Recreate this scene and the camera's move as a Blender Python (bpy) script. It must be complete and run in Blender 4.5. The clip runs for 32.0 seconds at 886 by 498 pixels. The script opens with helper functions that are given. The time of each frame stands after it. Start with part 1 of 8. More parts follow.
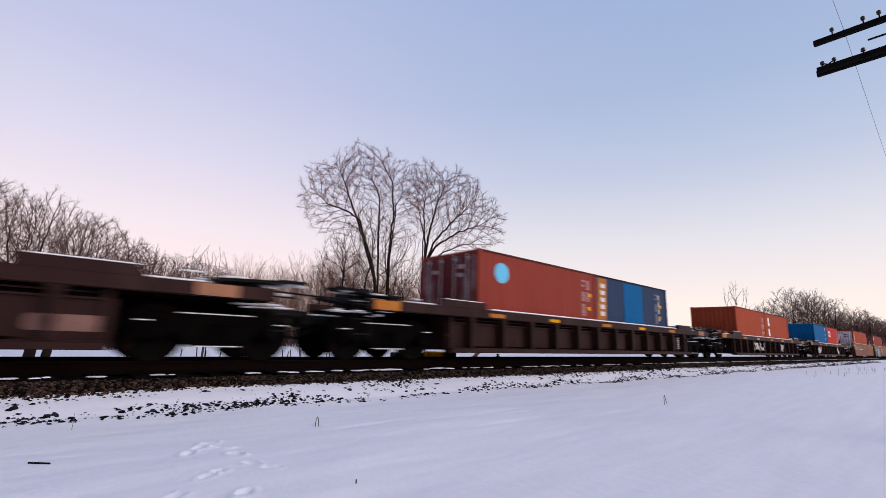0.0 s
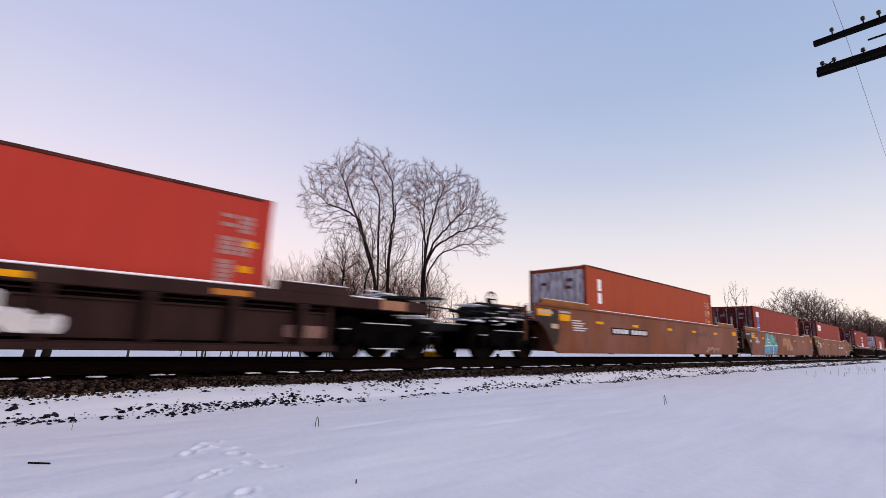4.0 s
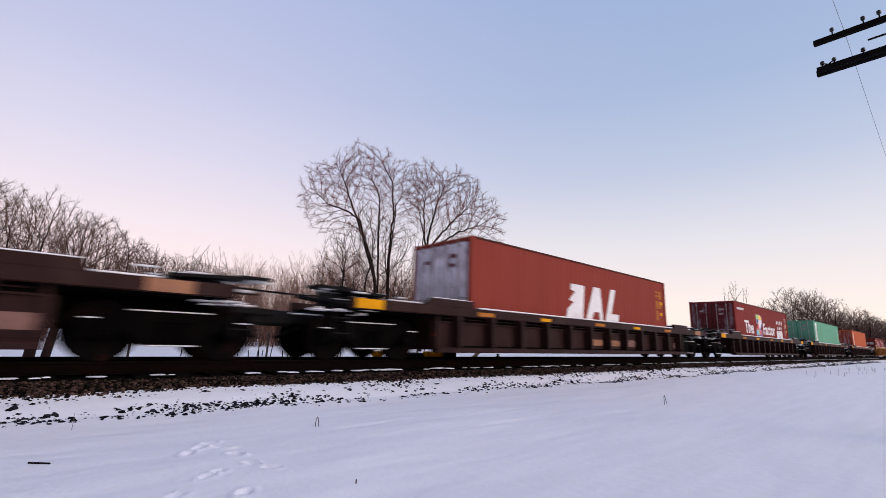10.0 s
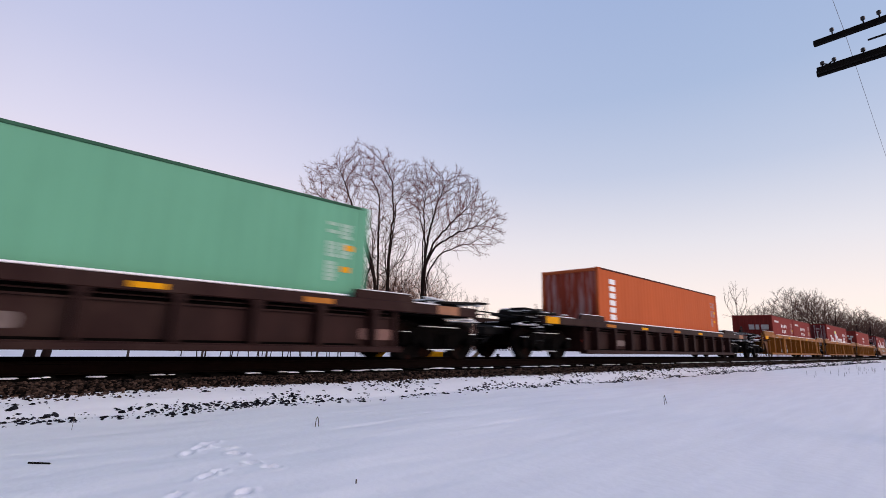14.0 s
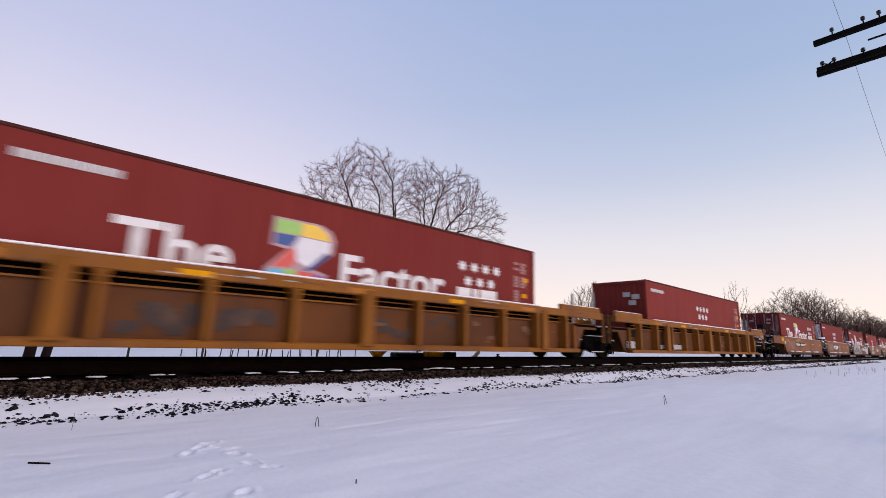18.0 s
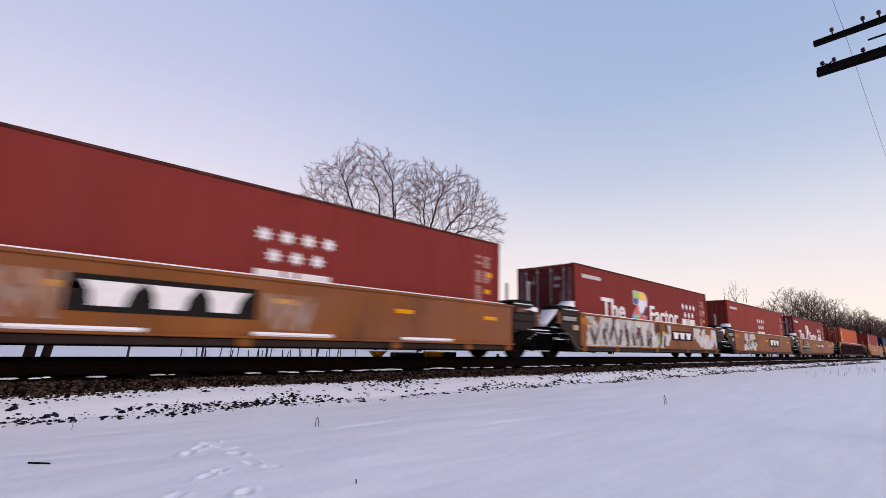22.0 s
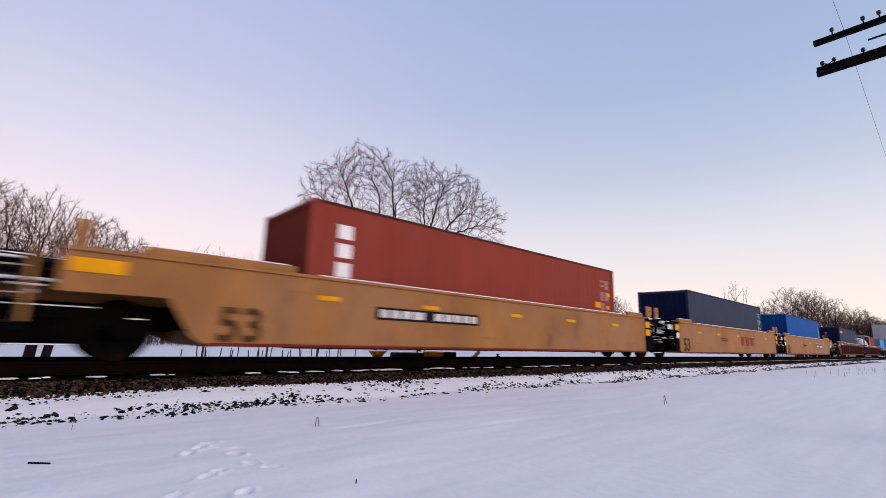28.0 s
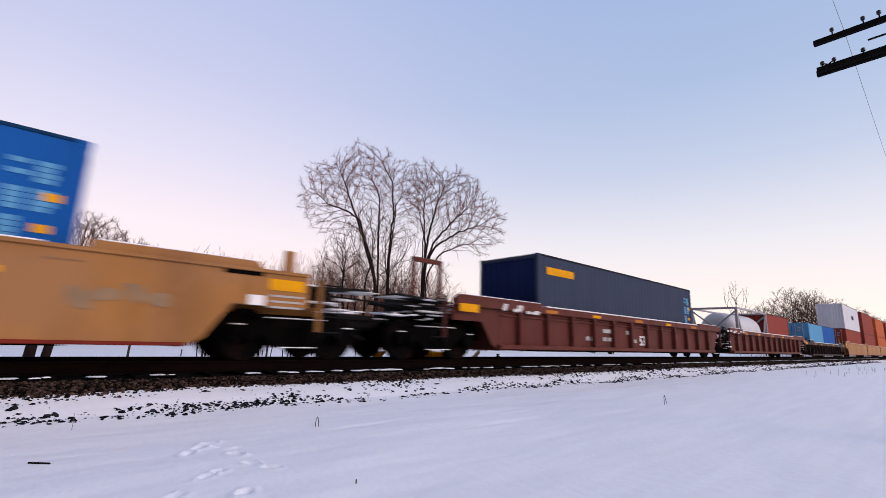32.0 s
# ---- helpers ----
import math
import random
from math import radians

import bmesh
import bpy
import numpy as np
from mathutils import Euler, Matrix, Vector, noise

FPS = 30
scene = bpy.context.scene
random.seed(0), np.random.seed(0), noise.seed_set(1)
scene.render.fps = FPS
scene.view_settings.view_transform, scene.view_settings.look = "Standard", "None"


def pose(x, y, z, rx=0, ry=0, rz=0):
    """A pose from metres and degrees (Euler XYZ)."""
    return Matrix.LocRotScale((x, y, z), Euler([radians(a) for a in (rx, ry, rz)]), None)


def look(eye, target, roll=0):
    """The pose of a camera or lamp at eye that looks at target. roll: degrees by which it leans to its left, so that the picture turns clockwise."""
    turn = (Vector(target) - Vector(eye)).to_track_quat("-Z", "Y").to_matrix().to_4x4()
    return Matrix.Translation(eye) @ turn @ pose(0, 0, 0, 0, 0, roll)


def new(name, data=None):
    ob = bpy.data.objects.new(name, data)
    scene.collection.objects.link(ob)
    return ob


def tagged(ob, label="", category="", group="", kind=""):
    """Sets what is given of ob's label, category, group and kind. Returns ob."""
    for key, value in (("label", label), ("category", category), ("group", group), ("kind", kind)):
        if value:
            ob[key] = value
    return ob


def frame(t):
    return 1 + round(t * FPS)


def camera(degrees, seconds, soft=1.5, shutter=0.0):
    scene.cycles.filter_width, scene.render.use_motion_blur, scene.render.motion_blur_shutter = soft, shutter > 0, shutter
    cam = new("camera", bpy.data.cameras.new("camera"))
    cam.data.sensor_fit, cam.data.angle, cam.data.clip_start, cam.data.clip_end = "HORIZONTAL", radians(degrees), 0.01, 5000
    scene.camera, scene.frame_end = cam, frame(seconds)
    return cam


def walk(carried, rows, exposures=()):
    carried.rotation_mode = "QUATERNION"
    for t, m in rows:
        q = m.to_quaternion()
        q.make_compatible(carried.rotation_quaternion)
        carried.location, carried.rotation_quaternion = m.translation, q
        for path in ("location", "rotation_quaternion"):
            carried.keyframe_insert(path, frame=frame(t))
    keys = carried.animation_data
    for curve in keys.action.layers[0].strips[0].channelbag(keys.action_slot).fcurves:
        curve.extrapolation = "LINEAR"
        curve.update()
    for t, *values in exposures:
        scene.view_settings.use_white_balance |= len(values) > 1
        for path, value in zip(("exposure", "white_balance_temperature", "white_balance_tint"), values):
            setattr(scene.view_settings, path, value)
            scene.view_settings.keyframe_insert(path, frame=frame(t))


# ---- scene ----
cam = camera(88.58, 32.0, soft=0.8, shutter=0.42)
EYE = Vector((0, 0, 0.473))
YAW, PITCH = radians(41.77), radians(11.377)
AHEAD = Vector((math.sin(YAW) * math.cos(PITCH), math.cos(YAW) * math.cos(PITCH), math.sin(PITCH)))
STAND = look(EYE, EYE + AHEAD, 1.8)
walk(cam, [(0.0, STAND), (32.0, STAND)], [(0.0, 0.0), (29.4, 0.0), (30.9, 0.12), (32.0, 0.10)])

# ---- light: dusk sky, the sun just down behind and to the right ----
SUN = Vector((0.40, -0.86, 0.32)).normalized()
world = bpy.data.worlds.new("dusk_sky")
scene.world = world
world.use_nodes = True
wn, wl = world.node_tree.nodes, world.node_tree.links
wn.clear()
out = wn.new("ShaderNodeOutputWorld")
sky = wn.new("ShaderNodeTexSky")
sky.sky_type, sky.sun_disc = "NISHITA", False
sky.sun_elevation, sky.sun_rotation = math.asin(SUN.z), math.atan2(SUN.x, SUN.y)
sky.air_density, sky.dust_density, sky.ozone_density = 1.0, 0.6, 3.0
coord = wn.new("ShaderNodeTexCoord")
sep = wn.new("ShaderNodeSeparateXYZ")
wl.new(coord.outputs["Generated"], sep.inputs[0])


def sky_ramp(stops_):
    """Colour by height over the horizon."""
    r = wn.new("ShaderNodeValToRGB")
    wl.new(sep.outputs["Z"], r.inputs["Fac"])
    e = r.color_ramp.elements
    e[0].position, e[1].position = stops_[0][0], stops_[-1][0]
    e[0].color, e[1].color = (*stops_[0][1], 1), (*stops_[-1][1], 1)
    for p, c in stops_[1:-1]:
        e.new(p).color = (*c, 1)
    return r


rose = sky_ramp([(0.0, (0.965, 0.715, 0.665)), (0.07, (0.955, 0.725, 0.700)), (0.20, (0.835, 0.710, 0.745)), (0.34, (0.645, 0.612, 0.745)),
                 (0.48, (0.500, 0.515, 0.698)), (0.66, (0.388, 0.446, 0.669)), (1.0, (0.306, 0.356, 0.553))])
clear = sky_ramp([(0.0, (0.95, 0.79, 0.69)), (0.07, (0.92, 0.78, 0.72)), (0.20, (0.72, 0.69, 0.73)), (0.34, (0.48, 0.53, 0.67)),
                  (0.48, (0.35, 0.44, 0.63)), (0.66, (0.28, 0.38, 0.60)), (1.0, (0.306, 0.356, 0.553))])
turn = wn.new("ShaderNodeMapRange")
turn.interpolation_type = "SMOOTHSTEP"
turn.inputs["From Min"].default_value, turn.inputs["From Max"].default_value = 0.15, 1.0
wl.new(sep.outputs["X"], turn.inputs["Value"])
ramp = wn.new("ShaderNodeMix")
ramp.data_type = "RGBA"
wl.new(turn.outputs[0], ramp.inputs["Factor"])
wl.new(rose.outputs["Color"], ramp.inputs["A"])
wl.new(clear.outputs["Color"], ramp.inputs["B"])
mixs = wn.new("ShaderNodeMix")
mixs.data_type, mixs.blend_type = "RGBA", "ADD"
mixs.inputs["Factor"].default_value = 0.01
wl.new(ramp.outputs["Result"], mixs.inputs["A"])
wl.new(sky.outputs["Color"], mixs.inputs["B"])
side = wn.new("ShaderNodeMapRange")
side.interpolation_type = "SMOOTHSTEP"
for key, value in (("From Min", -0.75), ("From Max", -0.03), ("To Min", 0.25), ("To Max", 1.0)):
    side.inputs[key].default_value = value
wl.new(sep.outputs["X"], side.inputs["Value"])
back = wn.new("ShaderNodeMapRange")
back.interpolation_type = "SMOOTHSTEP"
for key, value in (("From Min", -1.0), ("From Max", 0.0), ("To Min", 1.6), ("To Max", 1.0)):
    back.inputs[key].default_value = value
wl.new(sep.outputs["Y"], back.inputs["Value"])
level = wn.new("ShaderNodeMath")
level.operation = "MULTIPLY"
wl.new(side.outputs[0], level.inputs[0])
wl.new(back.outputs[0], level.inputs[1])
power = wn.new("ShaderNodeMath")
power.operation = "MULTIPLY"
power.inputs[1].default_value = 1.1
wl.new(level.outputs[0], power.inputs[0])
bg = wn.new("ShaderNodeBackground")
wl.new(power.outputs[0], bg.inputs["Strength"])
wl.new(mixs.outputs["Result"], bg.inputs["Color"])
wl.new(bg.outputs[0], out.inputs["Surface"])
sun = new("sun", bpy.data.lights.new("sun", "SUN"))
sun.data.energy, sun.data.angle, sun.data.color = 1.15, radians(30), (1.0, 0.745, 0.60)
sun.matrix_world = look(SUN * 50, (0, 0, 0))


# ---- materials ----
def material(name, color, rough=0.6, metal=0.0, vary=0.15, scale=3.0, dirt=None, dirt_amount=0.35, dirt_scale=1.2,
             bump=0.0, bump_scale=40.0, per_object=0.0, streak=1.0, gloss=0.5, fade=None):
    """Paint or stone with fine grain, larger stains and relief."""
    m = bpy.data.materials.new(name)
    m.use_nodes = True
    n, l = m.node_tree.nodes, m.node_tree.links
    b = n["Principled BSDF"]
    b.inputs["Roughness"].default_value, b.inputs["Metallic"].default_value = rough, metal
    b.inputs["Specular IOR Level"].default_value = gloss
    tc = n.new("ShaderNodeTexCoord")
    mp = n.new("ShaderNodeMapping")
    mp.inputs["Scale"].default_value = (1, 1, streak)
    l.new(tc.outputs["Object"], mp.inputs["Vector"])
    n1 = n.new("ShaderNodeTexNoise")
    n1.inputs["Scale"].default_value, n1.inputs["Detail"].default_value = scale, 6
    l.new(mp.outputs[0], n1.inputs["Vector"])
    mr = n.new("ShaderNodeMapRange")
    mr.inputs["From Min"].default_value, mr.inputs["From Max"].default_value = 0.3, 0.7
    mr.inputs["To Min"].default_value, mr.inputs["To Max"].default_value = 1 - vary, 1 + vary
    l.new(n1.outputs["Fac"], mr.inputs["Value"])
    mul = n.new("ShaderNodeMix")
    mul.data_type, mul.blend_type = "RGBA", "MULTIPLY"
    mul.inputs["Factor"].default_value = 1
    mul.inputs["A"].default_value = (*color, 1)
    l.new(mr.outputs[0], mul.inputs["B"])
    last = mul.outputs["Result"]
    if fade:
        n4 = n.new("ShaderNodeTexNoise")
        n4.inputs["Scale"].default_value, n4.inputs["Detail"].default_value = 0.55, 5
        l.new(tc.outputs["Object"], n4.inputs["Vector"])
        r4 = n.new("ShaderNodeMapRange")
        r4.inputs["From Min"].default_value, r4.inputs["From Max"].default_value = 0.44, 0.60
        r4.inputs["To Max"].default_value = 0.8
        l.new(n4.outputs["Fac"], r4.inputs["Value"])
        mf = n.new("ShaderNodeMix")
        mf.data_type = "RGBA"
        mf.inputs["B"].default_value = (*fade, 1)
        l.new(r4.outputs[0], mf.inputs["Factor"])
        l.new(last, mf.inputs["A"])
        last = mf.outputs["Result"]
    if dirt:
        n2 = n.new("ShaderNodeTexNoise")
        n2.inputs["Scale"].default_value, n2.inputs["Detail"].default_value = dirt_scale, 8
        n2.inputs["Roughness"].default_value = 0.65
        l.new(mp.outputs[0], n2.inputs["Vector"])
        r2 = n.new("ShaderNodeMapRange")
        r2.inputs["From Min"].default_value, r2.inputs["From Max"].default_value = 0.48, 0.72
        r2.inputs["To Max"].default_value = dirt_amount
        l.new(n2.outputs["Fac"], r2.inputs["Value"])
        md = n.new("ShaderNodeMix")
        md.data_type = "RGBA"
        md.inputs["B"].default_value = (*dirt, 1)
        l.new(r2.outputs[0], md.inputs["Factor"])
        l.new(last, md.inputs["A"])
        last = md.outputs["Result"]
    if per_object:
        oi = n.new("ShaderNodeObjectInfo")
        r3 = n.new("ShaderNodeMapRange")
        r3.inputs["To Min"].default_value, r3.inputs["To Max"].default_value = 1 - per_object, 1 + per_object
        l.new(oi.outputs["Random"], r3.inputs["Value"])
        mo = n.new("ShaderNodeMix")
        mo.data_type, mo.blend_type = "RGBA", "MULTIPLY"
        mo.inputs["Factor"].default_value = 1
        l.new(last, mo.inputs["A"])
        l.new(r3.outputs[0], mo.inputs["B"])
        last = mo.outputs["Result"]
    l.new(last, b.inputs["Base Color"])
    if bump:
        n3 = n.new("ShaderNodeTexNoise")
        n3.inputs["Scale"].default_value, n3.inputs["Detail"].default_value = bump_scale, 5
        l.new(tc.outputs["Object"], n3.inputs["Vector"])
        bp = n.new("ShaderNodeBump")
        bp.inputs["Strength"].default_value, bp.inputs["Distance"].default_value = bump, 0.02
        l.new(n3.outputs["Fac"], bp.inputs["Height"])
        l.new(bp.outputs[0], b.inputs["Normal"])
    return m


def island_material(name, color, low, high, rough=0.9):
    """Loose pieces in one mesh, each with its own shade."""
    m = material(name, color, rough, vary=0.25, scale=25, gloss=0.08)
    n, l = m.node_tree.nodes, m.node_tree.links
    b = n["Principled BSDF"]
    src = b.inputs["Base Color"].links[0].from_socket
    g = n.new("ShaderNodeNewGeometry")
    r = n.new("ShaderNodeMapRange")
    r.inputs["To Min"].default_value, r.inputs["To Max"].default_value = low, high
    p = n.new("ShaderNodeMath")
    p.operation = "POWER"
    p.inputs[1].default_value = 2.0
    l.new(g.outputs["Random Per Island"], p.inputs[0])
    l.new(p.outputs[0], r.inputs["Value"])
    mo = n.new("ShaderNodeMix")
    mo.data_type, mo.blend_type = "RGBA", "MULTIPLY"
    mo.inputs["Factor"].default_value = 1
    l.new(src, mo.inputs["A"])
    l.new(r.outputs[0], mo.inputs["B"])
    l.new(mo.outputs["Result"], b.inputs["Base Color"])
    return m


GRIME = (0.045, 0.035, 0.03)
SNOW = material("snow", (0.92, 0.92, 0.935), 0.75, vary=0.03, scale=1.5, bump=0.35, bump_scale=9)
SNOW.node_tree.nodes["Principled BSDF"].inputs["Subsurface Weight"].default_value = 0.15
SNOW.node_tree.nodes["Principled BSDF"].inputs["Subsurface Radius"].default_value = (0.03, 0.03, 0.035)
CRUST = material("wind_crusted_snow", (0.915, 0.915, 0.93), 0.75, vary=0.035, scale=1.2, dirt=(0.86, 0.86, 0.89), dirt_amount=0.5, dirt_scale=1.0, bump=0.35, bump_scale=9)
CRUST.node_tree.nodes["Principled BSDF"].inputs["Subsurface Weight"].default_value = 0.15
CRUST.node_tree.nodes["Principled BSDF"].inputs["Subsurface Radius"].default_value = (0.03, 0.03, 0.035)
CRUST.node_tree.nodes["Mapping"].inputs["Scale"].default_value = (0.55, 4.2, 1)
STONE = island_material("ballast_stone", (0.017, 0.0108, 0.008), 0.02, 6.0)
DARK_STONE = island_material("wet_stone", (0.011, 0.012, 0.016), 0.3, 2.4)
# Near black, with shade under the train put into bed, rails and ties.
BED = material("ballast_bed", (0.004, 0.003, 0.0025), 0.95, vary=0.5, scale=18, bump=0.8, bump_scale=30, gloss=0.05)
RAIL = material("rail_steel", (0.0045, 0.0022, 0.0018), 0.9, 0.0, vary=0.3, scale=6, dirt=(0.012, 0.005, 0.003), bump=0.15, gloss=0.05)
TIE = material("shaded_creosote_wood", (0.003, 0.0025, 0.002), 0.95, vary=0.4, scale=9, bump=0.5, per_object=0.3, gloss=0.05)
BARK = material("bark", (0.018, 0.010, 0.008), 0.95, vary=0.35, scale=6, bump=0.7, bump_scale=25, streak=0.3, gloss=0.1)
TWIG = material("twigs", (0.135, 0.031, 0.028), 0.95, vary=0.25, scale=2)
TWIG_FAR = material("far_twigs", (0.095, 0.048, 0.035), 0.95, vary=0.25, scale=1)
TWIG_BRUSH = material("brush_twigs", (0.33, 0.175, 0.125), 0.95, vary=0.3, scale=1)
POLE_WOOD = material("weathered_pole_wood", (0.006, 0.005, 0.0045), 0.95, vary=0.35, scale=8, bump=0.5, streak=0.2, gloss=0.1)
GREY_WOOD = material("grey_post_wood", (0.045, 0.034, 0.028), 0.95, vary=0.35, scale=8, bump=0.4, streak=0.2)
GLASS_INS = material("dark_insulator_glass", (0.012, 0.012, 0.014), 0.35)
IRON = material("iron", (0.005, 0.0045, 0.0045), 0.8, 0.0, vary=0.3, scale=12, gloss=0.2)
# Near-black: shade under and between the cars is built into these two colours.
BLACK = material("truck_shade_black", (0.0015, 0.0013, 0.0012), 0.95, 0.0, vary=0.4, scale=5, dirt=(0.012, 0.007, 0.005), dirt_amount=0.3, bump=0.2, gloss=0.05)
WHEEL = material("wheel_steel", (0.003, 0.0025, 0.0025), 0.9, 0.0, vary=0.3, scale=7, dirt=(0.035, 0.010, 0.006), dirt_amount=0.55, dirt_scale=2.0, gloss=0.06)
WHITE = material("white_marking", (0.78, 0.77, 0.75), 0.55, vary=0.08, scale=6, dirt=(0.4, 0.36, 0.33), dirt_amount=0.3)
FADED_BLUE = material("faded_blue_marking", (0.085, 0.10, 0.13), 0.65, vary=0.15, scale=6)
FADED_GREEN = material("faded_green_marking", (0.30, 0.47, 0.36), 0.65, vary=0.15, scale=6)
FADED = material("faded_marking", (0.31, 0.145, 0.13), 0.6, vary=0.15, scale=6)
WORN_BLACK = material("worn_black_marking", (0.045, 0.026, 0.014), 0.7, gloss=0.05, vary=0.3, scale=6, dirt=(0.20, 0.095, 0.03), dirt_amount=0.8, dirt_scale=5)
DARKMARK = material("dark_marking", (0.014, 0.013, 0.012), 0.7, gloss=0.05, vary=0.2, scale=6)
YELLOW = material("reflector_yellow", (0.72, 0.32, 0.004), 0.6, gloss=0.06, vary=0.1, scale=8, dirt=GRIME, dirt_amount=0.25)
ORANGE_MARK = material("reflector_orange", (0.42, 0.155, 0.028), 0.6, gloss=0.06, vary=0.15, scale=8, dirt=GRIME, dirt_amount=0.35)
FADED_A = material("faded_pink_panel", (0.20, 0.10, 0.08), 0.7, vary=0.25, scale=7, dirt=(0.05, 0.03, 0.025), dirt_amount=0.7, dirt_scale=3)
FADED_B = material("faded_grey_panel", (0.16, 0.12, 0.11), 0.7, vary=0.25, scale=7, dirt=(0.05, 0.03, 0.025), dirt_amount=0.7, dirt_scale=3)
ORANGE_DULL = material("faded_orange_panel", (0.30, 0.13, 0.06), 0.7, vary=0.25, scale=7, dirt=(0.05, 0.03, 0.025), dirt_amount=0.7, dirt_scale=3)
REDMARK = material("red_marking", (0.26, 0.03, 0.018), 0.6, vary=0.2, scale=8, gloss=0.1)


def car_paint(name, color, amount=0.65, fade=None):
    return material(name, color, 0.6, 0.0, gloss=0.10, fade=fade, vary=0.22, scale=2.2, dirt=(color[0] * 0.35 + 0.03, color[1] * 0.3 + 0.02, color[2] * 0.3 + 0.015),
                    dirt_amount=amount, dirt_scale=1.1, bump=0.06, bump_scale=18, per_object=0.05, streak=0.45)


def box_paint(name, color):
    return material(name, color, 0.75, 0.0, gloss=0.07, vary=0.08, scale=1.6, dirt=(color[0] * 0.75 + 0.012, color[1] * 0.75 + 0.012, color[2] * 0.75 + 0.012),
                    dirt_amount=0.35, dirt_scale=0.8, bump=0.03, bump_scale=20, per_object=0.03, streak=0.3)


PAINT = {
    "A": car_paint("dark_brown_paint", (0.024, 0.0092, 0.0082)),
    "B": car_paint("red_brown_paint", (0.165, 0.054, 0.022), 0.95, (0.185, 0.078, 0.052)),
    "C": car_paint("ochre_paint", (0.270, 0.100, 0.014), 0.95, (0.215, 0.085, 0.022)),
    "D": car_paint("orange_brown_paint", (0.225, 0.080, 0.020), 0.85, (0.205, 0.082, 0.042)),
    "E": car_paint("grey_brown_paint", (0.048, 0.017, 0.017)),
    "F": car_paint("tan_yellow_paint", (0.335, 0.152, 0.046), 0.75, (0.32, 0.160, 0.070)),
    "G": car_paint("oxide_red_paint", (0.105, 0.028, 0.021)),
}
GRIME_RUST = car_paint("rust_stained_paint", (0.20, 0.070, 0.026), 0.95)
# Darker copy of the ochre: recess shade below the chord, plus grime.
SHADED_GRIMY = car_paint("shaded_grimy_ochre_sheet", (0.135, 0.047, 0.013), 0.95, (0.085, 0.034, 0.014))
GRIME_BROWN = car_paint("grime_brown_paint", (0.024, 0.016, 0.013), 0.6)
RUST_PLATE = material("rusty_orange_plate", (0.20, 0.085, 0.040), 0.8, vary=0.35, scale=5, dirt=(0.05, 0.025, 0.018), dirt_amount=0.8, dirt_scale=4, gloss=0.1)
GREY_PIPE = material("dusty_grey_pipe", (0.085, 0.075, 0.068), 0.8, vary=0.3, scale=6, gloss=0.1)
TAN_PALE = material("pale_tan_plate", (0.42, 0.31, 0.20), 0.6, vary=0.15, scale=8)
GREY_BROWN = car_paint("greyed_brown_paint", (0.15, 0.085, 0.062), 0.8)
CHORD_RED = car_paint("red_chord_paint", (0.16, 0.018, 0.010))
BOX = {
    "red": box_paint("container_red", (0.240, 0.045, 0.031)),
    "crimson": box_paint("container_crimson", (0.198, 0.032, 0.026)),
    "maroon": material("streaked_maroon_door", (0.12, 0.016, 0.018), 0.65, vary=0.12, scale=2, dirt=(0.50, 0.44, 0.46), dirt_amount=0.6, dirt_scale=2.2, streak=0.4, gloss=0.2),
    "wash": material("washed_orange_end", (0.30, 0.055, 0.03), 0.65, vary=0.12, scale=1, dirt=(0.62, 0.52, 0.52), dirt_amount=0.7, dirt_scale=4.0, gloss=0.1, streak=0.10),
    "rose": box_paint("container_rose_red", (0.225, 0.040, 0.032)),
    "orange": box_paint("container_orange", (0.46, 0.105, 0.035)),
    "rust": box_paint("container_rust_orange", (0.33, 0.064, 0.028)),
    "brick": box_paint("container_brick", (0.245, 0.046, 0.030)),
    "blue": box_paint("container_blue", (0.004, 0.108, 0.275)),
    "bright": box_paint("container_bright_blue", (0.0090, 0.0874, 0.3201)),
    "navy": box_paint("container_navy", (0.010, 0.019, 0.074)),
    "slate": box_paint("container_slate", (0.038, 0.049, 0.080)),
    "dusty": box_paint("container_dusty_blue", (0.030, 0.050, 0.095)),
    "green": box_paint("container_green", (0.145, 0.385, 0.245)),
    "vermilion": box_paint("container_vermilion", (0.42, 0.045, 0.030)),
    "lightblue": box_paint("container_light_blue", (0.10, 0.30, 0.50)),
    "white": box_paint("container_white", (0.60, 0.60, 0.62)),
}
TAN_G = material("sprayed_tan", (0.30, 0.13, 0.055), 0.65, vary=0.2, scale=3)
WASHED = material("washed_white_spray", (0.52, 0.50, 0.475), 0.65, vary=0.15, scale=3, dirt=(0.27, 0.22, 0.18), dirt_amount=0.6, dirt_scale=2.5)
TAN_YELLOW_G = material("sprayed_dull_yellow", (0.32, 0.20, 0.055), 0.65, vary=0.25, scale=5)
PALE_GREEN = material("pale_green_spray", (0.40, 0.42, 0.16), 0.6, vary=0.2, scale=4)
SMEAR_TAG = material("grey_spray_smear", (0.27, 0.20, 0.165), 0.7, vary=0.2, scale=4, dirt=(0.27, 0.10, 0.035), dirt_amount=0.8, dirt_scale=4)
TAG = material("faded_spray_tag", (0.30, 0.165, 0.105), 0.7, vary=0.2, scale=4, dirt=(0.27, 0.10, 0.035), dirt_amount=0.8, dirt_scale=4)
PALE_WORN = material("pale_worn_spray", (0.30, 0.17, 0.115), 0.7, vary=0.2, scale=5, dirt=(0.165, 0.054, 0.022), dirt_amount=0.8, dirt_scale=6)
SMEAR_RED = material("brown_smear", (0.115, 0.042, 0.024), 0.75, vary=0.25, scale=4, dirt=(0.165, 0.054, 0.022), dirt_amount=0.8, dirt_scale=3)
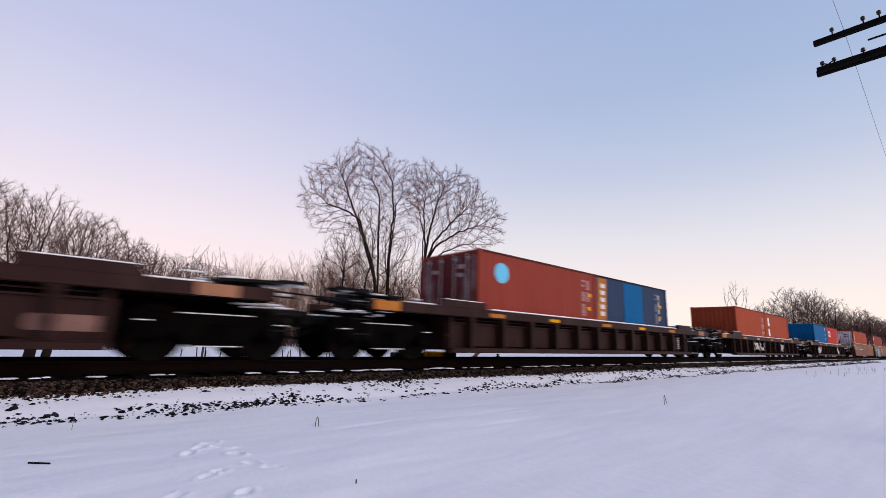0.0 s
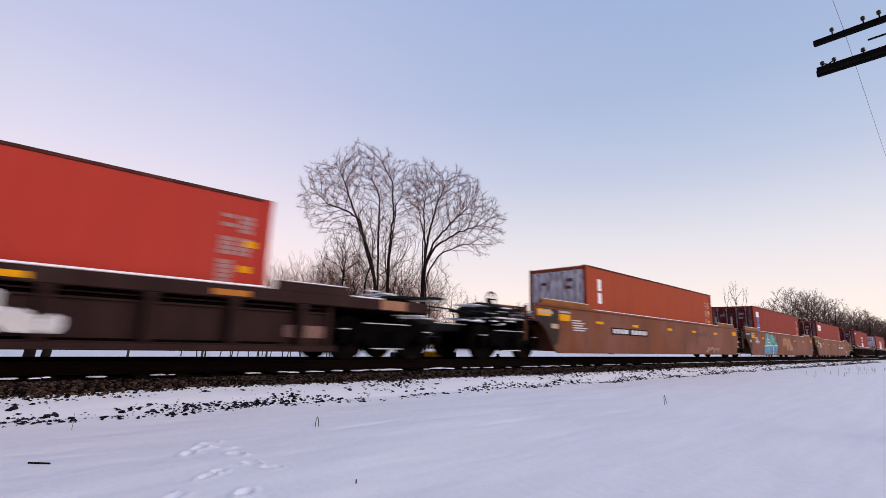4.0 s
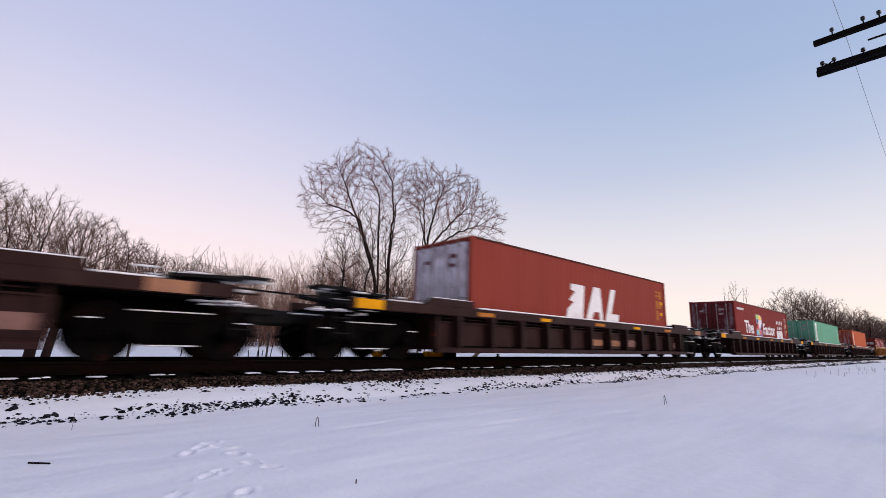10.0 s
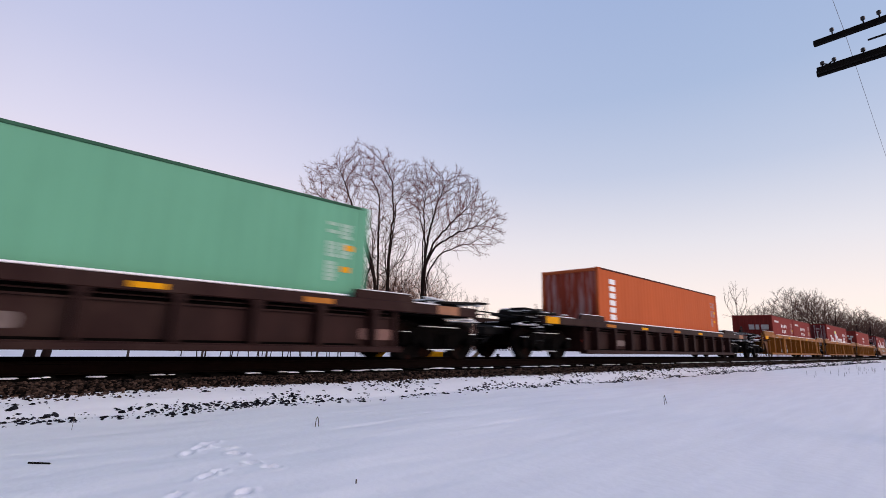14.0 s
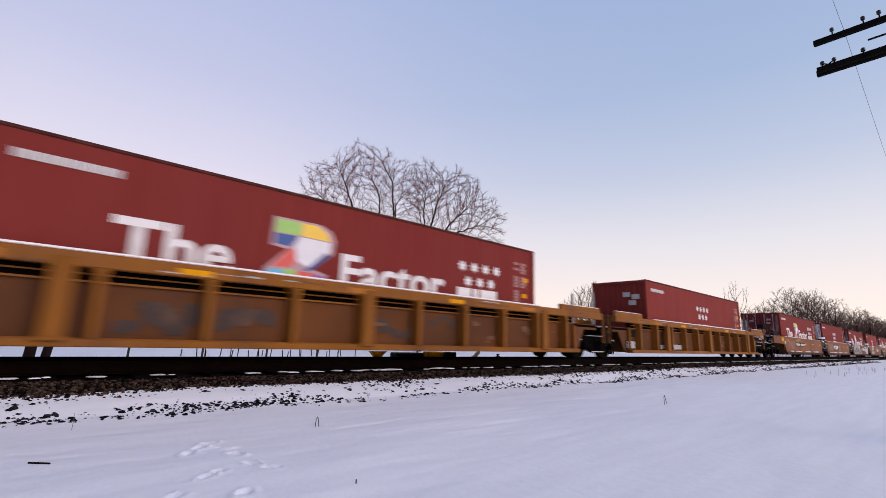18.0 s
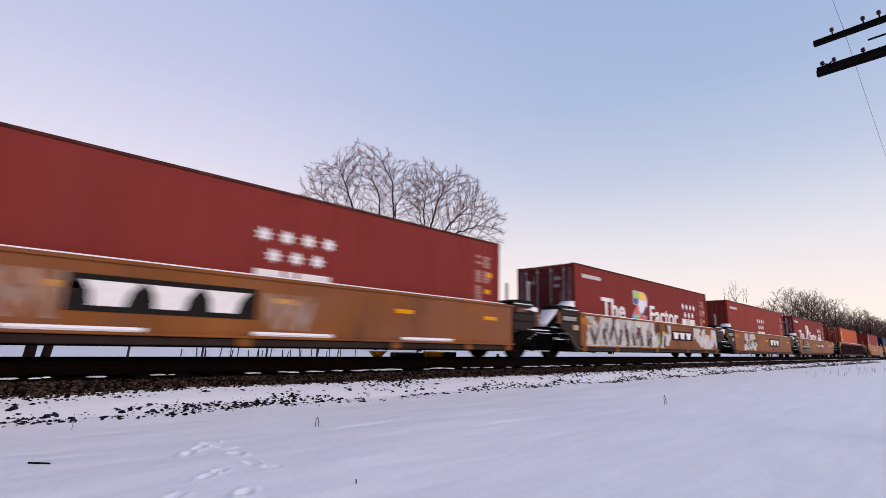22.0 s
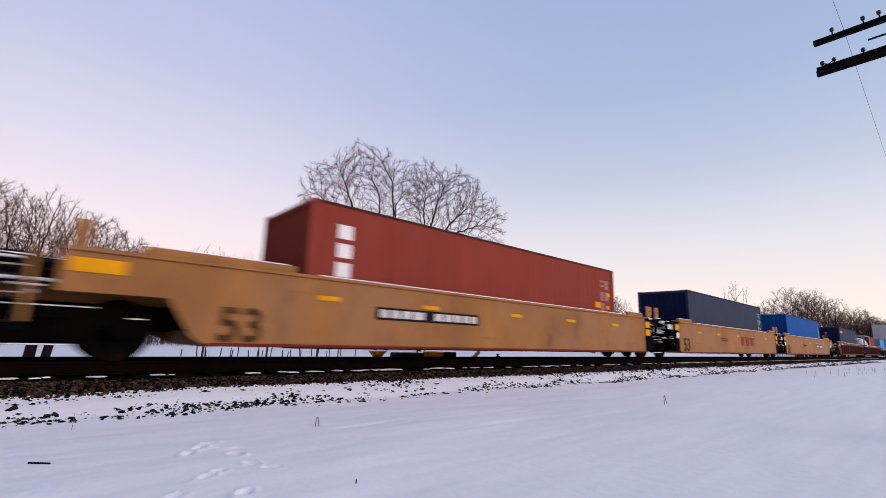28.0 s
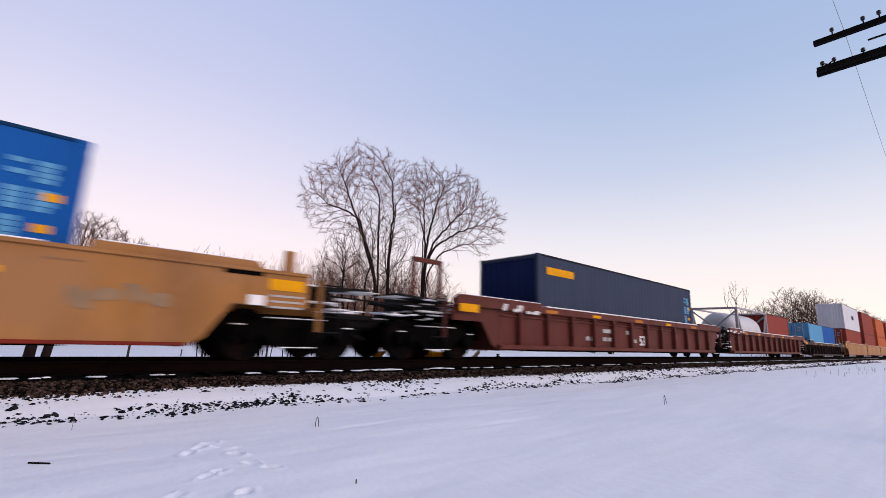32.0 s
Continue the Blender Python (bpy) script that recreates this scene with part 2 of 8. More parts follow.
TEAL_DARK = material("graffiti_dark_teal", (0.015, 0.14, 0.17), 0.55, vary=0.3, scale=3)
TAN_STAIN = material("brown_stain", (0.20, 0.105, 0.050), 0.7, vary=0.3, scale=6, dirt=(0.365, 0.170, 0.062), dirt_amount=0.8, dirt_scale=9)
OCHRE_WEAR = material("worn_ochre", (0.12, 0.05, 0.018), 0.75, vary=0.3, scale=5, dirt=(0.28, 0.115, 0.024), dirt_amount=0.85, dirt_scale=7)
SMEAR = material("dark_smear", (0.040, 0.023, 0.017), 0.75, vary=0.3, scale=3, dirt=(0.14, 0.06, 0.025), dirt_amount=0.7, dirt_scale=2.5)
TEAL = material("graffiti_teal", (0.035, 0.29, 0.255), 0.55, vary=0.3, scale=3)
SKYBLUE = material("graffiti_blue", (0.015, 0.20, 0.38), 0.55, vary=0.3, scale=3)
GREY_G = material("graffiti_grey", (0.36, 0.35, 0.33), 0.55, vary=0.2, scale=5)
PALE_G = material("graffiti_white", (0.56, 0.55, 0.54), 0.55, vary=0.15, scale=5, dirt=(0.4, 0.36, 0.3), dirt_amount=0.4)
LOGO = {c: material("logo_" + c, v, 0.5, vary=0.06, scale=6) for c, v in {
    "green": (0.30, 0.55, 0.12), "yellow": (0.85, 0.55, 0.05), "blue": (0.008, 0.065, 0.26), "red": (0.65, 0.08, 0.06),
    "purple": (0.30, 0.08, 0.35), "lilac": (0.42, 0.27, 0.30), "white": (0.72, 0.71, 0.74), "cyan": (0.08, 0.50, 0.75)}.items()}


# ---- mesh helpers ----
class Shape:
    """Collects solids into one mesh."""

    def __init__(self):
        self.v, self.f = [], []

    def add(self, verts, faces):
        k = len(self.v)
        self.v += verts
        self.f += [tuple(i + k for i in f) for f in faces]
        return self

    def box(self, x0, x1, y0, y1, z0, z1, b=0.0):
        """A box; b chamfers its edges."""
        b = min(b, (x1 - x0) * 0.45, (y1 - y0) * 0.45, (z1 - z0) * 0.45)
        if b <= 0:
            v = [(x, y, z) for x in (x0, x1) for y in (y0, y1) for z in (z0, z1)]
            return self.add(v, [(0, 1, 3, 2), (4, 6, 7, 5), (0, 4, 5, 1), (2, 3, 7, 6), (0, 2, 6, 4), (1, 5, 7, 3)])
        v, idx = [], {}
        for i, sx in enumerate((x0, x1)):
            for j, sy in enumerate((y0, y1)):
                for k, sz in enumerate((z0, z1)):
                    ix, iy, iz = sx + (b if i == 0 else -b), sy + (b if j == 0 else -b), sz + (b if k == 0 else -b)
                    for a, p in enumerate(((sx, iy, iz), (ix, sy, iz), (ix, iy, sz))):
                        idx[i, j, k, a] = len(v)
                        v.append(p)
        f = []
        q = [(0, 0), (1, 0), (1, 1), (0, 1)]
        for s in (0, 1):
            f.append(tuple(idx[s, a, c, 0] for a, c in (q if s else q[::-1])))
            f.append(tuple(idx[a, s, c, 1] for a, c in (q[::-1] if s else q)))
            f.append(tuple(idx[a, c, s, 2] for a, c in (q if s else q[::-1])))
        for a in (0, 1):
            for c in (0, 1):
                f.append((idx[a, c, 0, 0], idx[a, c, 1, 0], idx[a, c, 1, 1], idx[a, c, 0, 1]))
                f.append((idx[a, 0, c, 0], idx[a, 1, c, 0], idx[a, 1, c, 2], idx[a, 0, c, 2]))
                f.append((idx[0, a, c, 1], idx[1, a, c, 1], idx[1, a, c, 2], idx[0, a, c, 2]))
                for k in (0, 1):
                    if k == 0:
                        f.append((idx[a, c, 0, 0], idx[a, c, 0, 1], idx[a, c, 0, 2]))
                    else:
                        f.append((idx[a, c, 1, 0], idx[a, c, 1, 2], idx[a, c, 1, 1]))
        return self.add(v, f)

    def prism(self, pts, y0, y1):
        """A polygon in x and z, drawn out along y."""
        n = len(pts)
        v = [(x, y0, z) for x, z in pts] + [(x, y1, z) for x, z in pts]
        f = [tuple(range(n)), tuple(range(2 * n - 1, n - 1, -1))]
        f += [(i, i + n, (i + 1) % n + n, (i + 1) % n) for i in range(n)]
        return self.add(v, f)

    def run(self, pts, x0, x1):
        """A polygon in y and z, drawn out along x."""
        n = len(pts)
        v = [(x0, y, z) for y, z in pts] + [(x1, y, z) for y, z in pts]
        f = [tuple(range(n)), tuple(range(2 * n - 1, n - 1, -1))]
        f += [(i, i + n, (i + 1) % n + n, (i + 1) % n) for i in range(n)]
        return self.add(v, f)

    def tube(self, p, q, r0, r1=None, n=8, cap=True):
        """A round bar from p to q."""
        p, q = Vector(p), Vector(q)
        r1 = r0 if r1 is None else r1
        d = (q - p).normalized()
        a = d.orthogonal().normalized()
        c = d.cross(a)
        ring = [(math.cos(2 * math.pi * i / n), math.sin(2 * math.pi * i / n)) for i in range(n)]
        v = [tuple(p + (a * u + c * w) * r0) for u, w in ring] + [tuple(q + (a * u + c * w) * r1) for u, w in ring]
        f = [(i, (i + 1) % n, (i + 1) % n + n, i + n) for i in range(n)]
        if cap:
            f += [tuple(range(n - 1, -1, -1)), tuple(range(n, 2 * n))]
        return self.add(v, f)

    def lathe(self, center, axis, prof, n=16, cap=True):
        """A turned body: prof holds (radius, place along the axis)."""
        d = Vector(axis).normalized()
        a = d.orthogonal().normalized()
        c = d.cross(a)
        o = Vector(center)
        v = []
        for r, h in prof:
            v += [tuple(o + d * h + (a * math.cos(2 * math.pi * i / n) + c * math.sin(2 * math.pi * i / n)) * r) for i in range(n)]
        f = [(j * n + i, j * n + (i + 1) % n, (j + 1) * n + (i + 1) % n, (j + 1) * n + i) for j in range(len(prof) - 1) for i in range(n)]
        if cap:
            f += [tuple(range(n - 1, -1, -1)), tuple(range((len(prof) - 1) * n, len(prof) * n))]
        return self.add(v, f)

    def mesh(self, name, mat, smooth=False):
        me = bpy.data.meshes.new(name)
        me.from_pydata(self.v, [], self.f)
        if mat:
            me.materials.append(mat)
        bm = bmesh.new()
        bm.from_mesh(me)
        bmesh.ops.recalc_face_normals(bm, faces=bm.faces)
        bm.to_mesh(me)
        bm.free()
        if smooth:
            me.shade_smooth()
        return me


def thing(name, label, category, group="", kind="", data=None):
    return tagged(new(name, data), label, category, group, kind)


def part(name, data, parent, label="", at=None):
    """A part of a thing: a mesh of its own under it."""
    ob = new(name, data)
    ob.parent = parent
    if at:
        ob.location = at
    return tagged(ob, label) if label else ob


CACHE = {}


def cached(key, make):
    if key not in CACHE:
        CACHE[key] = make()
    return CACHE[key]


def lettering(body, size, mat):
    """Flat raised letters that read along x, facing -y, their lower edge at z = 0."""
    def make():
        cu = bpy.data.curves.new("lettering", "FONT")
        cu.body, cu.size, cu.extrude, cu.align_x = body, size, 0.004, "LEFT"
        cu.offset = size * 0.022
        ob = bpy.data.objects.new("lettering", cu)
        me = bpy.data.meshes.new_from_object(ob)
        bpy.data.objects.remove(ob)
        me.transform(pose(0, 0, 0, 90))
        me.materials.clear()
        me.materials.append(mat)
        return me
    return cached(("text", body, size, mat.name), make)


def patch(mat, x0, x1, z0, z1, y, t=0.006):
    return Shape().box(x0, x1, y - t, y, z0, z1).mesh("marking", mat)


# ---- ground, ballast and track ----
TY = 9.533
PROFILE = [(-4000, -0.9), (-30, -0.85), (0, -0.72), (6.4, -0.575), (6.95, -0.54), (7.35, -0.42), (7.75, -0.335), (8.1, -0.31), (11.1, -0.31),
           (12.4, -0.64), (20, -0.62), (45, -0.45), (120, -0.3), (4000, -0.3)]
PRINTS = [(1.27, 4.84, 0.9), (1.40, 5.00, 0.5), (1.53, 5.15, 0.3), (1.60, 4.92, -0.5), (1.62, 4.59, -0.9), (1.63, 4.22, -1.0), (1.71, 3.99, -0.6), (1.22, 4.03, 0.5), (1.335, 4.13, 0.6), (1.33, 3.53, 0.6), (0.92, 3.70, 0.4)]


def ground_z(x, y):
    z = float(np.interp(y, [p[0] for p in PROFILE], [p[1] for p in PROFILE]))
    if -20 < y < 60 and -40 < x < 120:
        z += 0.022 * noise.noise(Vector((x * 0.35, y * 0.6, 3))) + 0.012 * noise.noise(Vector((x * 0.5, y * 2.2, 8)))
        if y < 7.5:
            z += 0.006 * noise.noise(Vector((x * 1.5 + y, y * 7, 1)))
            drift = noise.noise(Vector((x * 0.55 + 3, y * 5.5, 6))) + 0.35 * noise.noise(Vector((x * 2.5, y * 11, 7)))
            z += 0.013 * max(0.0, drift - 0.22) * min(1.0, max(0.0, (y - 3.2) / 1.5))
            for px, py, a in PRINTS:
                dx, dy = x - px, y - py
                u, w = dx * math.cos(a) + dy * math.sin(a), -dx * math.sin(a) + dy * math.cos(a)
                d = math.hypot(u / 0.085, w / 0.046) * (1 + 0.45 * noise.noise(Vector((x * 14, y * 14, 5))))
                if d < 2.2:
                    rim = 0.6 + 0.8 * noise.noise(Vector((x * 9, y * 9, 2)))
                    z += -0.030 * max(0, 1 - d ** 2) + 0.022 * max(0.1, rim) * math.exp(-((d - 1.2) / 0.28) ** 2)
    return z


def stops(*spans):
    xs = []
    for a, b, s in spans:
        xs += list(np.arange(a, b, s))
    return xs


def build_ground():
    xs = stops((-4000, -400, 900), (-400, -40, 60), (-40, -4, 4), (-4, 0, 0.3), (0, 2.6, 0.026), (2.6, 5.2, 0.06), (5.2, 14, 0.12), (14, 80, 0.8), (80, 320, 12), (320, 4300, 660))
    ys = stops((-4000, -400, 900), (-400, -20, 60), (-20, 0.4, 1.5), (0.4, 2.8, 0.12), (2.8, 6.4, 0.03), (6.4, 8.4, 0.07), (8.4, 13, 0.3), (13, 60, 2.5), (60, 400, 24), (400, 4300, 650))
    v = [(float(x), float(y), ground_z(x, y)) for y in ys for x in xs]
    n = len(xs)
    f = [(j * n + i, j * n + i + 1, (j + 1) * n + i + 1, (j + 1) * n + i) for j in range(len(ys) - 1) for i in range(n - 1)]
    me = bpy.data.meshes.new("ground")
    me.from_pydata(v, [], f)
    me.materials.append(CRUST)
    me.shade_smooth()
    thing("ground", "snow-covered flat ground beside the railway with a few footprints", "snow", kind="structure", data=me)


def icosa():
    p = (1 + 5 ** 0.5) / 2
    v = np.array([(-1, p, 0), (1, p, 0), (-1, -p, 0), (1, -p, 0), (0, -1, p), (0, 1, p), (0, -1, -p), (0, 1, -p), (p, 0, -1), (p, 0, 1), (-p, 0, -1), (-p, 0, 1)])
    f = np.array([(0, 11, 5), (0, 5, 1), (0, 1, 7), (0, 7, 10), (0, 10, 11), (1, 5, 9), (5, 11, 4), (11, 10, 2), (10, 7, 6), (7, 1, 8),
                  (3, 9, 4), (3, 4, 2), (3, 2, 6), (3, 6, 8), (3, 8, 9), (4, 9, 5), (2, 4, 11), (6, 2, 10), (8, 6, 7), (9, 8, 1)])
    return v / np.linalg.norm(v[0]), f


def stones(name, label, mat, pts, sizes, seed):
    """Many loose stones in one mesh."""
    rng = np.random.default_rng(seed)
    bv, bf = icosa()
    n = len(pts)
    v = bv[None] * (1 + rng.uniform(-0.38, 0.34, (n, 12, 1)))
    v = v * (np.array(sizes)[:, None, None] * rng.uniform(0.65, 1.25, (n, 1, 3)))
    a = rng.uniform(0, 6.28, n)
    b = rng.uniform(-0.6, 0.6, n)
    x = v[..., 0] * np.cos(a)[:, None] - v[..., 1] * np.sin(a)[:, None]
    y = v[..., 0] * np.sin(a)[:, None] + v[..., 1] * np.cos(a)[:, None]
    z = v[..., 2] * 0.62
    y, z = y * np.cos(b)[:, None] - z * np.sin(b)[:, None], y * np.sin(b)[:, None] + z * np.cos(b)[:, None]
    v = np.stack([x, y, z], -1) + np.array(pts)[:, None, :]
    f = bf[None] + (np.arange(n) * 12)[:, None, None]
    me = bpy.data.meshes.new(name)
    me.from_pydata(v.reshape(-1, 3).tolist(), [], f.reshape(-1, 3).tolist())
    me.materials.append(mat)
    return thing(name, label, "gravel", kind="stuff", data=me)


def build_ballast():
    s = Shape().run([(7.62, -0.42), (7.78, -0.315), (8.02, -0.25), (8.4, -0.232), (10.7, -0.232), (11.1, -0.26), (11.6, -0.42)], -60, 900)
    thing("ballast_bed", "bed of crushed stone, darkened for shade under the train", "ballast", kind="structure", data=s.mesh("ballast_bed", BED))
    rng = random.Random(5)
    pts, sizes = [], []
    for x0, x1, n, s0 in ((-3, 6, 8500, 0.026), (6, 16, 5500, 0.030), (16, 40, 3500, 0.042), (40, 110, 1600, 0.06)):
        for _ in range(n):
            x, y = rng.uniform(x0, x1), 7.45 + 0.72 * rng.random() ** 0.85
            edge = 7.62 + 0.16 * noise.noise(Vector((x * 1.3, 0, 4)))
            if y < edge and rng.random() < 0.8:
                continue
            z = float(np.interp(y, [7.4, 7.62, 7.78, 8.02, 8.4, 10.7], [-0.43, -0.385, -0.315, -0.25, -0.232, -0.232]))
            pts.append((x, y, z + rng.uniform(-0.008, 0.016)))
            sizes.append(s0 * rng.uniform(0.55, 1.35))
    stones("ballast_stones", "loose brown ballast stones along the rail", STONE, pts, sizes, 1)
    pts, sizes = [], []
    while len(pts) < 10500:
        x = -3 + 85 * rng.random() ** 1.9
        y = rng.gauss(6.98, 0.13) if rng.random() < 0.30 else rng.uniform(6.72, 7.74)
        wide = noise.noise(Vector((x * 0.8, y * 2.5, 9))) + 0.8 * noise.noise(Vector((x * 4.5, y * 7, 2)))
        if wide + rng.uniform(-0.75, 0.75) < (0.28 if abs(y - 6.98) < 0.16 else 0.62):
            continue
        pts.append((x, y, ground_z(x, y) + rng.uniform(-0.012, 0.004)))
        sizes.append((0.008 + 0.032 * rng.random() ** 3.0) * (1 + max(0, x) * 0.014))
    stones("gravel_in_snow", "dark gravel showing through thin snow at the toe of the bank", DARK_STONE, pts, sizes, 2)


def build_track():
    track = thing("track", "railway track with rusty rails on snow-dusted wooden ties", "railway track", kind="structure")
    prof = [(-0.075, -0.185), (0.075, -0.185), (0.075, -0.172), (0.012, -0.155), (0.009, -0.045), (0.036, -0.034), (0.036, -0.006), (0.028, 0.0),
            (-0.028, 0.0), (-0.036, -0.006), (-0.036, -0.034), (-0.009, -0.045), (-0.012, -0.155), (-0.075, -0.172)]
    for side in (-0.7525, 0.7525):
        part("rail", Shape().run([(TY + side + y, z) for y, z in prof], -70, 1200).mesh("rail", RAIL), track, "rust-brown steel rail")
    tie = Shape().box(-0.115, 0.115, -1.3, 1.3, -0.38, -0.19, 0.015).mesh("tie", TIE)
    rng = random.Random(3)
    caps = []
    for k in range(7):
        n, v, f = 18, [], []
        edge = [(1 + 0.7 * noise.noise(Vector((math.cos(a) * 1.4, math.sin(a) * 1.4, k * 3.7))) + rng.uniform(-0.22, 0.22), a) for a in (2 * math.pi * i / n for i in range(n))]
        for r, h in ((1.0, 0.0), (0.85, 0.014), (0.4, 0.020)):
            for w, a in edge:
                ca, sa = math.cos(a), math.sin(a)
                v.append((0.15 * r * w * math.copysign(abs(ca) ** 0.7, ca), 0.10 * r * w * math.copysign(abs(sa) ** 0.7, sa), h + 0.004 * rng.random()))
        for j in range(2):
            f += [(j * n + i, j * n + (i + 1) % n, (j + 1) * n + (i + 1) % n, (j + 1) * n + i) for i in range(n)]
        f.append(tuple(range(2 * n, 3 * n)))
        caps.append(Shape().add(v, f).mesh("snow_patch", SNOW, True))
    for k in range(190):
        x = -4 + 0.54 * k + rng.uniform(-0.03, 0.03)
        part("tie", tie, track, "", (x, TY, 0))
        for j in range(rng.choice((0, 1, 1, 2, 2, 3))):
            p = part("snow_patch", caps[rng.randrange(7)], track, "small patch of snow", (x + rng.uniform(-0.18, 0.22), 8.33 + rng.uniform(-0.10, 0.12), -0.192))
            big = rng.choice((0.35, 0.5, 0.8, 1.0, 1.15))
            p.scale, p.rotation_euler = (big * rng.uniform(0.8, 1.2), big * rng.uniform(0.5, 1.3), rng.uniform(0.6, 1.1)), (0, 0, rng.uniform(-0.5, 0.5))
    far = Shape()
    for k in range(600):
        x = -4 + 0.54 * (190 + k)
        far.box(x - 0.115, x + 0.115, TY - 1.3, TY + 1.3, -0.38, -0.19)
    tagged(part("tie_row", far.mesh("tie_row", TIE), track), kind="stuff")


# ---- trees ----
def tube_mesh(name, segs, mat, n):
    """Tapered tubes for a list of (from, to, radius, radius)."""
    a = np.array([[*p, *q, r, s] for p, q, r, s in segs])
    p, q, r0, r1 = a[:, :3], a[:, 3:6], a[:, 6], a[:, 7]
    d = q - p
    d /= np.linalg.norm(d, axis=1)[:, None] + 1e-9
    ref = np.where(np.abs(d[:, 2:3]) > 0.9, np.array([[1.0, 0, 0]]), np.array([[0, 0, 1.0]]))
    u = np.cross(d, ref)
    u /= np.linalg.norm(u, axis=1)[:, None]
    w = np.cross(d, u)
    ang = 2 * np.pi * np.arange(n) / n
    ring = u[:, None] * np.cos(ang)[None, :, None] + w[:, None] * np.sin(ang)[None, :, None]
    v = np.concatenate([p[:, None] + ring * r0[:, None, None], q[:, None] + ring * r1[:, None, None]], 1)
    i = np.arange(n)
    f = np.stack([i, (i + 1) % n, (i + 1) % n + n, i + n], 1)[None] + (np.arange(len(a)) * 2 * n)[:, None, None]
    me = bpy.data.meshes.new(name)
    me.from_pydata(v.reshape(-1, 3).tolist(), [], f.reshape(-1, 4).tolist())
    me.materials.append(mat)
    me.shade_smooth()
    return me


def tree_meshes(rng, pos, par, tip, twig_len, twigs, thin, bark, twig, power, focus, spray):
    """Trunk, limbs and twigs of a grown skeleton; each limb as thick as what it carries."""
    n = len(pos)
    load = np.zeros(n)
    has = np.zeros(n, int)
    for i in range(n - 1, -1, -1):
        if has[i] == 0:
            load[i] = tip ** power
        if par[i] >= 0:
            load[par[i]] += load[i]
            has[par[i]] += 1
    rad = load ** (1 / power)
    root = list(range(n))
    for i in range(n):
        if par[i] >= 0:
            root[i] = root[par[i]]
    thick, limb, fine = {}, [], []
    out = np.linalg.norm(np.array(pos) - focus, axis=1)
    rim = np.quantile(out[has == 0], 0.6)
    for i in range(n):
        j = par[i]
        if j >= 0:
            fat = 1.0 + 0.3 * min(1.0, max(0.0, (rad[i] - tip * 2) / (tip * 4)))
            seg = (pos[j], pos[i], min(rad[j], rad[i] * 1.3) * fat, rad[i] * fat)
            (thick.setdefault(root[i], []) if rad[i] > tip * 7 else limb if rad[i] > tip * 1.7 else fine).append(seg)
        if rad[i] < tip * 1.75 and j >= 0:
            ahead = pos[i] - pos[j]
            ahead /= np.linalg.norm(ahead) + 1e-6
            for _ in range(twigs if not spray else int(twigs * min(1.0, max(0.15, out[i] / rim * 1.8 - 0.8)) + rng.random())):
                away = pos[i] - focus
                d = ahead * 1.0 + spray * away / (np.linalg.norm(away) + 1e-6) + rng.normal(0, 0.8 if spray else 0.55, 3) + np.array((0, 0, 0.10))
                d /= np.linalg.norm(d)
                ln = twig_len * rng.uniform(0.45, 1.15)
                mid = pos[i] + d * ln * 0.5
                d2 = d + rng.normal(0, 0.18, 3)
                end = mid + d2 / np.linalg.norm(d2) * ln * 0.5
                fine += [(pos[i], mid, thin, thin), (mid, end, thin, thin * 0.6)]
    rows = [("trunk", segs, bark, 8) for segs in thick.values()] + [("branchwork", limb, bark, 5), ("crown", fine, twig, 3)]
    return [(name, tube_mesh(name, segs, mat, k)) for name, segs, mat, k in rows if segs]


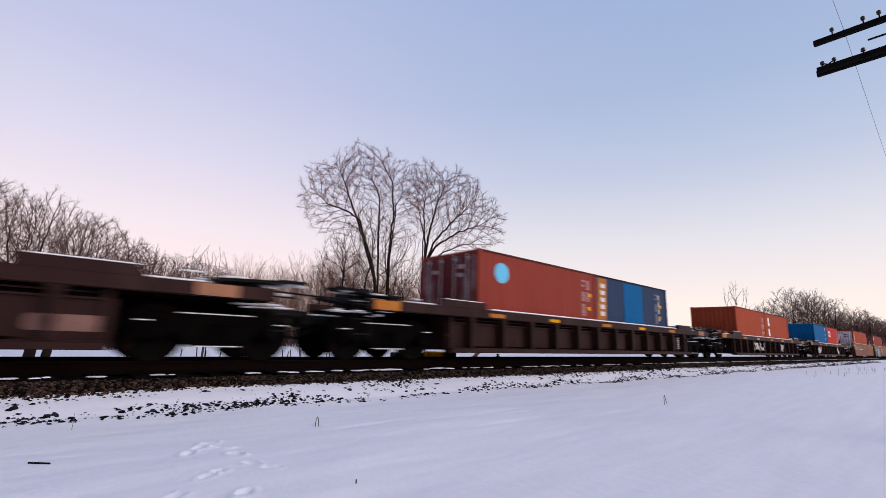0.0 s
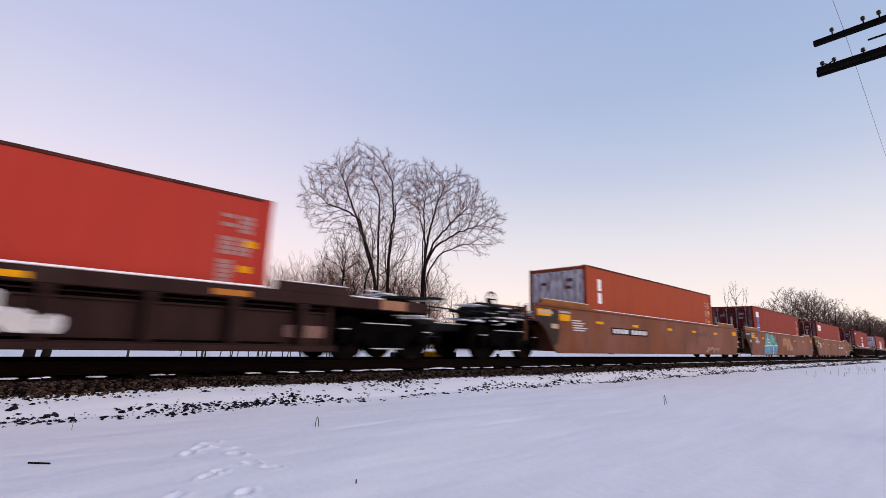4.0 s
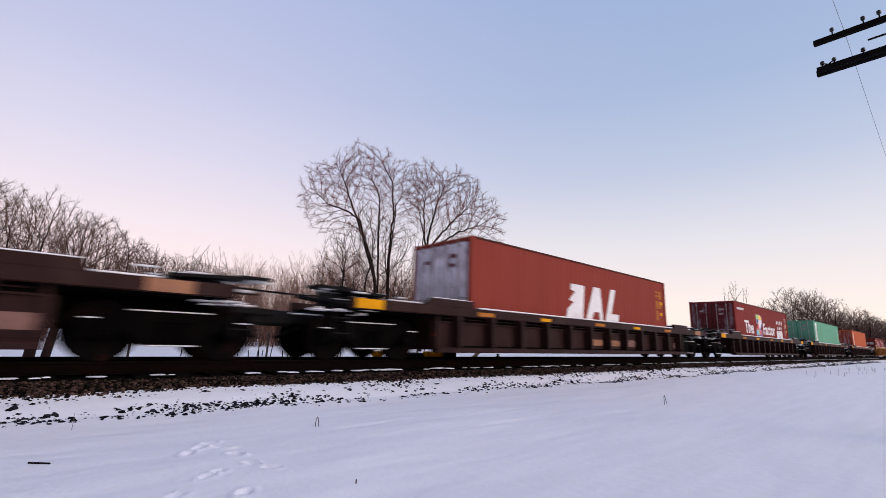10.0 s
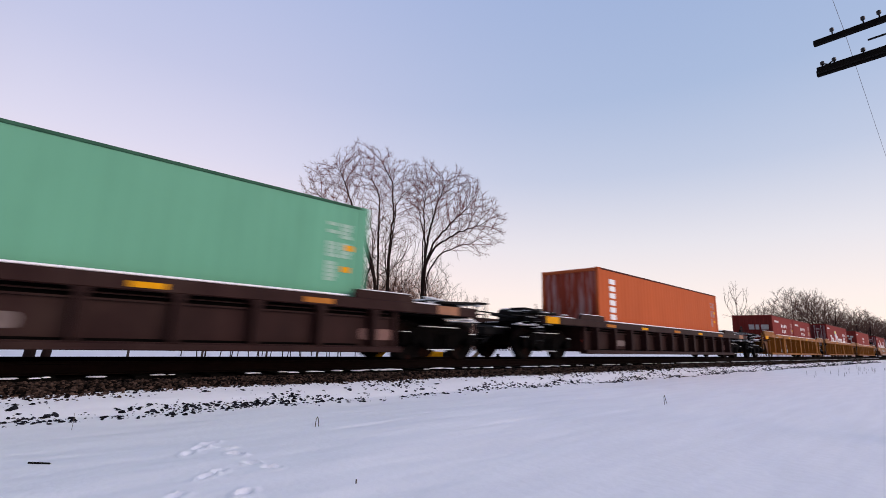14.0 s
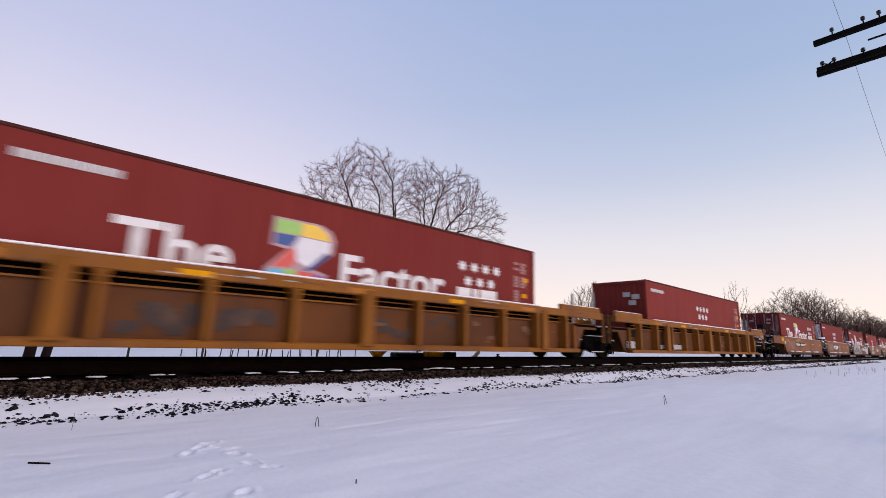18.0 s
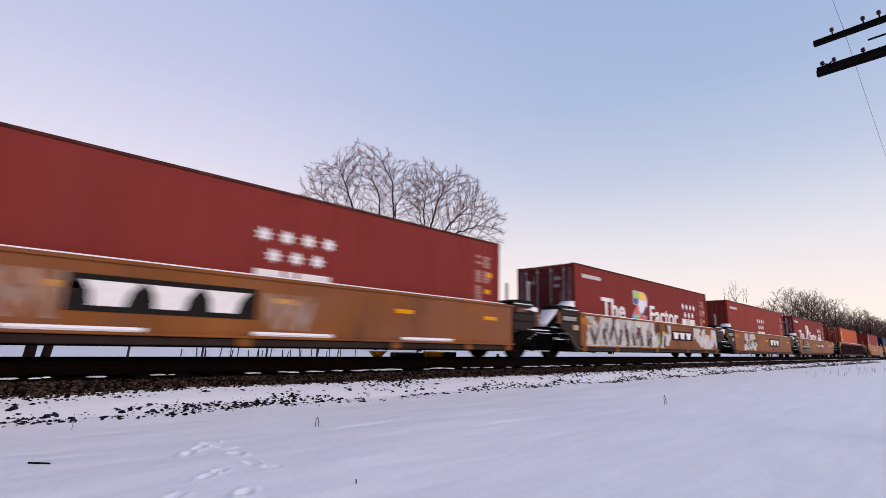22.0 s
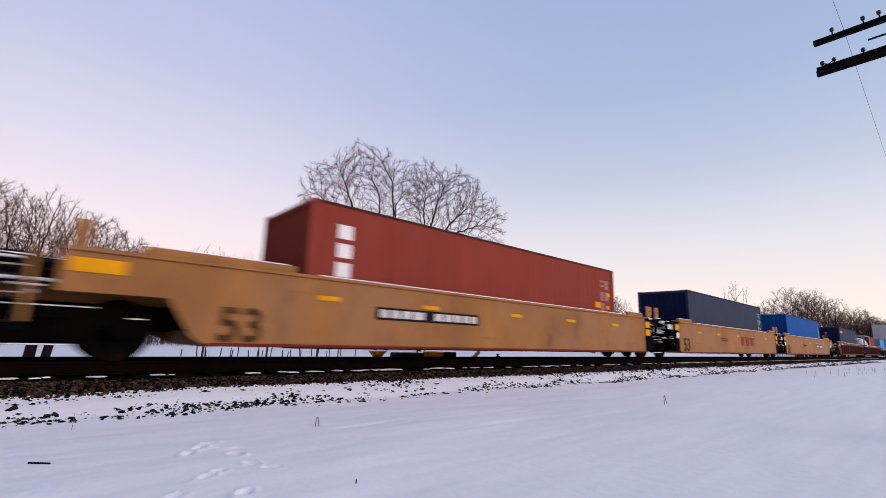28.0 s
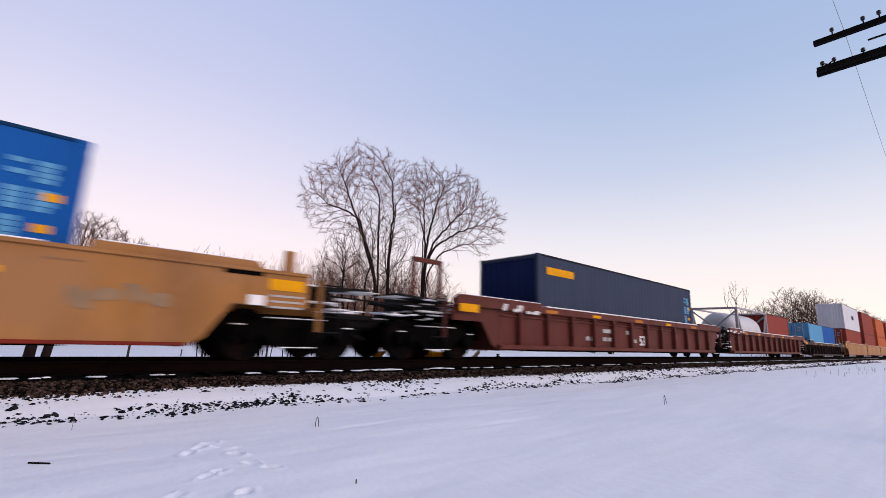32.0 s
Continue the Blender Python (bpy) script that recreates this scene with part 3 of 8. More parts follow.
def grown_tree(seed, stems, lobes, n, kill, tip, twig_len, twigs, thin, bark, twig, power=2.35, reach=4.0, step=0.34, shell=2.2, lift=0.10, floor_z=0.0, free=0.5, focus=(0, 0, 0), ahead=0.2, outward=0.2, keep_on=0.9, spray=0.0):
    """A tree whose limbs reach out and fork towards free room inside the crown's lobes."""
    rng = np.random.default_rng(seed)
    pos, par, may = [], [], []
    for line in stems:
        prev = -1
        pts = [np.array(p, float) for p in line]
        length = sum(float(np.linalg.norm(b - a)) for a, b in zip(pts, pts[1:]))
        gone = 0.0
        for a, b in zip(pts, pts[1:]):
            long = float(np.linalg.norm(b - a))
            k = max(1, int(long / step))
            for i in range(k):
                pos.append(a + (b - a) * i / k + rng.normal(0, 0.03, 3))
                par.append(prev)
                may.append((gone + long * i / k) / length > free)
                prev = len(pos) - 1
            gone += long
    size = np.array([r[0] * r[1] * r[2] for c, r in lobes])
    rooms = []
    for (c, r), share in zip(lobes, size / size.sum()):
        d = rng.normal(size=(int(n * share), 3))
        d /= np.linalg.norm(d, axis=1)[:, None]
        rooms.append(np.array(c) + d * (rng.random((len(d), 1)) ** (1 / (shell + 1))) * np.array(r) * rng.uniform(0.80, 1.10, (len(d), 1)))
    aim = np.concatenate(rooms)
    aim = aim[aim[:, 2] > floor_z]
    base, stem_nodes = np.array(pos), len(pos)
    ok = np.array(may)
    near = np.full(len(aim), 1e9)
    who = np.zeros(len(aim), int)
    fresh, at = base, np.arange(len(base))
    fresh, at = fresh[ok], at[ok]
    kids = {}
    for _ in range(90):
        if not len(aim) or not len(fresh):
            break
        d = np.linalg.norm(aim[:, None, :] - fresh[None], axis=2)
        j = d.argmin(1)
        dm = d[np.arange(len(aim)), j]
        better = dm < near
        near[better], who[better] = dm[better], at[j[better]]
        keep = near > kill
        aim, near, who = aim[keep], near[keep], who[keep]
        pull = {}
        for i in np.nonzero(near < reach)[0]:
            w = int(who[i])
            v = (aim[i] - pos[w]) / near[i]
            if par[w] >= 0:
                run = pos[w] - pos[par[w]]
                if v @ run < (ahead if w >= stem_nodes else -0.15) * np.linalg.norm(run):
                    continue
            pull.setdefault(w, []).append(v)
        fresh, at = [], []
        for i, vs in pull.items():
            if kids.get(i, 0) >= 3:
                continue
            d = np.sum(vs, 0)
            d /= np.linalg.norm(d) + 1e-6
            away = pos[i] - np.array(focus)
            d = d + outward * away / (np.linalg.norm(away) + 1e-6)
            if par[i] >= 0:
                run = pos[i] - pos[par[i]]
                d = d + keep_on * run / (np.linalg.norm(run) + 1e-6)
            d = d + rng.normal(0, 0.05, 3) + np.array((0, 0, lift))
            d /= np.linalg.norm(d)
            pos.append(pos[i] + d * step)
            par.append(i)
            kids[i] = kids.get(i, 0) + 1
            fresh.append(pos[-1])
            at.append(len(pos) - 1)
        fresh, at = np.array(fresh).reshape(-1, 3), np.array(at, int)
    p = np.array(pos)
    up = np.array(par)
    for _ in range(3):
        total, count = np.zeros_like(p), np.zeros(len(p))
        inner = up >= 0
        np.add.at(total, up[inner], p[inner])
        np.add.at(count, up[inner], 1)
        mid = inner & (count > 0)
        p[mid] = 0.5 * p[mid] + 0.25 * p[up[mid]] + 0.25 * total[mid] / count[mid][:, None]
    return tree_meshes(rng, list(p), par, tip, twig_len, twigs, thin, bark, twig, power, np.array(focus, float), spray)


def brush(seed, n, high, spread):
    """One clump of leafless brushwood."""
    rng = random.Random(seed)
    segs = []
    for _ in range(n):
        p = Vector((rng.uniform(-spread, spread), rng.uniform(-spread, spread) * 0.6, -0.2))
        d = Vector((rng.gauss(0, 0.22), rng.gauss(0, 0.22), 1)).normalized()
        h = high * rng.uniform(0.55, 1.1)
        for k in range(6):
            d = (d + Vector((rng.gauss(0, 0.1), rng.gauss(0, 0.1), 0.02))).normalized()
            q = p + d * h / 6
            segs.append((p, q, 0.022 - 0.003 * k, 0.019 - 0.003 * k))
            if k > 0:
                for _ in range(3):
                    e = (d + Vector((rng.gauss(0, 0.6), rng.gauss(0, 0.6), rng.gauss(0.1, 0.3)))).normalized()
                    m = q + e * h * rng.uniform(0.08, 0.2)
                    segs.append((q, m, 0.010, 0.008))
                    for _ in range(2):
                        e2 = (e + Vector((rng.gauss(0, 0.5), rng.gauss(0, 0.5), rng.gauss(0.1, 0.3)))).normalized()
                        segs.append((m, m + e2 * h * rng.uniform(0.06, 0.13), 0.008, 0.006))
            p = q
    return tube_mesh("shrub", segs, TWIG_FAR if n > 20 else TWIG_BRUSH, 3)


def thicket(seed, n, high, spread):
    """Tall thin saplings standing close together, their side shoots steep."""
    rng = random.Random(seed)
    segs = []
    for _ in range(n):
        p = Vector((rng.uniform(-spread, spread), rng.uniform(-spread, spread) * 0.8, -0.2))
        d = Vector((rng.gauss(0, 0.09), rng.gauss(0, 0.09), 1)).normalized()
        h = high * rng.uniform(0.6, 1.08)
        r0 = rng.uniform(0.022, 0.042)
        for k in range(8):
            d = (d + Vector((rng.gauss(0, 0.07), rng.gauss(0, 0.07), 0.05))).normalized()
            q = p + d * h / 8
            segs.append((p, q, r0 * (1 - k / 9), r0 * (1 - (k + 1) / 9)))
            if k > 1:
                for _ in range(3):
                    e = (d + Vector((rng.gauss(0, 0.42), rng.gauss(0, 0.42), 0.25))).normalized()
                    m = q + e * h * rng.uniform(0.06, 0.16)
                    segs.append((q, m, 0.012, 0.009))
                    for _ in range(2):
                        e2 = (e + Vector((rng.gauss(0, 0.35), rng.gauss(0, 0.35), 0.15))).normalized()
                        segs.append((m, m + e2 * h * rng.uniform(0.04, 0.10), 0.009, 0.006))
            p = q
    return tube_mesh("sapling_thicket", segs, TWIG_BRUSH, 3)


def plant(name, meshes, label, category, x, y, turn=0.0, size=1.0, group="", sink=0.0):
    t = thing(name, label, category, group)
    t.matrix_basis = pose(x, y, ground_z(x, y) - sink, 0, 0, turn) @ Matrix.Scale(size, 4)
    for n, me in meshes:
        p = part(n, me, t)
        if n != "trunk":
            p["kind"] = "stuff"
    return t


def build_trees():
    # the two tall domed trees beyond the track; their x axis runs across the view
    big1 = grown_tree(11, [[(-1.2, 0, -0.4), (-1.5, 0, 5.1), (-1.85, 0.1, 7.2), (-2.8, 0.3, 9.7), (-3.5, 0.4, 11.9), (-4.8, 0.5, 12.7), (-6.7, 0.4, 13.3), (-8.0, 0.2, 14.7)],
                           [(-1.2, -0.3, -0.4), (-1.6, -0.4, 6.0), (-2.9, -0.7, 10.0), (-3.9, -0.9, 12.6), (-4.9, -1.1, 15.2), (-5.6, -1.1, 16.6)],
                           [(-1.2, 0.4, -0.4), (-1.6, 0.8, 8.3), (-1.8, 1.2, 11.9), (-1.9, 1.3, 14.6), (-3.0, 1.4, 16.8)],
                           [(-0.3, 0, -0.4), (-0.5, 0, 5.4), (-0.55, -0.2, 8.4), (-0.2, -0.4, 12.4), (-0.5, -0.5, 15.4), (-1.6, -0.6, 17.4)],
                           [(-0.2, -0.3, -0.4), (-0.4, -0.6, 8.0), (0.0, -1.0, 13.0), (1.0, -1.2, 14.3)],
                           [(0.0, 0.4, -0.4), (0.0, 0.8, 5.6), (0.4, 1.2, 8.0), (1.4, 1.5, 9.7), (2.1, 1.6, 10.4)]],
                      [((-3.2, 0, 14.3), (3.5, 3.9, 4.9)), ((-6.1, 0, 14.2), (3.0, 3.1, 3.2)), ((0.4, 0.3, 14.3), (2.4, 3.4, 3.3)), ((-6.0, 0, 11.5), (1.9, 2.0, 1.5)), ((0.6, 0, 10.4), (1.6, 2.0, 1.8))],
                      5900, 0.44, 0.0130, 0.44, 8, 0.0058, BARK, TWIG, 2.44, lift=0.07, shell=3.2, focus=(-1.6, 0, 8.5), outward=0.30, keep_on=1.15, spray=0.25)
    plant("tall_tree", big1, "tall bare tree with several spreading stems and a reddish crown", "tree", 23.9, 33.4, -41.8, 1.0)
    big2 = grown_tree(23, [[(0, 0, -0.4), (0.1, 0, 5.7), (0.3, 0, 8.5), (0.1, 0.2, 11.5), (0, 0.3, 13.3), (0.2, 0.4, 16.0)], [(0, 0.3, -0.4), (0.1, 0.5, 6.5), (0.0, 1.0, 11.0), (-0.8, 1.4, 14.5)],
                           [(0.1, 0, -0.4), (0.3, -0.2, 7.6), (0.5, -0.5, 10.1), (1.3, -0.9, 13.3), (2.1, -1.0, 15.6)], [(0.1, 0.2, -0.4), (0.35, 0.4, 8.0), (1.0, 0.7, 9.9), (2.3, 0.9, 11.6), (4.2, 1.0, 13.6)],
                           [(0.1, -0.2, -0.4), (0.4, -0.5, 7.6), (1.2, -0.8, 9.3), (3.4, -1.2, 10.6), (5.6, -1.2, 11.4)], [(0.2, 0.2, -0.4), (0.5, 0.5, 7.0), (1.6, 0.9, 8.9), (3.4, 1.2, 9.8), (5.0, 1.3, 10.2)]],
                      [((0.3, 0, 13.5), (2.3, 3.6, 3.8)), ((2.8, 0, 12.9), (2.9, 3.9, 3.9)), ((5.0, 0, 11.5), (2.6, 3.1, 2.9)), ((2.5, 0, 10.5), (2.5, 2.5, 2.0))],
                      5700, 0.44, 0.0130, 0.44, 8, 0.0058, BARK, TWIG, 2.44, lift=0.07, shell=3.2, focus=(0.6, 0, 7.8), outward=0.30, keep_on=1.15, spray=0.25)
    plant("tall_tree", big2, "tall bare tree leaning away from its neighbour", "tree", 25.76, 31.73, -41.8, 1.0)
    # templates for the lesser trees
    mid = [grown_tree(40 + k, [[(0, 0, -0.4), (0.1, 0, 1.8), (0.3, 0.3, 4.6)], [(0.2, 0.1, -0.4), (0.9, -0.3, 1.8), (2.2, -0.6, 4.2)], [(-0.2, 0, -0.4), (-0.8, 0.4, 1.8), (-2.2, 0.6, 4.0)],
                               [(0, 0.2, -0.4), (0.1, 0.9, 1.8), (0.3, 2.1, 4.2)], [(0, -0.2, -0.4), (-0.2, -0.9, 1.8), (-0.5, -2.1, 4.2)]],
                      [((0, 0, 5.6), (4.1, 4.1, 3.2)), ((1.2 - k, 0.5, 6.4), (2.6, 2.6, 3.0)), ((k - 1.6, -0.5, 4.6), (3.0, 3.0, 2.4))], 2700, 0.42, 0.0125, 0.45, 5, 0.0075, BARK, TWIG_FAR, 2.30, lift=0.04, ahead=-0.05, outward=0.12, floor_z=1.6, free=0.35, shell=2.5, focus=(0, 0, 1.0)) for k in range(3)]
    thin = [grown_tree(60 + k, [[(0, 0, -0.4), (0.1, 0, 2.6), (0.2, 0.2, 4.6)], [(0.1, 0, 1.8), (0.7, 0.2, 3.6), (1.3, 0.3, 5.0)], [(0, 0.1, 1.8), (-0.5, -0.2, 3.6), (-0.9, -0.3, 5.0)]],
                       [((0.2, 0, 6.4), (2.2, 1.6, 2.8))], 420, 0.45, 0.015, 0.5, 1, 0.010, BARK, TWIG_FAR, 2.3, lift=0.15, floor_z=3.0, focus=(0, 0, 2.5)) for k in range(2)]
    small = [grown_tree(66 + k, [[(0, 0, -0.4), (0.1, 0, 2.0), (0.0, 0.2, 4.4), (0.4, 0.2, 6.6)], [(0.1, 0, 0.4), (0.7, 0.2, 2.8), (1.7, 0.3, 5.0)], [(0, 0.1, 0.4), (-0.5, -0.2, 2.8), (-1.4, -0.3, 4.8)]],
                        [((0.1, 0, 6.6), (2.9, 2.4, 3.4))], 900, 0.45, 0.012, 0.5, 3, 0.0065, BARK, TWIG_FAR, 2.3, lift=0.06, floor_z=2.5, focus=(0, 0, 2.5)) for k in range(2)]
    shrub = [brush(80 + k, 9, 3.6, 1.5) for k in range(4)]
    low = [brush(85 + k, 30, 2.7, 2.2) for k in range(3)]
    sapling = [thicket(90 + k, 17, 8.6, 2.0) for k in range(3)]
    bare = "bare deciduous tree with a dense twiggy crown"
    near = "trees beyond the track"
    for x, y, s, k, r in ((-3.4, 38.5, 1.08, 0, 20), (0.2, 39.5, 1.05, 1, 140), (3.2, 42, 0.98, 2, 60), (6.0, 44, 0.80, 0, 200), (-7.5, 40, 1.12, 2, 10)):
        plant("tree", mid[k], bare, "tree", x, y, r, s, near)
    for x, y, s, k, r in ((9.4, 61, 1.13, 2, 15), (12.4, 63, 1.10, 1, 80), (15.4, 62, 1.06, 2, 10), (18.2, 59, 0.96, 0, 170),
                          (34, 48, 0.9, 0, 260), (37, 52, 0.85, 2, 15), (41, 55, 0.8, 1, 100), (46, 58, 0.75, 0, 60)):
        plant("tree", mid[k], bare, "tree", x, y, r, s, near)
    for x, y, s, k, r in ((21.3, 38.5, 0.98, 0, 0), (24.0, 39.6, 1.0, 1, 120), (19.6, 38.6, 0.80, 1, 40), (29.5, 39.4, 0.95, 0, 200), (27.0, 38.0, 0.85, 1, 300), (32.4, 38.0, 0.80, 1, 60), (34.6, 36.6, 0.72, 0, 140), (36.4, 35.2, 0.60, 1, 220), (20.9, 36.6, 1.15, 1, 75), (22.4, 35.8, 1.30, 0, 310), (24.4, 34.9, 1.25, 1, 165), (27.9, 33.4, 0.95, 0, 20)):
        plant("tree", small[k], "smaller bare tree under the tall trees", "tree", x, y, r, s, near)
    for x, y, s, k in ((13.4, 53, 1.12, 0), (12.0, 52.5, 1.02, 1), (15.2, 52, 0.92, 0)):
        plant("thin_tree", thin[k], "thin sparse bare tree above the brush", "tree", x, y, 40 * k, s, near)
    line = "trees along the line"
    for x, y, s, k, r in ((111, 20.5, 1.45, 0, 0), (117, 18.5, 1.42, 1, 90), (126, 20.5, 1.38, 2, 40), (136, 18, 1.0, 0, 130), (141, 17.5, 1.15, 1, 10),
                          (147, 15.5, 1.25, 2, 70), (153, 16.5, 1.25, 0, 250), (160, 17, 1.1, 1, 250), (105, 24, 1.05, 2, 20), (170, 15, 1.2, 1, 30), (180, 16, 1.25, 2, 0),
                          (192, 14.5, 1.3, 0, 80), (205, 14.5, 1.3, 1, 80), (220, 14.5, 1.35, 2, 80), (54.0, 31.2, 0.95, 2, 80), (55.6, 29.6, 0.80, 0, 10)):
        plant("tree", mid[k], bare, "tree", x, y, r, s, line)
    plant("thin_tree", thin[0], "tall sparse bare tree standing alone", "tree", 96.5, 26.4, 0, 1.46)
    plant("thin_tree", thin[1], "sparse bare tree beside a taller one", "tree", 99, 25.4, 0, 1.0)
    rng = random.Random(17)
    for i in range(92):
        x, y = -14 + i * 1.2 + rng.uniform(-0.8, 0.8), rng.uniform(38, 58)
        ob = thing("shrub", "clump of leafless brushwood at the edge of the snow", "shrub", "brushwood", data=shrub[i % 4])
        ob.matrix_basis = pose(x, y, ground_z(x, y), 0, 0, rng.uniform(0, 360)) @ Matrix.Scale(rng.uniform(0.75, 1.25), 4)
    for i in range(64):
        x = -16 + i * 0.95 + rng.uniform(-0.5, 0.5)
        y = 43.5 - 0.12 * max(0, x) + rng.uniform(-3.5, 3.5)
        ob = thing("shrub", "low dense bush of dark bare twigs", "shrub", "low bushes", data=low[i % 3])
        ob.matrix_basis = pose(x, y, ground_z(x, y), 0, 0, rng.uniform(0, 360)) @ Matrix.Scale(rng.uniform(0.7, 1.2), 4)
    for i in range(42):
        u, far = (i + rng.random()) / 42, rng.uniform(0, 1)
        x, y = 15.5 + 20.5 * u + 2.5 * far, 56.5 - 14.5 * u + 3.5 * far
        ob = thing("sapling_thicket", "thicket of thin reddish bare saplings", "saplings", "saplings beyond the track", data=sapling[i % 3])
        ob.matrix_basis = pose(x, y, ground_z(x, y), 0, 0, rng.uniform(0, 360)) @ Matrix.Scale(rng.uniform(0.78, 1.02) + (0.14 if 0.36 < u < 0.56 else 0.0), 4)
    for i in range(22):
        x, y = rng.uniform(17, 37), rng.uniform(36.5, 46)
        ob = thing("shrub", "tall clump of leafless brushwood behind the large trees", "shrub", "brushwood", data=shrub[i % 4])
        ob.matrix_basis = pose(x, y, ground_z(x, y), 0, 0, rng.uniform(0, 360)) @ Matrix.Scale(rng.uniform(1.0, 1.45), 4)
    for i in range(70):
        x, y = 92 + i * 2.2 + rng.uniform(-1, 1), rng.uniform(14.5, 24)
        ob = thing("shrub", "clump of leafless brushwood along the far line", "shrub", "brushwood", data=shrub[i % 4])
        ob.matrix_basis = pose(x, y, ground_z(x, y), 0, 0, rng.uniform(0, 360)) @ Matrix.Scale(rng.uniform(0.7, 1.1), 4)


# ---- telegraph pole ----
GREY_WIRE = material("weathered_wire", (0.16, 0.17, 0.19), 0.6)


def build_pole():
    px, py = 9.8, -0.55
    pole = thing("telegraph_pole", "old dark wooden telegraph pole with two crossarms", "utility pole")
    pole.location = (px, py, 0)
    part("pole", Shape().tube((0, 0, -1.2), (0, 0, 6.6), 0.14, 0.10, 14).mesh("pole", POLE_WOOD, True), pole)
    ins = Shape().lathe((0, 0, 0), (0, 0, 1), [(0.010, -0.06), (0.010, 0.02), (0.026, 0.022), (0.034, 0.04), (0.024, 0.05), (0.032, 0.06), (0.030, 0.078), (0.014, 0.092)], 12).mesh("insulator", GLASS_INS, True)
    up = part("crossarm", Shape().box(-0.05, 0.05, -1.6, 1.6, 5.90, 5.995, 0.012).mesh("crossarm", POLE_WOOD), pole)
    for y in (1.33, 0.92, 0.72, -0.5, -0.9, -1.3):
        part("insulator", ins, up, "dark glass insulator on a pin", (0, y, 6.05))
    low = part("crossarm", Shape().box(-0.09, -0.01, -1.6, 1.60, 5.335, 5.44, 0.012).box(0.01, 0.09, -1.6, 1.62, 5.32, 5.43, 0.012).mesh("crossarm", POLE_WOOD), pole, "doubled lower crossarm")
    for y in (1.52, 1.36):
        part("insulator", ins, low, "dark glass insulator on a pin", (0, y, 5.475))
    part("tie_wire", Shape().tube((0, 1.52, 5.52), (0, 1.44, 5.47), 0.012, n=6).tube((0, 1.44, 5.47), (0, 1.36, 5.53), 0.012, n=6).mesh("tie_wire", IRON), low)
    for y in (0.98, 0.36, -0.4, -0.9):
        part("insulator", ins, low, "", (0, y, 5.475))
    part("pin", Shape().tube((0, 0.66, 5.42), (0, 0.66, 5.53), 0.012, n=6).mesh("pin", IRON), low)
    part("brace", Shape().box(-0.12, -0.105, 0.0, 0.9, 5.60, 5.63).mesh("brace", IRON), pole)
    wire = Shape()
    for x0, x1 in ((-50.2, 9.8), (9.8, 69.8), (69.8, 129.8)):
        pts = [Vector((x, 0.63, 6.06 - 0.001 * (x - x0) * (x1 - x))) for x in np.linspace(x0, x1, 31)]
        for a, b in zip(pts, pts[1:]):
            wire.tube(a, b, 0.0035, n=5)
    thing("overhead_wire", "thin overhead wire strung along the railway", "wire", data=wire.mesh("overhead_wire", GREY_WIRE))


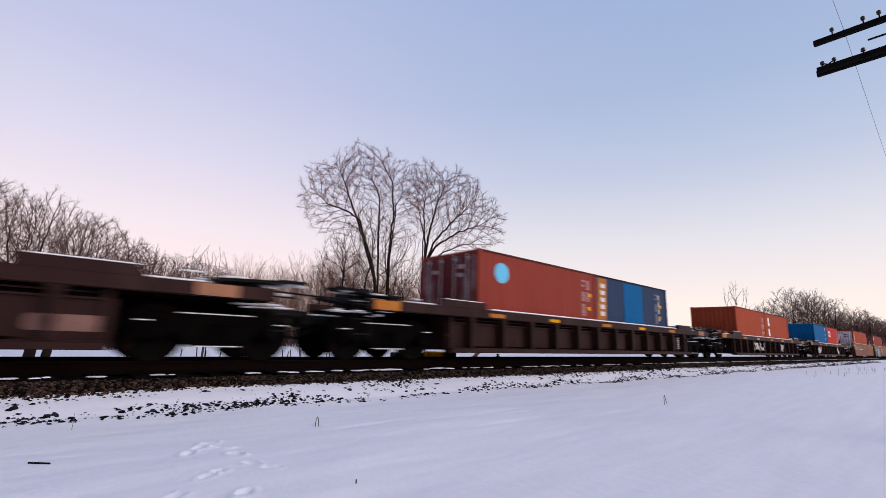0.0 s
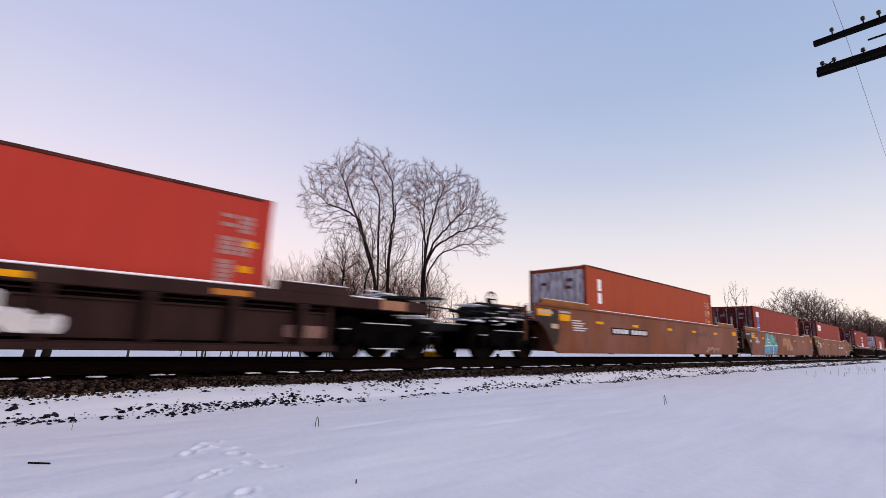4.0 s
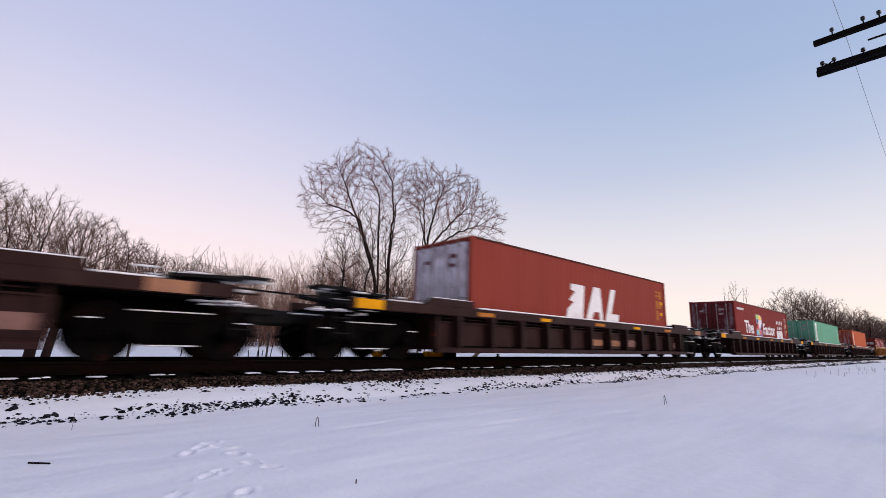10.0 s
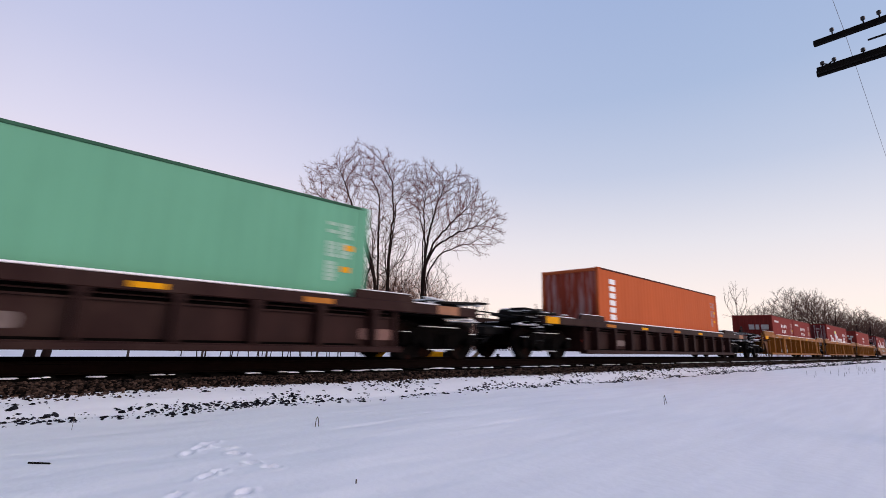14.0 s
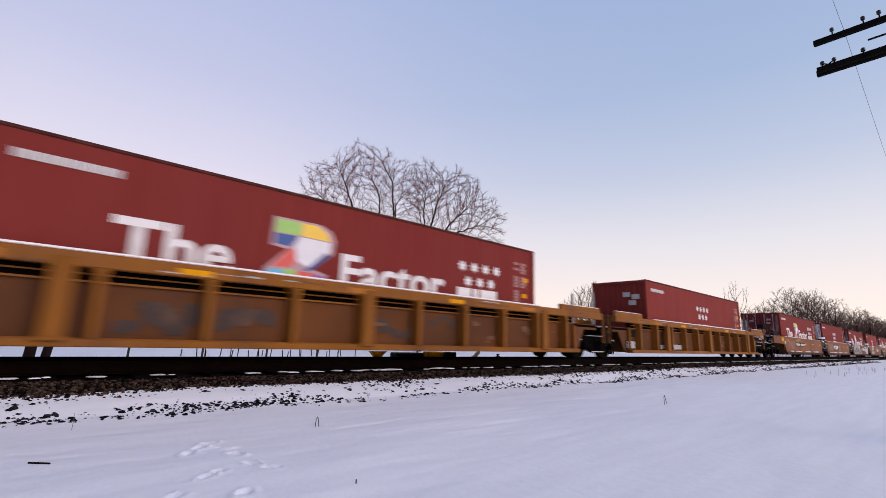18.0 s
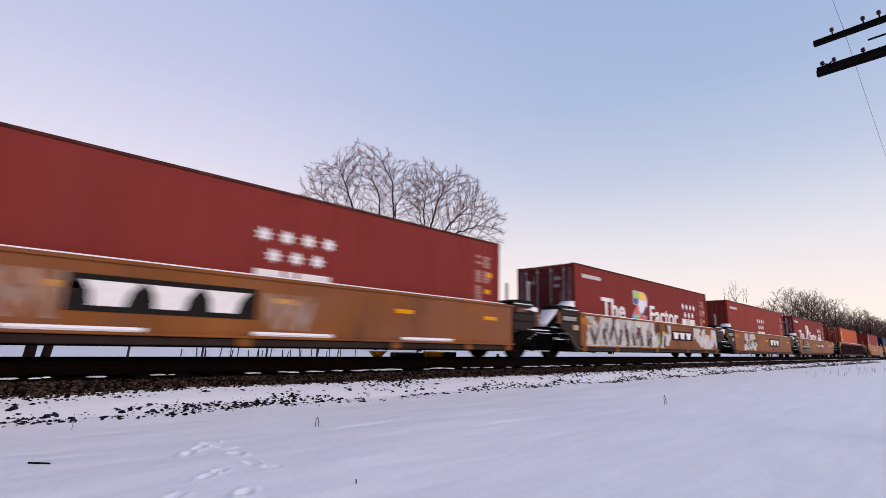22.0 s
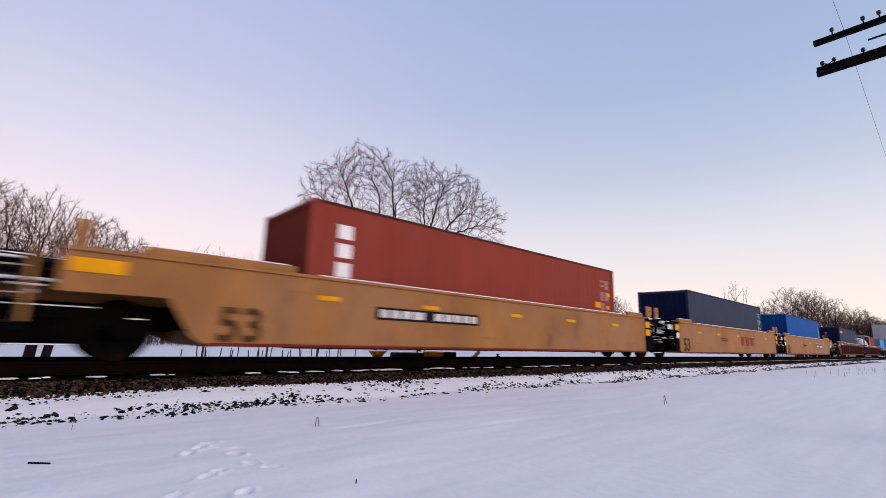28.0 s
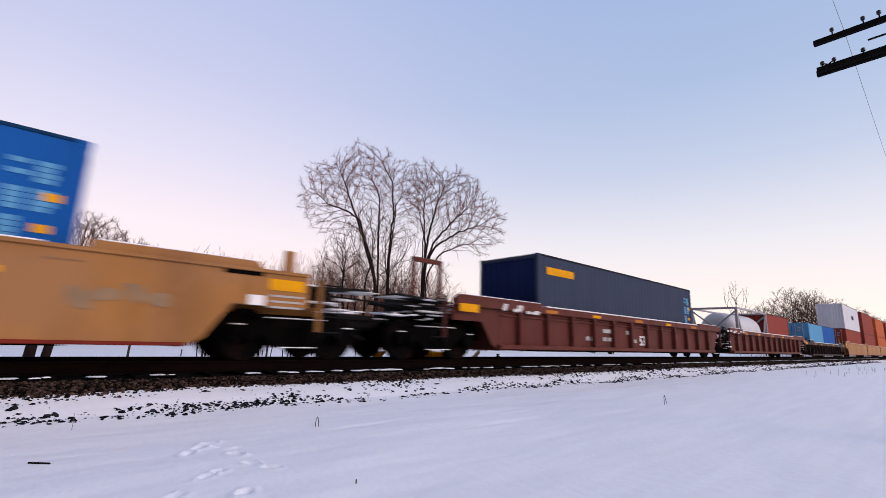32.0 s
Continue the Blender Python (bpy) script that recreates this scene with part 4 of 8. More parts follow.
# ---- what stands behind the track, and weeds in the snow ----
def build_small():
    def stake(x, y, h, w, mat, name, label, lean=0):
        s = Shape().box(-w, w, -w, w, -0.2, h, 0.01)
        ob = thing(name, label, "post", "posts behind the track", data=s.mesh(name, mat))
        ob.matrix_basis = pose(x, y, ground_z(x, y), lean, lean * 0.6, 0)
    for x, h in ((2.9, 1.3), (5.4, 1.4), (8.0, 1.2), (10.4, 1.3), (16.5, 1.2)):
        stake(x, 20.4, h, 0.036, GREY_WOOD, "fence_post", "weathered wooden fence post in the snow", 2)
    rng = random.Random(8)
    for i in range(26):
        x = 5.5 + i * 0.33 + rng.uniform(-0.1, 0.1)
        stake(x, 22 + rng.uniform(0, 2), rng.uniform(0.25, 0.7), 0.02, BARK, "stem", "dead weed stem standing in the snow", rng.uniform(-8, 8))
    stump = Shape().tube((-0.25, 0, -0.3), (-0.1, 0, 2.2), 0.17, 0.12, 9).tube((0.15, 0, -0.3), (0.45, 0, 2.4), 0.14, 0.1, 9)
    s = thing("tree_stump", "twin tree trunk standing in the snow behind the track", "tree", data=stump.mesh("tree_stump", BARK, True))
    s.location = (0.42, 20.7, -0.6)
    # yellow switch gear beside the far rail
    gear = thing("switch_machine", "low yellow and black switch machine beside the track", "track equipment")
    gear.location = (0, 0, 0)
    yl = 11.5
    part("case", Shape().box(9.9, 10.45, yl, yl + 0.45, -0.3, 0.10, 0.03).mesh("case", YELLOW), gear, "yellow steel case")
    part("end_box", Shape().box(10.55, 11.05, yl, yl + 0.4, -0.3, 0.09, 0.02).mesh("end_box", IRON), gear, "black steel box")
    part("panel", Shape().box(9.72, 9.84, yl, yl + 0.2, -0.3, 0.1, 0.01).mesh("panel", YELLOW), gear, "yellow plate")
    part("motor", Shape().box(8.6, 9.7, yl + 0.1, yl + 0.5, -0.3, 0.06, 0.04).mesh("motor", IRON), gear)
    part("bracket", Shape().prism([(7.55, 0.1), (8.15, 0.1), (8.0, -0.02), (7.9, -0.2), (7.7, -0.05)], yl, yl + 0.1).mesh("bracket", YELLOW), gear, "yellow steel bracket")
    part("rod", Shape().tube((8.2, yl + 0.1, -0.1), (8.6, yl + 0.2, -0.1), 0.03).mesh("rod", IRON), gear)
    part("strut", Shape().tube((11.6, yl, -0.25), (12.15, yl, 0.1), 0.06, n=8).mesh("strut", material("tan_steel", (0.45, 0.33, 0.2), 0.6)), gear, "slanting tan strut")
    st = Shape().box(-0.03, 0.03, -0.03, 0.03, -0.3, 0.12, 0.006).tube((-0.12, 0, 0.02), (0.12, 0, 0.02), 0.02, n=6).tube((-0.09, 0, 0.1), (0.09, 0, 0.1), 0.02, n=6).tube((-0.12, 0, -0.08), (0.12, 0, -0.08), 0.025, n=6)
    t = thing("switch_stand", "small black iron switch stand in the snow", "track equipment", data=st.mesh("switch_stand", IRON))
    t.location = (14.9, 13.0, -0.13)
    # weeds and sticks on the snow in front
    def weed(x, y, pts, r=0.004):
        s = Shape()
        for a, b in zip(pts, pts[1:]):
            s.tube(a, b, r, n=5)
        w = thing("dry_grass_stem", "bent dry grass stem sticking out of the snow", "grass", "stems in the snow", data=s.mesh("dry_grass_stem", DRY_DARK))
        w.location = (x, y, ground_z(x, y))
    weed(2.80, 5.34, [(-0.02, 0, -0.05), (-0.012, 0, 0.09), (0.004, 0, 0.115), (0.02, 0, 0.08), (0.028, 0, -0.02)], 0.005)
    weed(9.55, 3.98, [(-0.05, 0, -0.05), (-0.01, 0.02, 0.14), (0.02, 0.02, 0.17), (0.05, 0, 0.02)], 0.006)
    weed(0.52, 6.4, [(0, 0, -0.05), (0.005, 0, 0.10), (0.0, 0, 0.17)], 0.0025)
    weed(2.09, 3.27, [(0, 0, -0.03), (0.0, 0, 0.03)], 0.006)
    for i in range(34):
        x, y = rng.uniform(24, 46), rng.uniform(3.4, 5.0)
        weed(x, y, [(0, 0, -0.05), (rng.uniform(-0.05, 0.05), 0, rng.uniform(0.05, 0.1)), (rng.uniform(-0.1, 0.1), 0, rng.uniform(0.1, 0.24))], 0.005)
    s = Shape().tube((-0.07, 0.06, 0.006), (0.06, -0.05, 0.006), 0.009, 0.007, 7)
    st = thing("stick", "dark stick lying on the snow", "stick", data=s.mesh("stick", POLE_WOOD))
    st.location = (0.25, 5.08, ground_z(0.25, 5.08))
    for i in range(5):
        x, y = 16.2 + 0.6 * i, 6.6 + 0.12 * (i % 2)
        s = Shape().tube((-0.35, 0, 0.02), (0.35, rng.uniform(-0.2, 0.2), 0.05), 0.014, 0.006, 6)
        st = thing("stick", "dry fallen stick lying in the snow", "stick", data=s.mesh("stick", DRY_DARK))
        st.location = (x, y, ground_z(x, y))


DRY_DARK = material("dark_dry_stem", (0.09, 0.07, 0.05), 0.9, vary=0.3, scale=20)
build_ground()
build_ballast()
build_track()
build_trees()
build_pole()
build_small()


# ---- the train ----
KNOTS = [0, 4, 8, 12, 16, 20, 23, 26, 28, 30, 32]
SPEED = [15.46, 15.03, 14.95, 14.83, 14.77, 14.59, 14.28, 14.09, 13.87, 13.48, 13.21]


def run_of(t):
    """How far the train has rolled at t seconds."""
    s = 0.0
    for a, b, va, vb in zip(KNOTS, KNOTS[1:], SPEED, SPEED[1:]):
        if t > a:
            e = min(t, b)
            s += (va + va + (vb - va) * (e - a) / (b - a)) / 2 * (e - a)
    return s


MOVERS = []      # things of the train: object, place along the train, height
WHEELSETS = []   # wheelsets: object, place along the train, place on its bogie
RADIUS = 0.46
SIDE = 1.50      # half width over the well sides


def wheelset_mesh():
    s = Shape().tube((0, -1.05, 0), (0, 1.05, 0), 0.075, n=10)
    for y in (-0.7525, 0.7525):
        o = 1 if y > 0 else -1
        s.lathe((0, y, 0), (0, o, 0), [(0.10, 0.09), (0.15, 0.085), (0.17, 0.03), (0.34, 0.035), (0.38, 0.07), (0.455, 0.068), (0.462, -0.045), (0.488, -0.055), (0.485, -0.075),
                                        (0.38, -0.06), (0.33, -0.02), (0.16, -0.03), (0.14, -0.07), (0.10, -0.075)], 28)
        for k in range(3):
            a = 2.09 * k
            s.tube((0.25 * math.cos(a), y + o * 0.03, 0.25 * math.sin(a)), (0.25 * math.cos(a), y + o * 0.055, 0.25 * math.sin(a)), 0.035, n=6)
    return s.mesh("wheelset", WHEEL, False)


def side_frame_mesh():
    outer = [(-1.22, 0.62), (-1.22, 0.36), (-1.05, 0.36), (-0.95, 0.50), (-0.72, 0.50), (-0.42, 0.24), (0.42, 0.24), (0.72, 0.50), (0.95, 0.50), (1.05, 0.36), (1.22, 0.36),
             (1.22, 0.62), (1.0, 0.70), (0.6, 0.78), (-0.6, 0.78), (-1.0, 0.70)]
    s = Shape().prism(outer, -0.07, 0.07)
    for x in (-0.89, 0.89):
        s.lathe((x, -0.12, RADIUS), (0, 1, 0), [(0.07, -0.06), (0.12, -0.03), (0.13, 0.04), (0.13, 0.19)], 14)
    for x in (-0.14, 0.0, 0.14):
        s.tube((x, -0.075, 0.30), (x, -0.075, 0.60), 0.055, n=8)
    s.box(-0.30, 0.30, -0.10, 0.05, 0.60, 0.68, 0.02)
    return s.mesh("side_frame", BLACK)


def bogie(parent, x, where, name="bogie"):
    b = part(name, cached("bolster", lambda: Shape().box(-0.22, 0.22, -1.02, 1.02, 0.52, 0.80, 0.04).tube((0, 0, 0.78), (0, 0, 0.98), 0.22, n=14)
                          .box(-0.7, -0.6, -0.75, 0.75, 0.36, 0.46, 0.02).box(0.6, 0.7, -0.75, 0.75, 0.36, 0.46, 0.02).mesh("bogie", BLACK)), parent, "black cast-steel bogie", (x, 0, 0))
    frame_me = cached("side_frame", side_frame_mesh)
    for y in (-1.0, 1.0):
        f = part("side_frame", frame_me, b, "", (0, y, 0))
        if y > 0:
            f.rotation_euler = (0, 0, math.pi)
    part("frame_snow", cached("frame_snow", lambda: Shape().box(-0.62, 0.55, -1.09, -0.94, 0.782, 0.80, 0.008).box(-0.40, 0.36, -1.10, -0.96, 0.242, 0.262, 0.008)
                              .box(-1.2, -1.02, -1.08, -0.95, 0.64, 0.66, 0.006).box(0.98, 1.2, -1.08, -0.95, 0.64, 0.66, 0.006).mesh("frame_snow", SNOW)), b, "streaks of snow on the side frame")
    for dx in (-0.89, 0.89):
        w = part("wheelset", cached("wheelset", wheelset_mesh), b, "dark steel wheels on an axle", (dx, 0, RADIUS))
        WHEELSETS.append((w, where + dx, dx))
    return b


def snow_bits(seed, xa, xb, y0, y1, z0, z1, n):
    """Small scraps of snow caught on ledges and fittings, each on a dark bracket."""
    rng = random.Random(seed)
    xa, xb = sorted((xa, xb))
    s = Shape()
    for _ in range(n):
        x, y, z = rng.uniform(xa, xb), rng.uniform(y0, y1), rng.uniform(z0, z1)
        w, h = rng.uniform(0.05, 0.2), rng.choice((0.015, 0.02, 0.03, 0.05))
        s.box(x - w, x + w, y - 0.05, y + 0.08, z, z + h, h * 0.4)
    return s.mesh("snow_bits", SNOW)


# kind: bottom half length, top half length, top, bottom, chord underside (0: smooth), rib spacing, raised from, raised to, raised top
KINDS = {
    "A": dict(hb=7.42, ht=9.75, zt=1.28, zb=0.19, chord=1.06, rib=1.22, r0=6.2, r1=7.75, rz=1.45, truck=8.95, tip=10.70, deck=0.98, deep=0.235),
    "B": dict(hb=8.3, ht=9.4, zt=1.62, zb=0.22, chord=0, rib=0, r0=6.2, r1=9.0, rz=1.80, truck=9.95, tip=12.3, deck=1.0),
    "C": dict(hb=8.1, ht=9.5, zt=1.54, zb=0.23, chord=1.33, rib=1.47, r0=7.1, r1=9.5, rz=1.70, truck=9.95, tip=12.3, deck=1.0, deep=0.23),
    "D": dict(hb=6.28, ht=6.32, zt=1.47, zb=0.43, chord=0, rib=0, r0=0, r1=0, rz=0, truck=7.95, tip=10.7, deck=1.0),
    "E": dict(hb=8.2, ht=9.7, zt=1.56, zb=0.22, chord=1.40, rib=1.05, r0=8.0, r1=9.6, rz=1.58, truck=9.3, tip=11.4, deck=1.0),
    "F": dict(hb=7.9, ht=9.0, zt=1.60, zb=0.28, chord=0, rib=0, r0=6.5, r1=9.0, rz=1.74, truck=9.9, tip=12.0, deck=1.0),
    "G": dict(hb=8.1, ht=9.75, zt=1.53, zb=0.29, chord=1.33, rib=1.32, r0=6.2, r1=9.8, rz=1.62, truck=9.95, tip=12.0, deck=1.0),
}
FADED_BAYS = {143: 1, 208: 3}      # cars whose painted panels start at this bay


def panel(mat, x0, x1, z0, z1):
    """A painted panel with rounded, worn ends."""
    r, pts = (z1 - z0) * 0.3, []
    for cx, cz, a0 in ((x1 - r, z1 - r, 0), (x0 + r, z1 - r, 90), (x0 + r, z0 + r, 180), (x1 - r, z0 + r, 270)):
        pts += [(cx + r * math.cos(radians(a0 + q)), cz + r * math.sin(radians(a0 + q))) for q in (0, 45, 90)]
    return Shape().prism(pts, -0.005, 0).mesh("panel", mat)


LOOKS = {
    "A": "dark brown ribbed well car with thin snow on its ledges", "B": "rust-brown smooth-sided well car", "C": "ochre yellow ribbed well car with snow on its ledges",
    "D": "orange-brown smooth-sided well car with snow on its lower rail", "E": "grey-brown ribbed well car with a red top chord",
    "F": "tan yellow smooth-sided well car with a red lower edge", "G": "oxide-red ribbed well car with snow on its ledges",
}


def well_car(kind, center, left="end", right="end", half=9.8, label=""):
    """One platform of the train. left, right: a coupled 'end', or a 'joint' whose bogie it shares."""
    k, mat = KINDS[kind], PAINT[kind]
    car = thing("well_car", label or LOOKS[kind], "railway car", "well cars of the train")
    MOVERS.append((car, center, 0.0))
    hb, ht, zt, zb, ch, deck = k["hb"], k["ht"], k["zt"], k["zb"], k["chord"], k["deck"]
    jl, jr = (half if left == "joint" else None), (half if right == "joint" else None)
    over = 0.85 if kind == "F" else 0.0
    jext = {"B": (9.37, 8.9), "F": (8.15, 7.78), "G": (8.4, 8.9), "D": (6.32, 6.32), "C": (9.3, 9.5)}.get(kind, (ht, ht))
    tl = min(jext[0], half - 0.35) if jl else ht + over
    tr = min(jext[1], half - 0.35) if jr else (9.0 if kind == "B" else ht + over)

    wall_mat = SHADED_GRIMY if kind == "C" else mat

    def wall():
        if kind == "A":
            return Shape().box(-hb, hb, -0.02, 0.02, zb, ch - 0.13).mesh("side_wall", mat)
        if kind == "D":
            return Shape().box(-hb, hb, -0.03, 0.03, zb, zt, 0.01).mesh("side_wall", mat)
        if kind == "B":
            low = [(-8.3, zb), (8.5, zb), (8.62, zb + 0.15), (tr, 0.80), (tr, zt)]
            return Shape().prism(low + [(-tl, zt), (-tl, 1.16), (-9.2, 1.08), (-8.88, 0.86), (-8.45, zb + 0.1)], -0.02, 0.02).mesh("side_wall", mat)
        pts = [(-min(hb, tl - 0.05), zb), (min(hb, tr - 0.05), zb)]
        if kind == "F" and jr:
            pts = [pts[0], (tr - 0.05, zb), (tr, zb + 0.06), (tr, zt)]
        else:
            pts += [(hb + 0.22, zb + 0.12), (hb + 0.62, 0.98), (tr, 0.98), (tr, zt)] if tr > hb + 0.65 else [(tr, zb + 0.1), (tr, zt)]
        pts += [(-tl, zt), (-tl, 0.98), (-hb - 0.62, 0.98), (-hb - 0.22, zb + 0.12)] if tl > hb + 0.65 else [(-tl, zt), (-tl, zb + 0.1)]
        if kind == "C":
            pts = [(x, min(z, ch - 0.17)) for x, z in pts]
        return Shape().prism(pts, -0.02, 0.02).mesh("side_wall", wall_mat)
    wall_me = cached(("wall", kind, tl, tr), wall)
    deep = k.get("deep", 0.14) if k["rib"] else 0.0
    for s in (-1, 1):
        part("side_wall", wall_me, car, "", (0, s * (SIDE - 0.03 - deep), 0))
    # chords, sills and ribs
    if k["rib"]:
        cm = CHORD_RED if kind == "E" else mat
        chord_me = cached(("chord", kind, tl, tr), lambda: Shape().box(-tl, tr, -0.09, 0.09, ch, zt, 0.015).mesh("top_chord", cm))
        sill_me = cached(("sill", kind), lambda: Shape().box(-hb, hb, -0.08, 0.08, zb, zb + 0.11, 0.012).box(-hb, hb, -0.03, 0.09, zb + 0.11, zb + 0.125).mesh("sill", mat))
        rib_me = cached(("rib", kind), lambda: Shape().add(
            [(x, y, z) for z, w in ((zb + 0.125, 0.055), (ch - 0.10, 0.075), (ch, 0.13)) for x, y in ((-w, deep - 0.14), (-w * 0.7, -0.15), (w * 0.7, -0.15), (w, deep - 0.14))],
            [(j * 4 + i, j * 4 + (i + 1) % 4, j * 4 + 4 + (i + 1) % 4, j * 4 + 4 + i) for j in (0, 1) for i in range(4)] + [(3, 2, 1, 0), (8, 9, 10, 11)]).mesh("rib", mat))
        # Open slot and black strip below the chord imitate the shade it casts.
        slot = 0.17 if kind == "C" else 0.13
        ledge_me = cached(("ledge", kind), lambda: Shape().box(-hb + 0.1, hb - 0.1, -0.035, 0.03, ch - slot - 0.03, ch - slot).tube((-hb + 0.3, -0.02, ch - slot * 0.45), (hb - 0.3, -0.02, ch - slot * 0.45), 0.013, n=6).mesh("stringer", mat))
        chord_shade_me = cached(("chord_strip", kind), lambda: Shape().box(-min(hb, tl) + 0.05, min(hb, tr) - 0.05, -0.004, 0.004, ch - slot + 0.004, ch + 0.05).mesh("inner_lining", BLACK))
        n = int((2 * hb - 0.5) / k["rib"])
        for s in (-1, 1):
            part("top_chord", chord_me, car, "", (0, s * (SIDE - 0.09), 0))
            part("sill", sill_me, car, "", (0, s * (SIDE - 0.09), 0))
            part("stringer", ledge_me, car, "", (0, s * (SIDE - deep + 0.02), 0))
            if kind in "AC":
                part("inner_lining", chord_shade_me, car, "black strip for the shade under the chord", (0, s * (SIDE - deep - 0.033), 0))
            for i in range(n + 1):
                x = (i - n / 2) * k["rib"]
                r = part("rib", rib_me, car, "", (x, s * (SIDE - 0.15), 0))
                if s > 0:
                    r.rotation_euler = (0, 0, math.pi)
    else:
        lip_me = cached(("lip", kind, tl, tr), lambda: Shape().box(-tl, tr, -0.06, 0.03, zt - 0.05, zt + 0.012, 0.01).mesh("top_lip", mat))
        bot = {"F": CHORD_RED}.get(kind, mat)
        if kind == "D":
            low_me = cached("lowrail", lambda: Shape().box(-hb, hb, -0.03, 0.05, 0.27, 0.40, 0.015).mesh("lower_rail", GRIME_BROWN))
        else:
            low_me = cached(("lowrail", kind), lambda: Shape().box(-hb, hb, -0.045, 0.04, zb - 0.015, zb + 0.04, 0.01).mesh("bottom_sill", bot))
        for s in (-1, 1):
            part("top_lip", lip_me, car, "", (0, s * (SIDE - 0.02), 0))
            part("lower_rail" if kind == "D" else "bottom_sill", low_me, car, "", (0, s * (SIDE - 0.03), 0))
        if kind == "D":
            post_me = cached("lowpost", lambda: Shape().box(-0.12, 0.12, -0.05, 0.04, 0.27, 0.46, 0.015).mesh("jack_pad", mat))
            for x in (-6.1, -3.95, -0.75, 2.4, 4.6, 6.1):
                part("jack_pad", post_me, car, "", (x, -SIDE + 0.01, 0))
            blob = cached("lowsnow", lambda: Shape().box(-0.8, 0.8, -0.07, 0.05, 0.452, 0.52, 0.03).mesh("snow_strip", SNOW))
            shelf = cached("shelf", lambda: Shape().box(-hb, hb, -0.12, 0.0, 0.405, 0.45, 0.01).mesh("shelf", mat))
            part("shelf", shelf, car, "", (0, -SIDE + 0.03, 0))
            for x, w in ((-3.0, 1.0), (0.1, 0.95), (3.25, 0.95), (-5.1, 0.4)) if center < 340 else ():
                part("snow_strip", blob, car, "strip of snow", (x, -SIDE - 0.04, 0)).scale = (w, 1, 1)
    # raised ends of the sides
    if k["rz"]:
        for sx, t in ((-1, tl), (1, tr)):
            e = min(k["r1"], t)
            a, b = sorted((sx * k["r0"], sx * e))
            me = cached(("raise", kind, a, b), lambda: Shape().prism([(a, zt), (b, zt), (b - (0.12 if sx > 0 else 0), k["rz"]), (a + (0.12 if sx < 0 else 0), k["rz"])], -0.05, 0.05).mesh("raised_end", PAINT["C"] if kind == "B" else mat))
            sn = cached(("rsnow", kind, a, b), lambda: Shape().box(a + 0.15, b - 0.15, -0.06, 0.06, k["rz"], k["rz"] + 0.018, 0.006).mesh("snow_strip", SNOW))
            for s in (-1, 1):
                part("raised_end", me, car, "", (0, s * (SIDE - (0.16 if kind == "B" else 0.09)), 0))
                part("snow_strip", sn, car, "thin strip of snow", (0, s * (SIDE - (0.16 if kind == "B" else 0.09)), 0))
    top_snow = cached(("tsnow", kind), lambda: Shape().box(-6.0, 6.0, -0.07, 0.075, zt + 0.004, zt + 0.042, 0.012).mesh("snow_strip", SNOW))
    part("snow_strip", top_snow, car, "thin strip of snow", (0, -SIDE + 0.10, 0))
    if kind == "B":
        f = -SIDE - 0.003
        part("grimy_panel", cached("bgrimy", lambda: Shape().prism([(-9.33, 1.18), (-9.18, 1.07), (-8.86, 0.86), (-8.5, 0.42), (-8.3, 0.5), (-8.2, 0.95), (-8.3, 1.50), (-9.33, 1.50)], -0.004, 0).mesh("grimy_panel", GRIME_BROWN)), car, "grimy dark brown panel", (0, f, 0))
        if right == "joint":
            part("reflector", cached("bbig", lambda: patch(YELLOW, -0.29, 0.29, -0.1, 0.1, 0)), car, "orange-yellow reflector panel", (8.35, f, 1.30))
        for q in range(4):
            part("number_bar", cached("bplate", lambda: patch(GREY_G, 0, 0.13, 0, 0.1, 0)), car, "", (-9.2 + 0.17 * q, f - 0.006, 1.34))
        part("placard", cached("btan", lambda: patch(TAN_PALE, -0.17, 0.17, -0.07, 0.07, 0)), car, "tan data plate", (-8.45, f - 0.006, 1.0))
        part("reflector", cached("bbig", lambda: patch(YELLOW, -0.29, 0.29, -0.1, 0.1, 0)), car, "orange-yellow reflector panel", (-7.9, f, 1.28))
        part("data_strip", cached("bstrip", lambda: patch(GREY_G, -0.29, 0.29, -0.03, 0.03, 0)), car, "pale data strip", (-7.9, f, 1.45))
        for q in range(5):
            part("data_line", cached("bline", lambda: patch(PALE_G, 0, 0.7, 0, 0.035, 0)), car, "", (-7.5 + 0.02 * q, f, 1.20 - 0.075 * q)).scale = ((0.7, 1.0, 0.85, 1.15, 0.9)[q], 1, 1)
